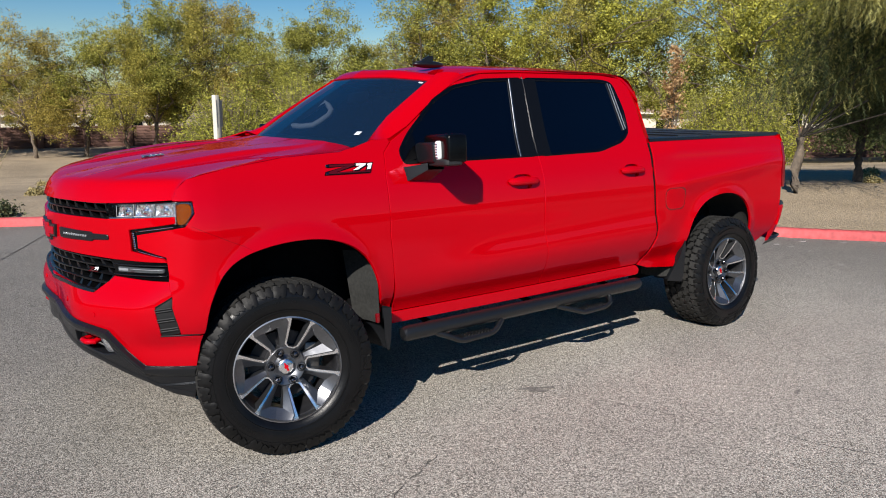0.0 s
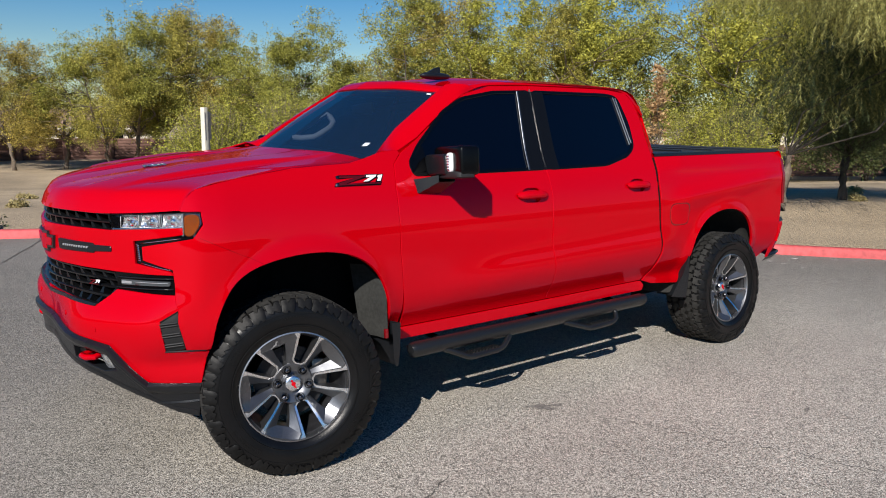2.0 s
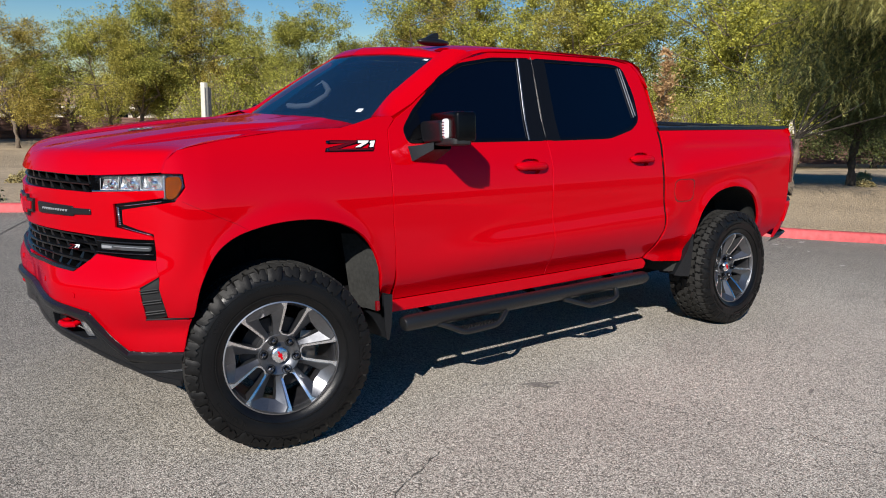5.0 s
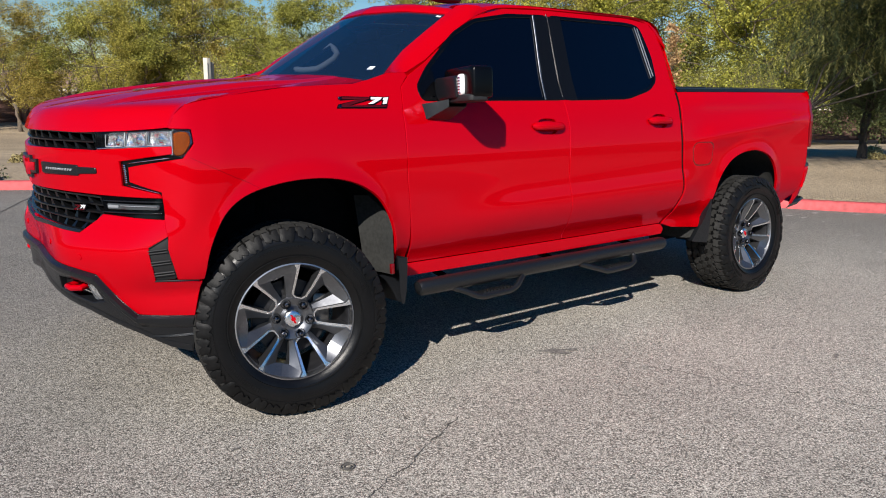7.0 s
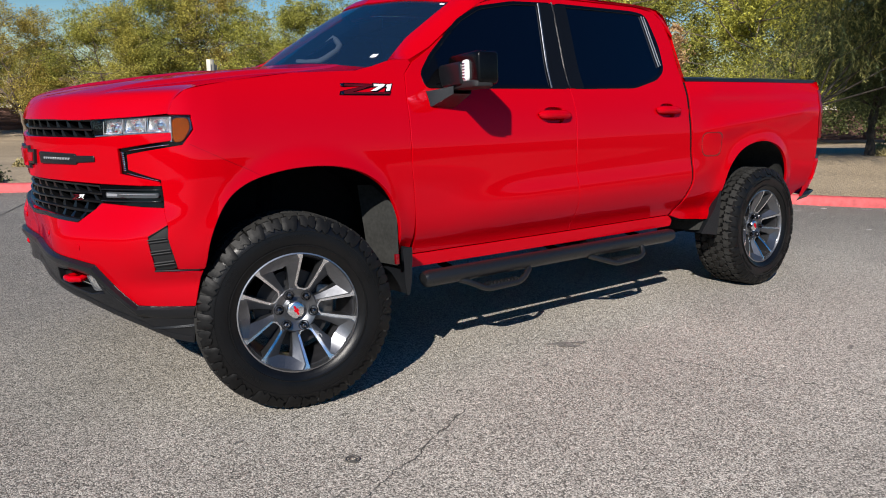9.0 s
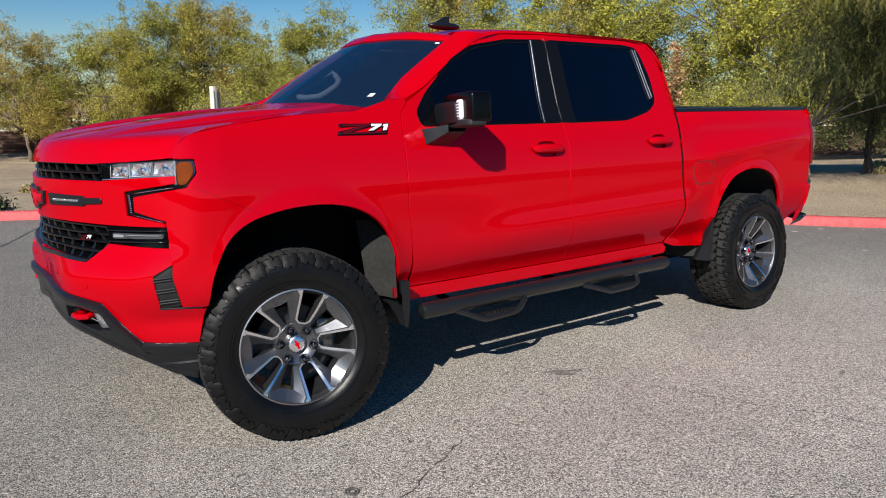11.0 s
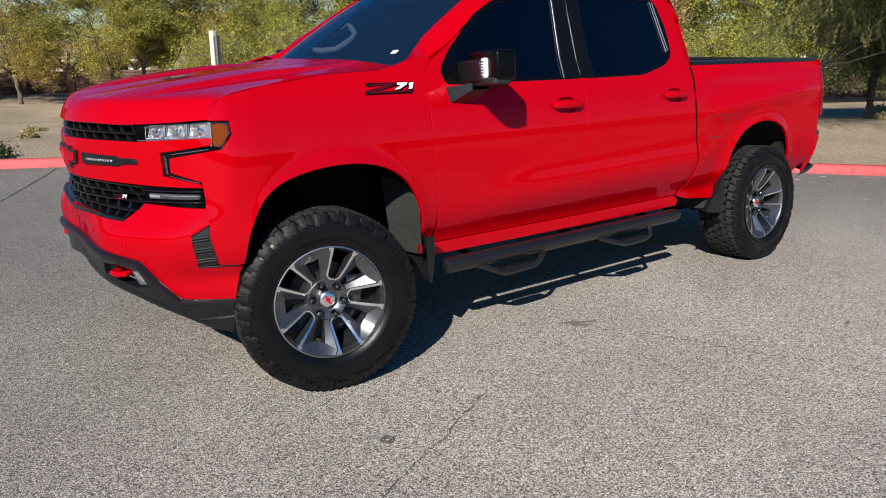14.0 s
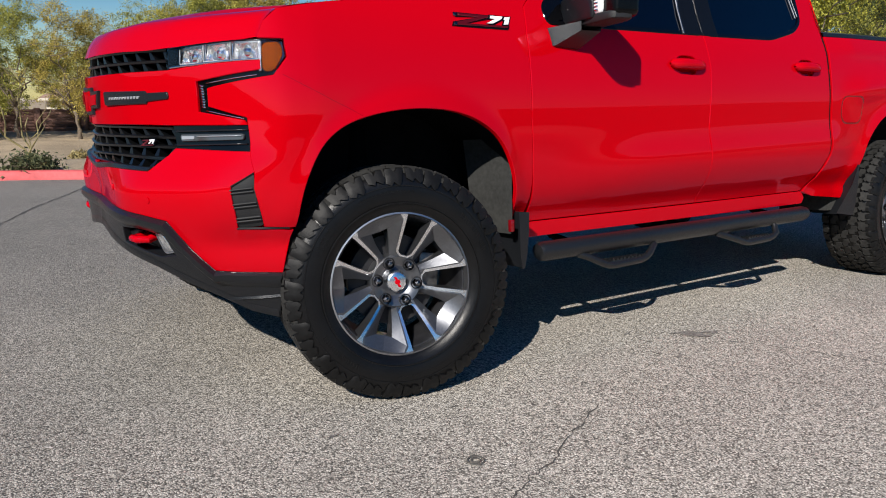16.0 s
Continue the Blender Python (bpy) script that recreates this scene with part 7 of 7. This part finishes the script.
stake.location = (3.75, 8.6, bank_z(*[(lambda a_, r_: (a_, r_ - (kerb_at(a_) - CENTRE).length))(*polar(3.75, 8.6))][0]))


def rest(x, y):
    a_, r_ = polar(x, y)
    return Vector((x, y, bank_z(a_, r_ - (kerb_at(a_) - CENTRE).length)))


low1.matrix_basis = Matrix.Translation(rest(-0.45, 8.35))
tagged(low1, group="low shrubs")
copy_thing(low1, Matrix.Translation(rest(-3.2, 9.5)) @ Matrix.Rotation(1.5, 4, "Z"))
tuft.matrix_basis = Matrix.Translation(rest(0.75, 13.0)) @ Matrix.Scale(0.7, 4)
tagged(tuft, group="dry tufts")
for x, y, sc in ((1.9, 19.0, 0.8), (2.4, 24, 1.0), (14.4, 2.6, 0.8), (15.2, 3.0, 0.9), (17.5, 4.0, 1.0)):
    copy_thing(tuft, Matrix.Translation(rest(x, y)) @ Matrix.Rotation(x, 4, "Z") @ Matrix.Scale(sc, 4))
# bare sapling with yellow-green stems
rnd = random.Random(77)
sap = tagged(new("sapling"), "bare yellow-green sapling leaning in the dirt", "sapling")
STEM = grain(material("yellow_stem", (0.24, 0.20, 0.085), 0.8), 15, (0.7, 1.2))
sh = Shape()
p0 = Vector((0, 0, -0.1))
for e, r in (((-0.75, -0.1, 1.5), 0.024), ((-0.12, 0.1, 1.75), 0.019), ((0.08, 0, 0.8), 0.016)):
    pts, rs = limb(p0, Vector(e), r, 0.008, rnd, 6, 0.06)
    sh.join(tube(pts, rs, 6))
    for k in range(3):
        q, qs = limb(pts[rnd.randint(2, 5)], Vector(e) + Vector((rnd.gauss(0, 0.3), rnd.gauss(0, 0.2), rnd.uniform(-0.2, 0.4))), 0.012, 0.004, rnd, 4, 0.08)
        sh.join(tube(q, qs, 5))
part("branchwork", sh.mesh("branchwork", STEM), sap)
sap.matrix_basis = Matrix.Translation(rest(-0.15, 13.0))


# unseen wall added behind and beside the viewer to darken the truck's reflections
PLAIN = grain(material("plain_dark_wall", (0.13, 0.115, 0.10), 0.9), 3, (0.75, 1.2), 0.01, 20, coarse=0.3)
close_rows = []
for i in range(41):
    a_ = math.radians(104 + (352 - 104) * i / 40)
    q = Vector((-1.0 + 30 * math.cos(a_), -4.0 + 30 * math.sin(a_), 0))
    o = Vector((math.cos(a_), math.sin(a_), 0)) * 0.4
    close_rows.append([q + Vector((0, 0, -0.2)), q + Vector((0, 0, 2.8)), q + o + Vector((0, 0, 2.8)), q + o + Vector((0, 0, -0.2))])
tagged(new("wall_behind", loft(close_rows).mesh("wall_behind", PLAIN, flat_over=30)), "plain unseen wall added to darken the reflections in the truck", "wall", kind="structure")

# pale paint chips and grit by the kerb
CHIP = grain(material("pale_chip", (0.62, 0.58, 0.54), 0.9), 60, (0.8, 1.2))
rnd = random.Random(21)
for x, y, s_ in ((7.44, 0.71, 1.0), (7.41, 0.51, 0.7), (7.34, 0.24, 0.6), (6.83, -0.38, 0.7), (6.5, 0.42, 0.5), (7.9, 0.62, 1.1), (8.25, 0.25, 0.8), (7.0, 1.2, 0.6), (-1.17, -0.66, 0.25), (6.1, -0.9, 0.5)):
    v, f = spot(x, y, 0.05 * s_, 0.016 * s_, rnd.randint(0, 999), rnd.uniform(-0.9, 0.0), 0.005)
    tagged(new("paint_chip", mesh_of("paint_chip", v, f, [CHIP], False)), "pale chip of paint lying on the asphalt", "debris", "chips near the kerb")

# unseen trees added round the lot as a dark ragged band for the reflections
unseen_tree = broadleaf(17, 8.8, 6.4, LEAF[0], clumps=260, per=30, size=0.22)
unseen_tree.matrix_basis = Matrix.Translation((-18.5, 27.0, 0)) @ Matrix.Scale(0.5, 4)
rnd = random.Random(33)
for i in range(15):
    a_ = math.radians(118 + 16.2 * i + rnd.uniform(-3, 3))
    r_ = 35 + rnd.uniform(-2, 2.5)
    copy_thing(unseen_tree, Matrix.Translation((-1.0 + r_ * math.cos(a_), -4.0 + r_ * math.sin(a_), 0)) @ Matrix.Rotation(rnd.uniform(0, 6.28), 4, "Z") @ Matrix.Scale(rnd.uniform(0.40, 0.58), 4))
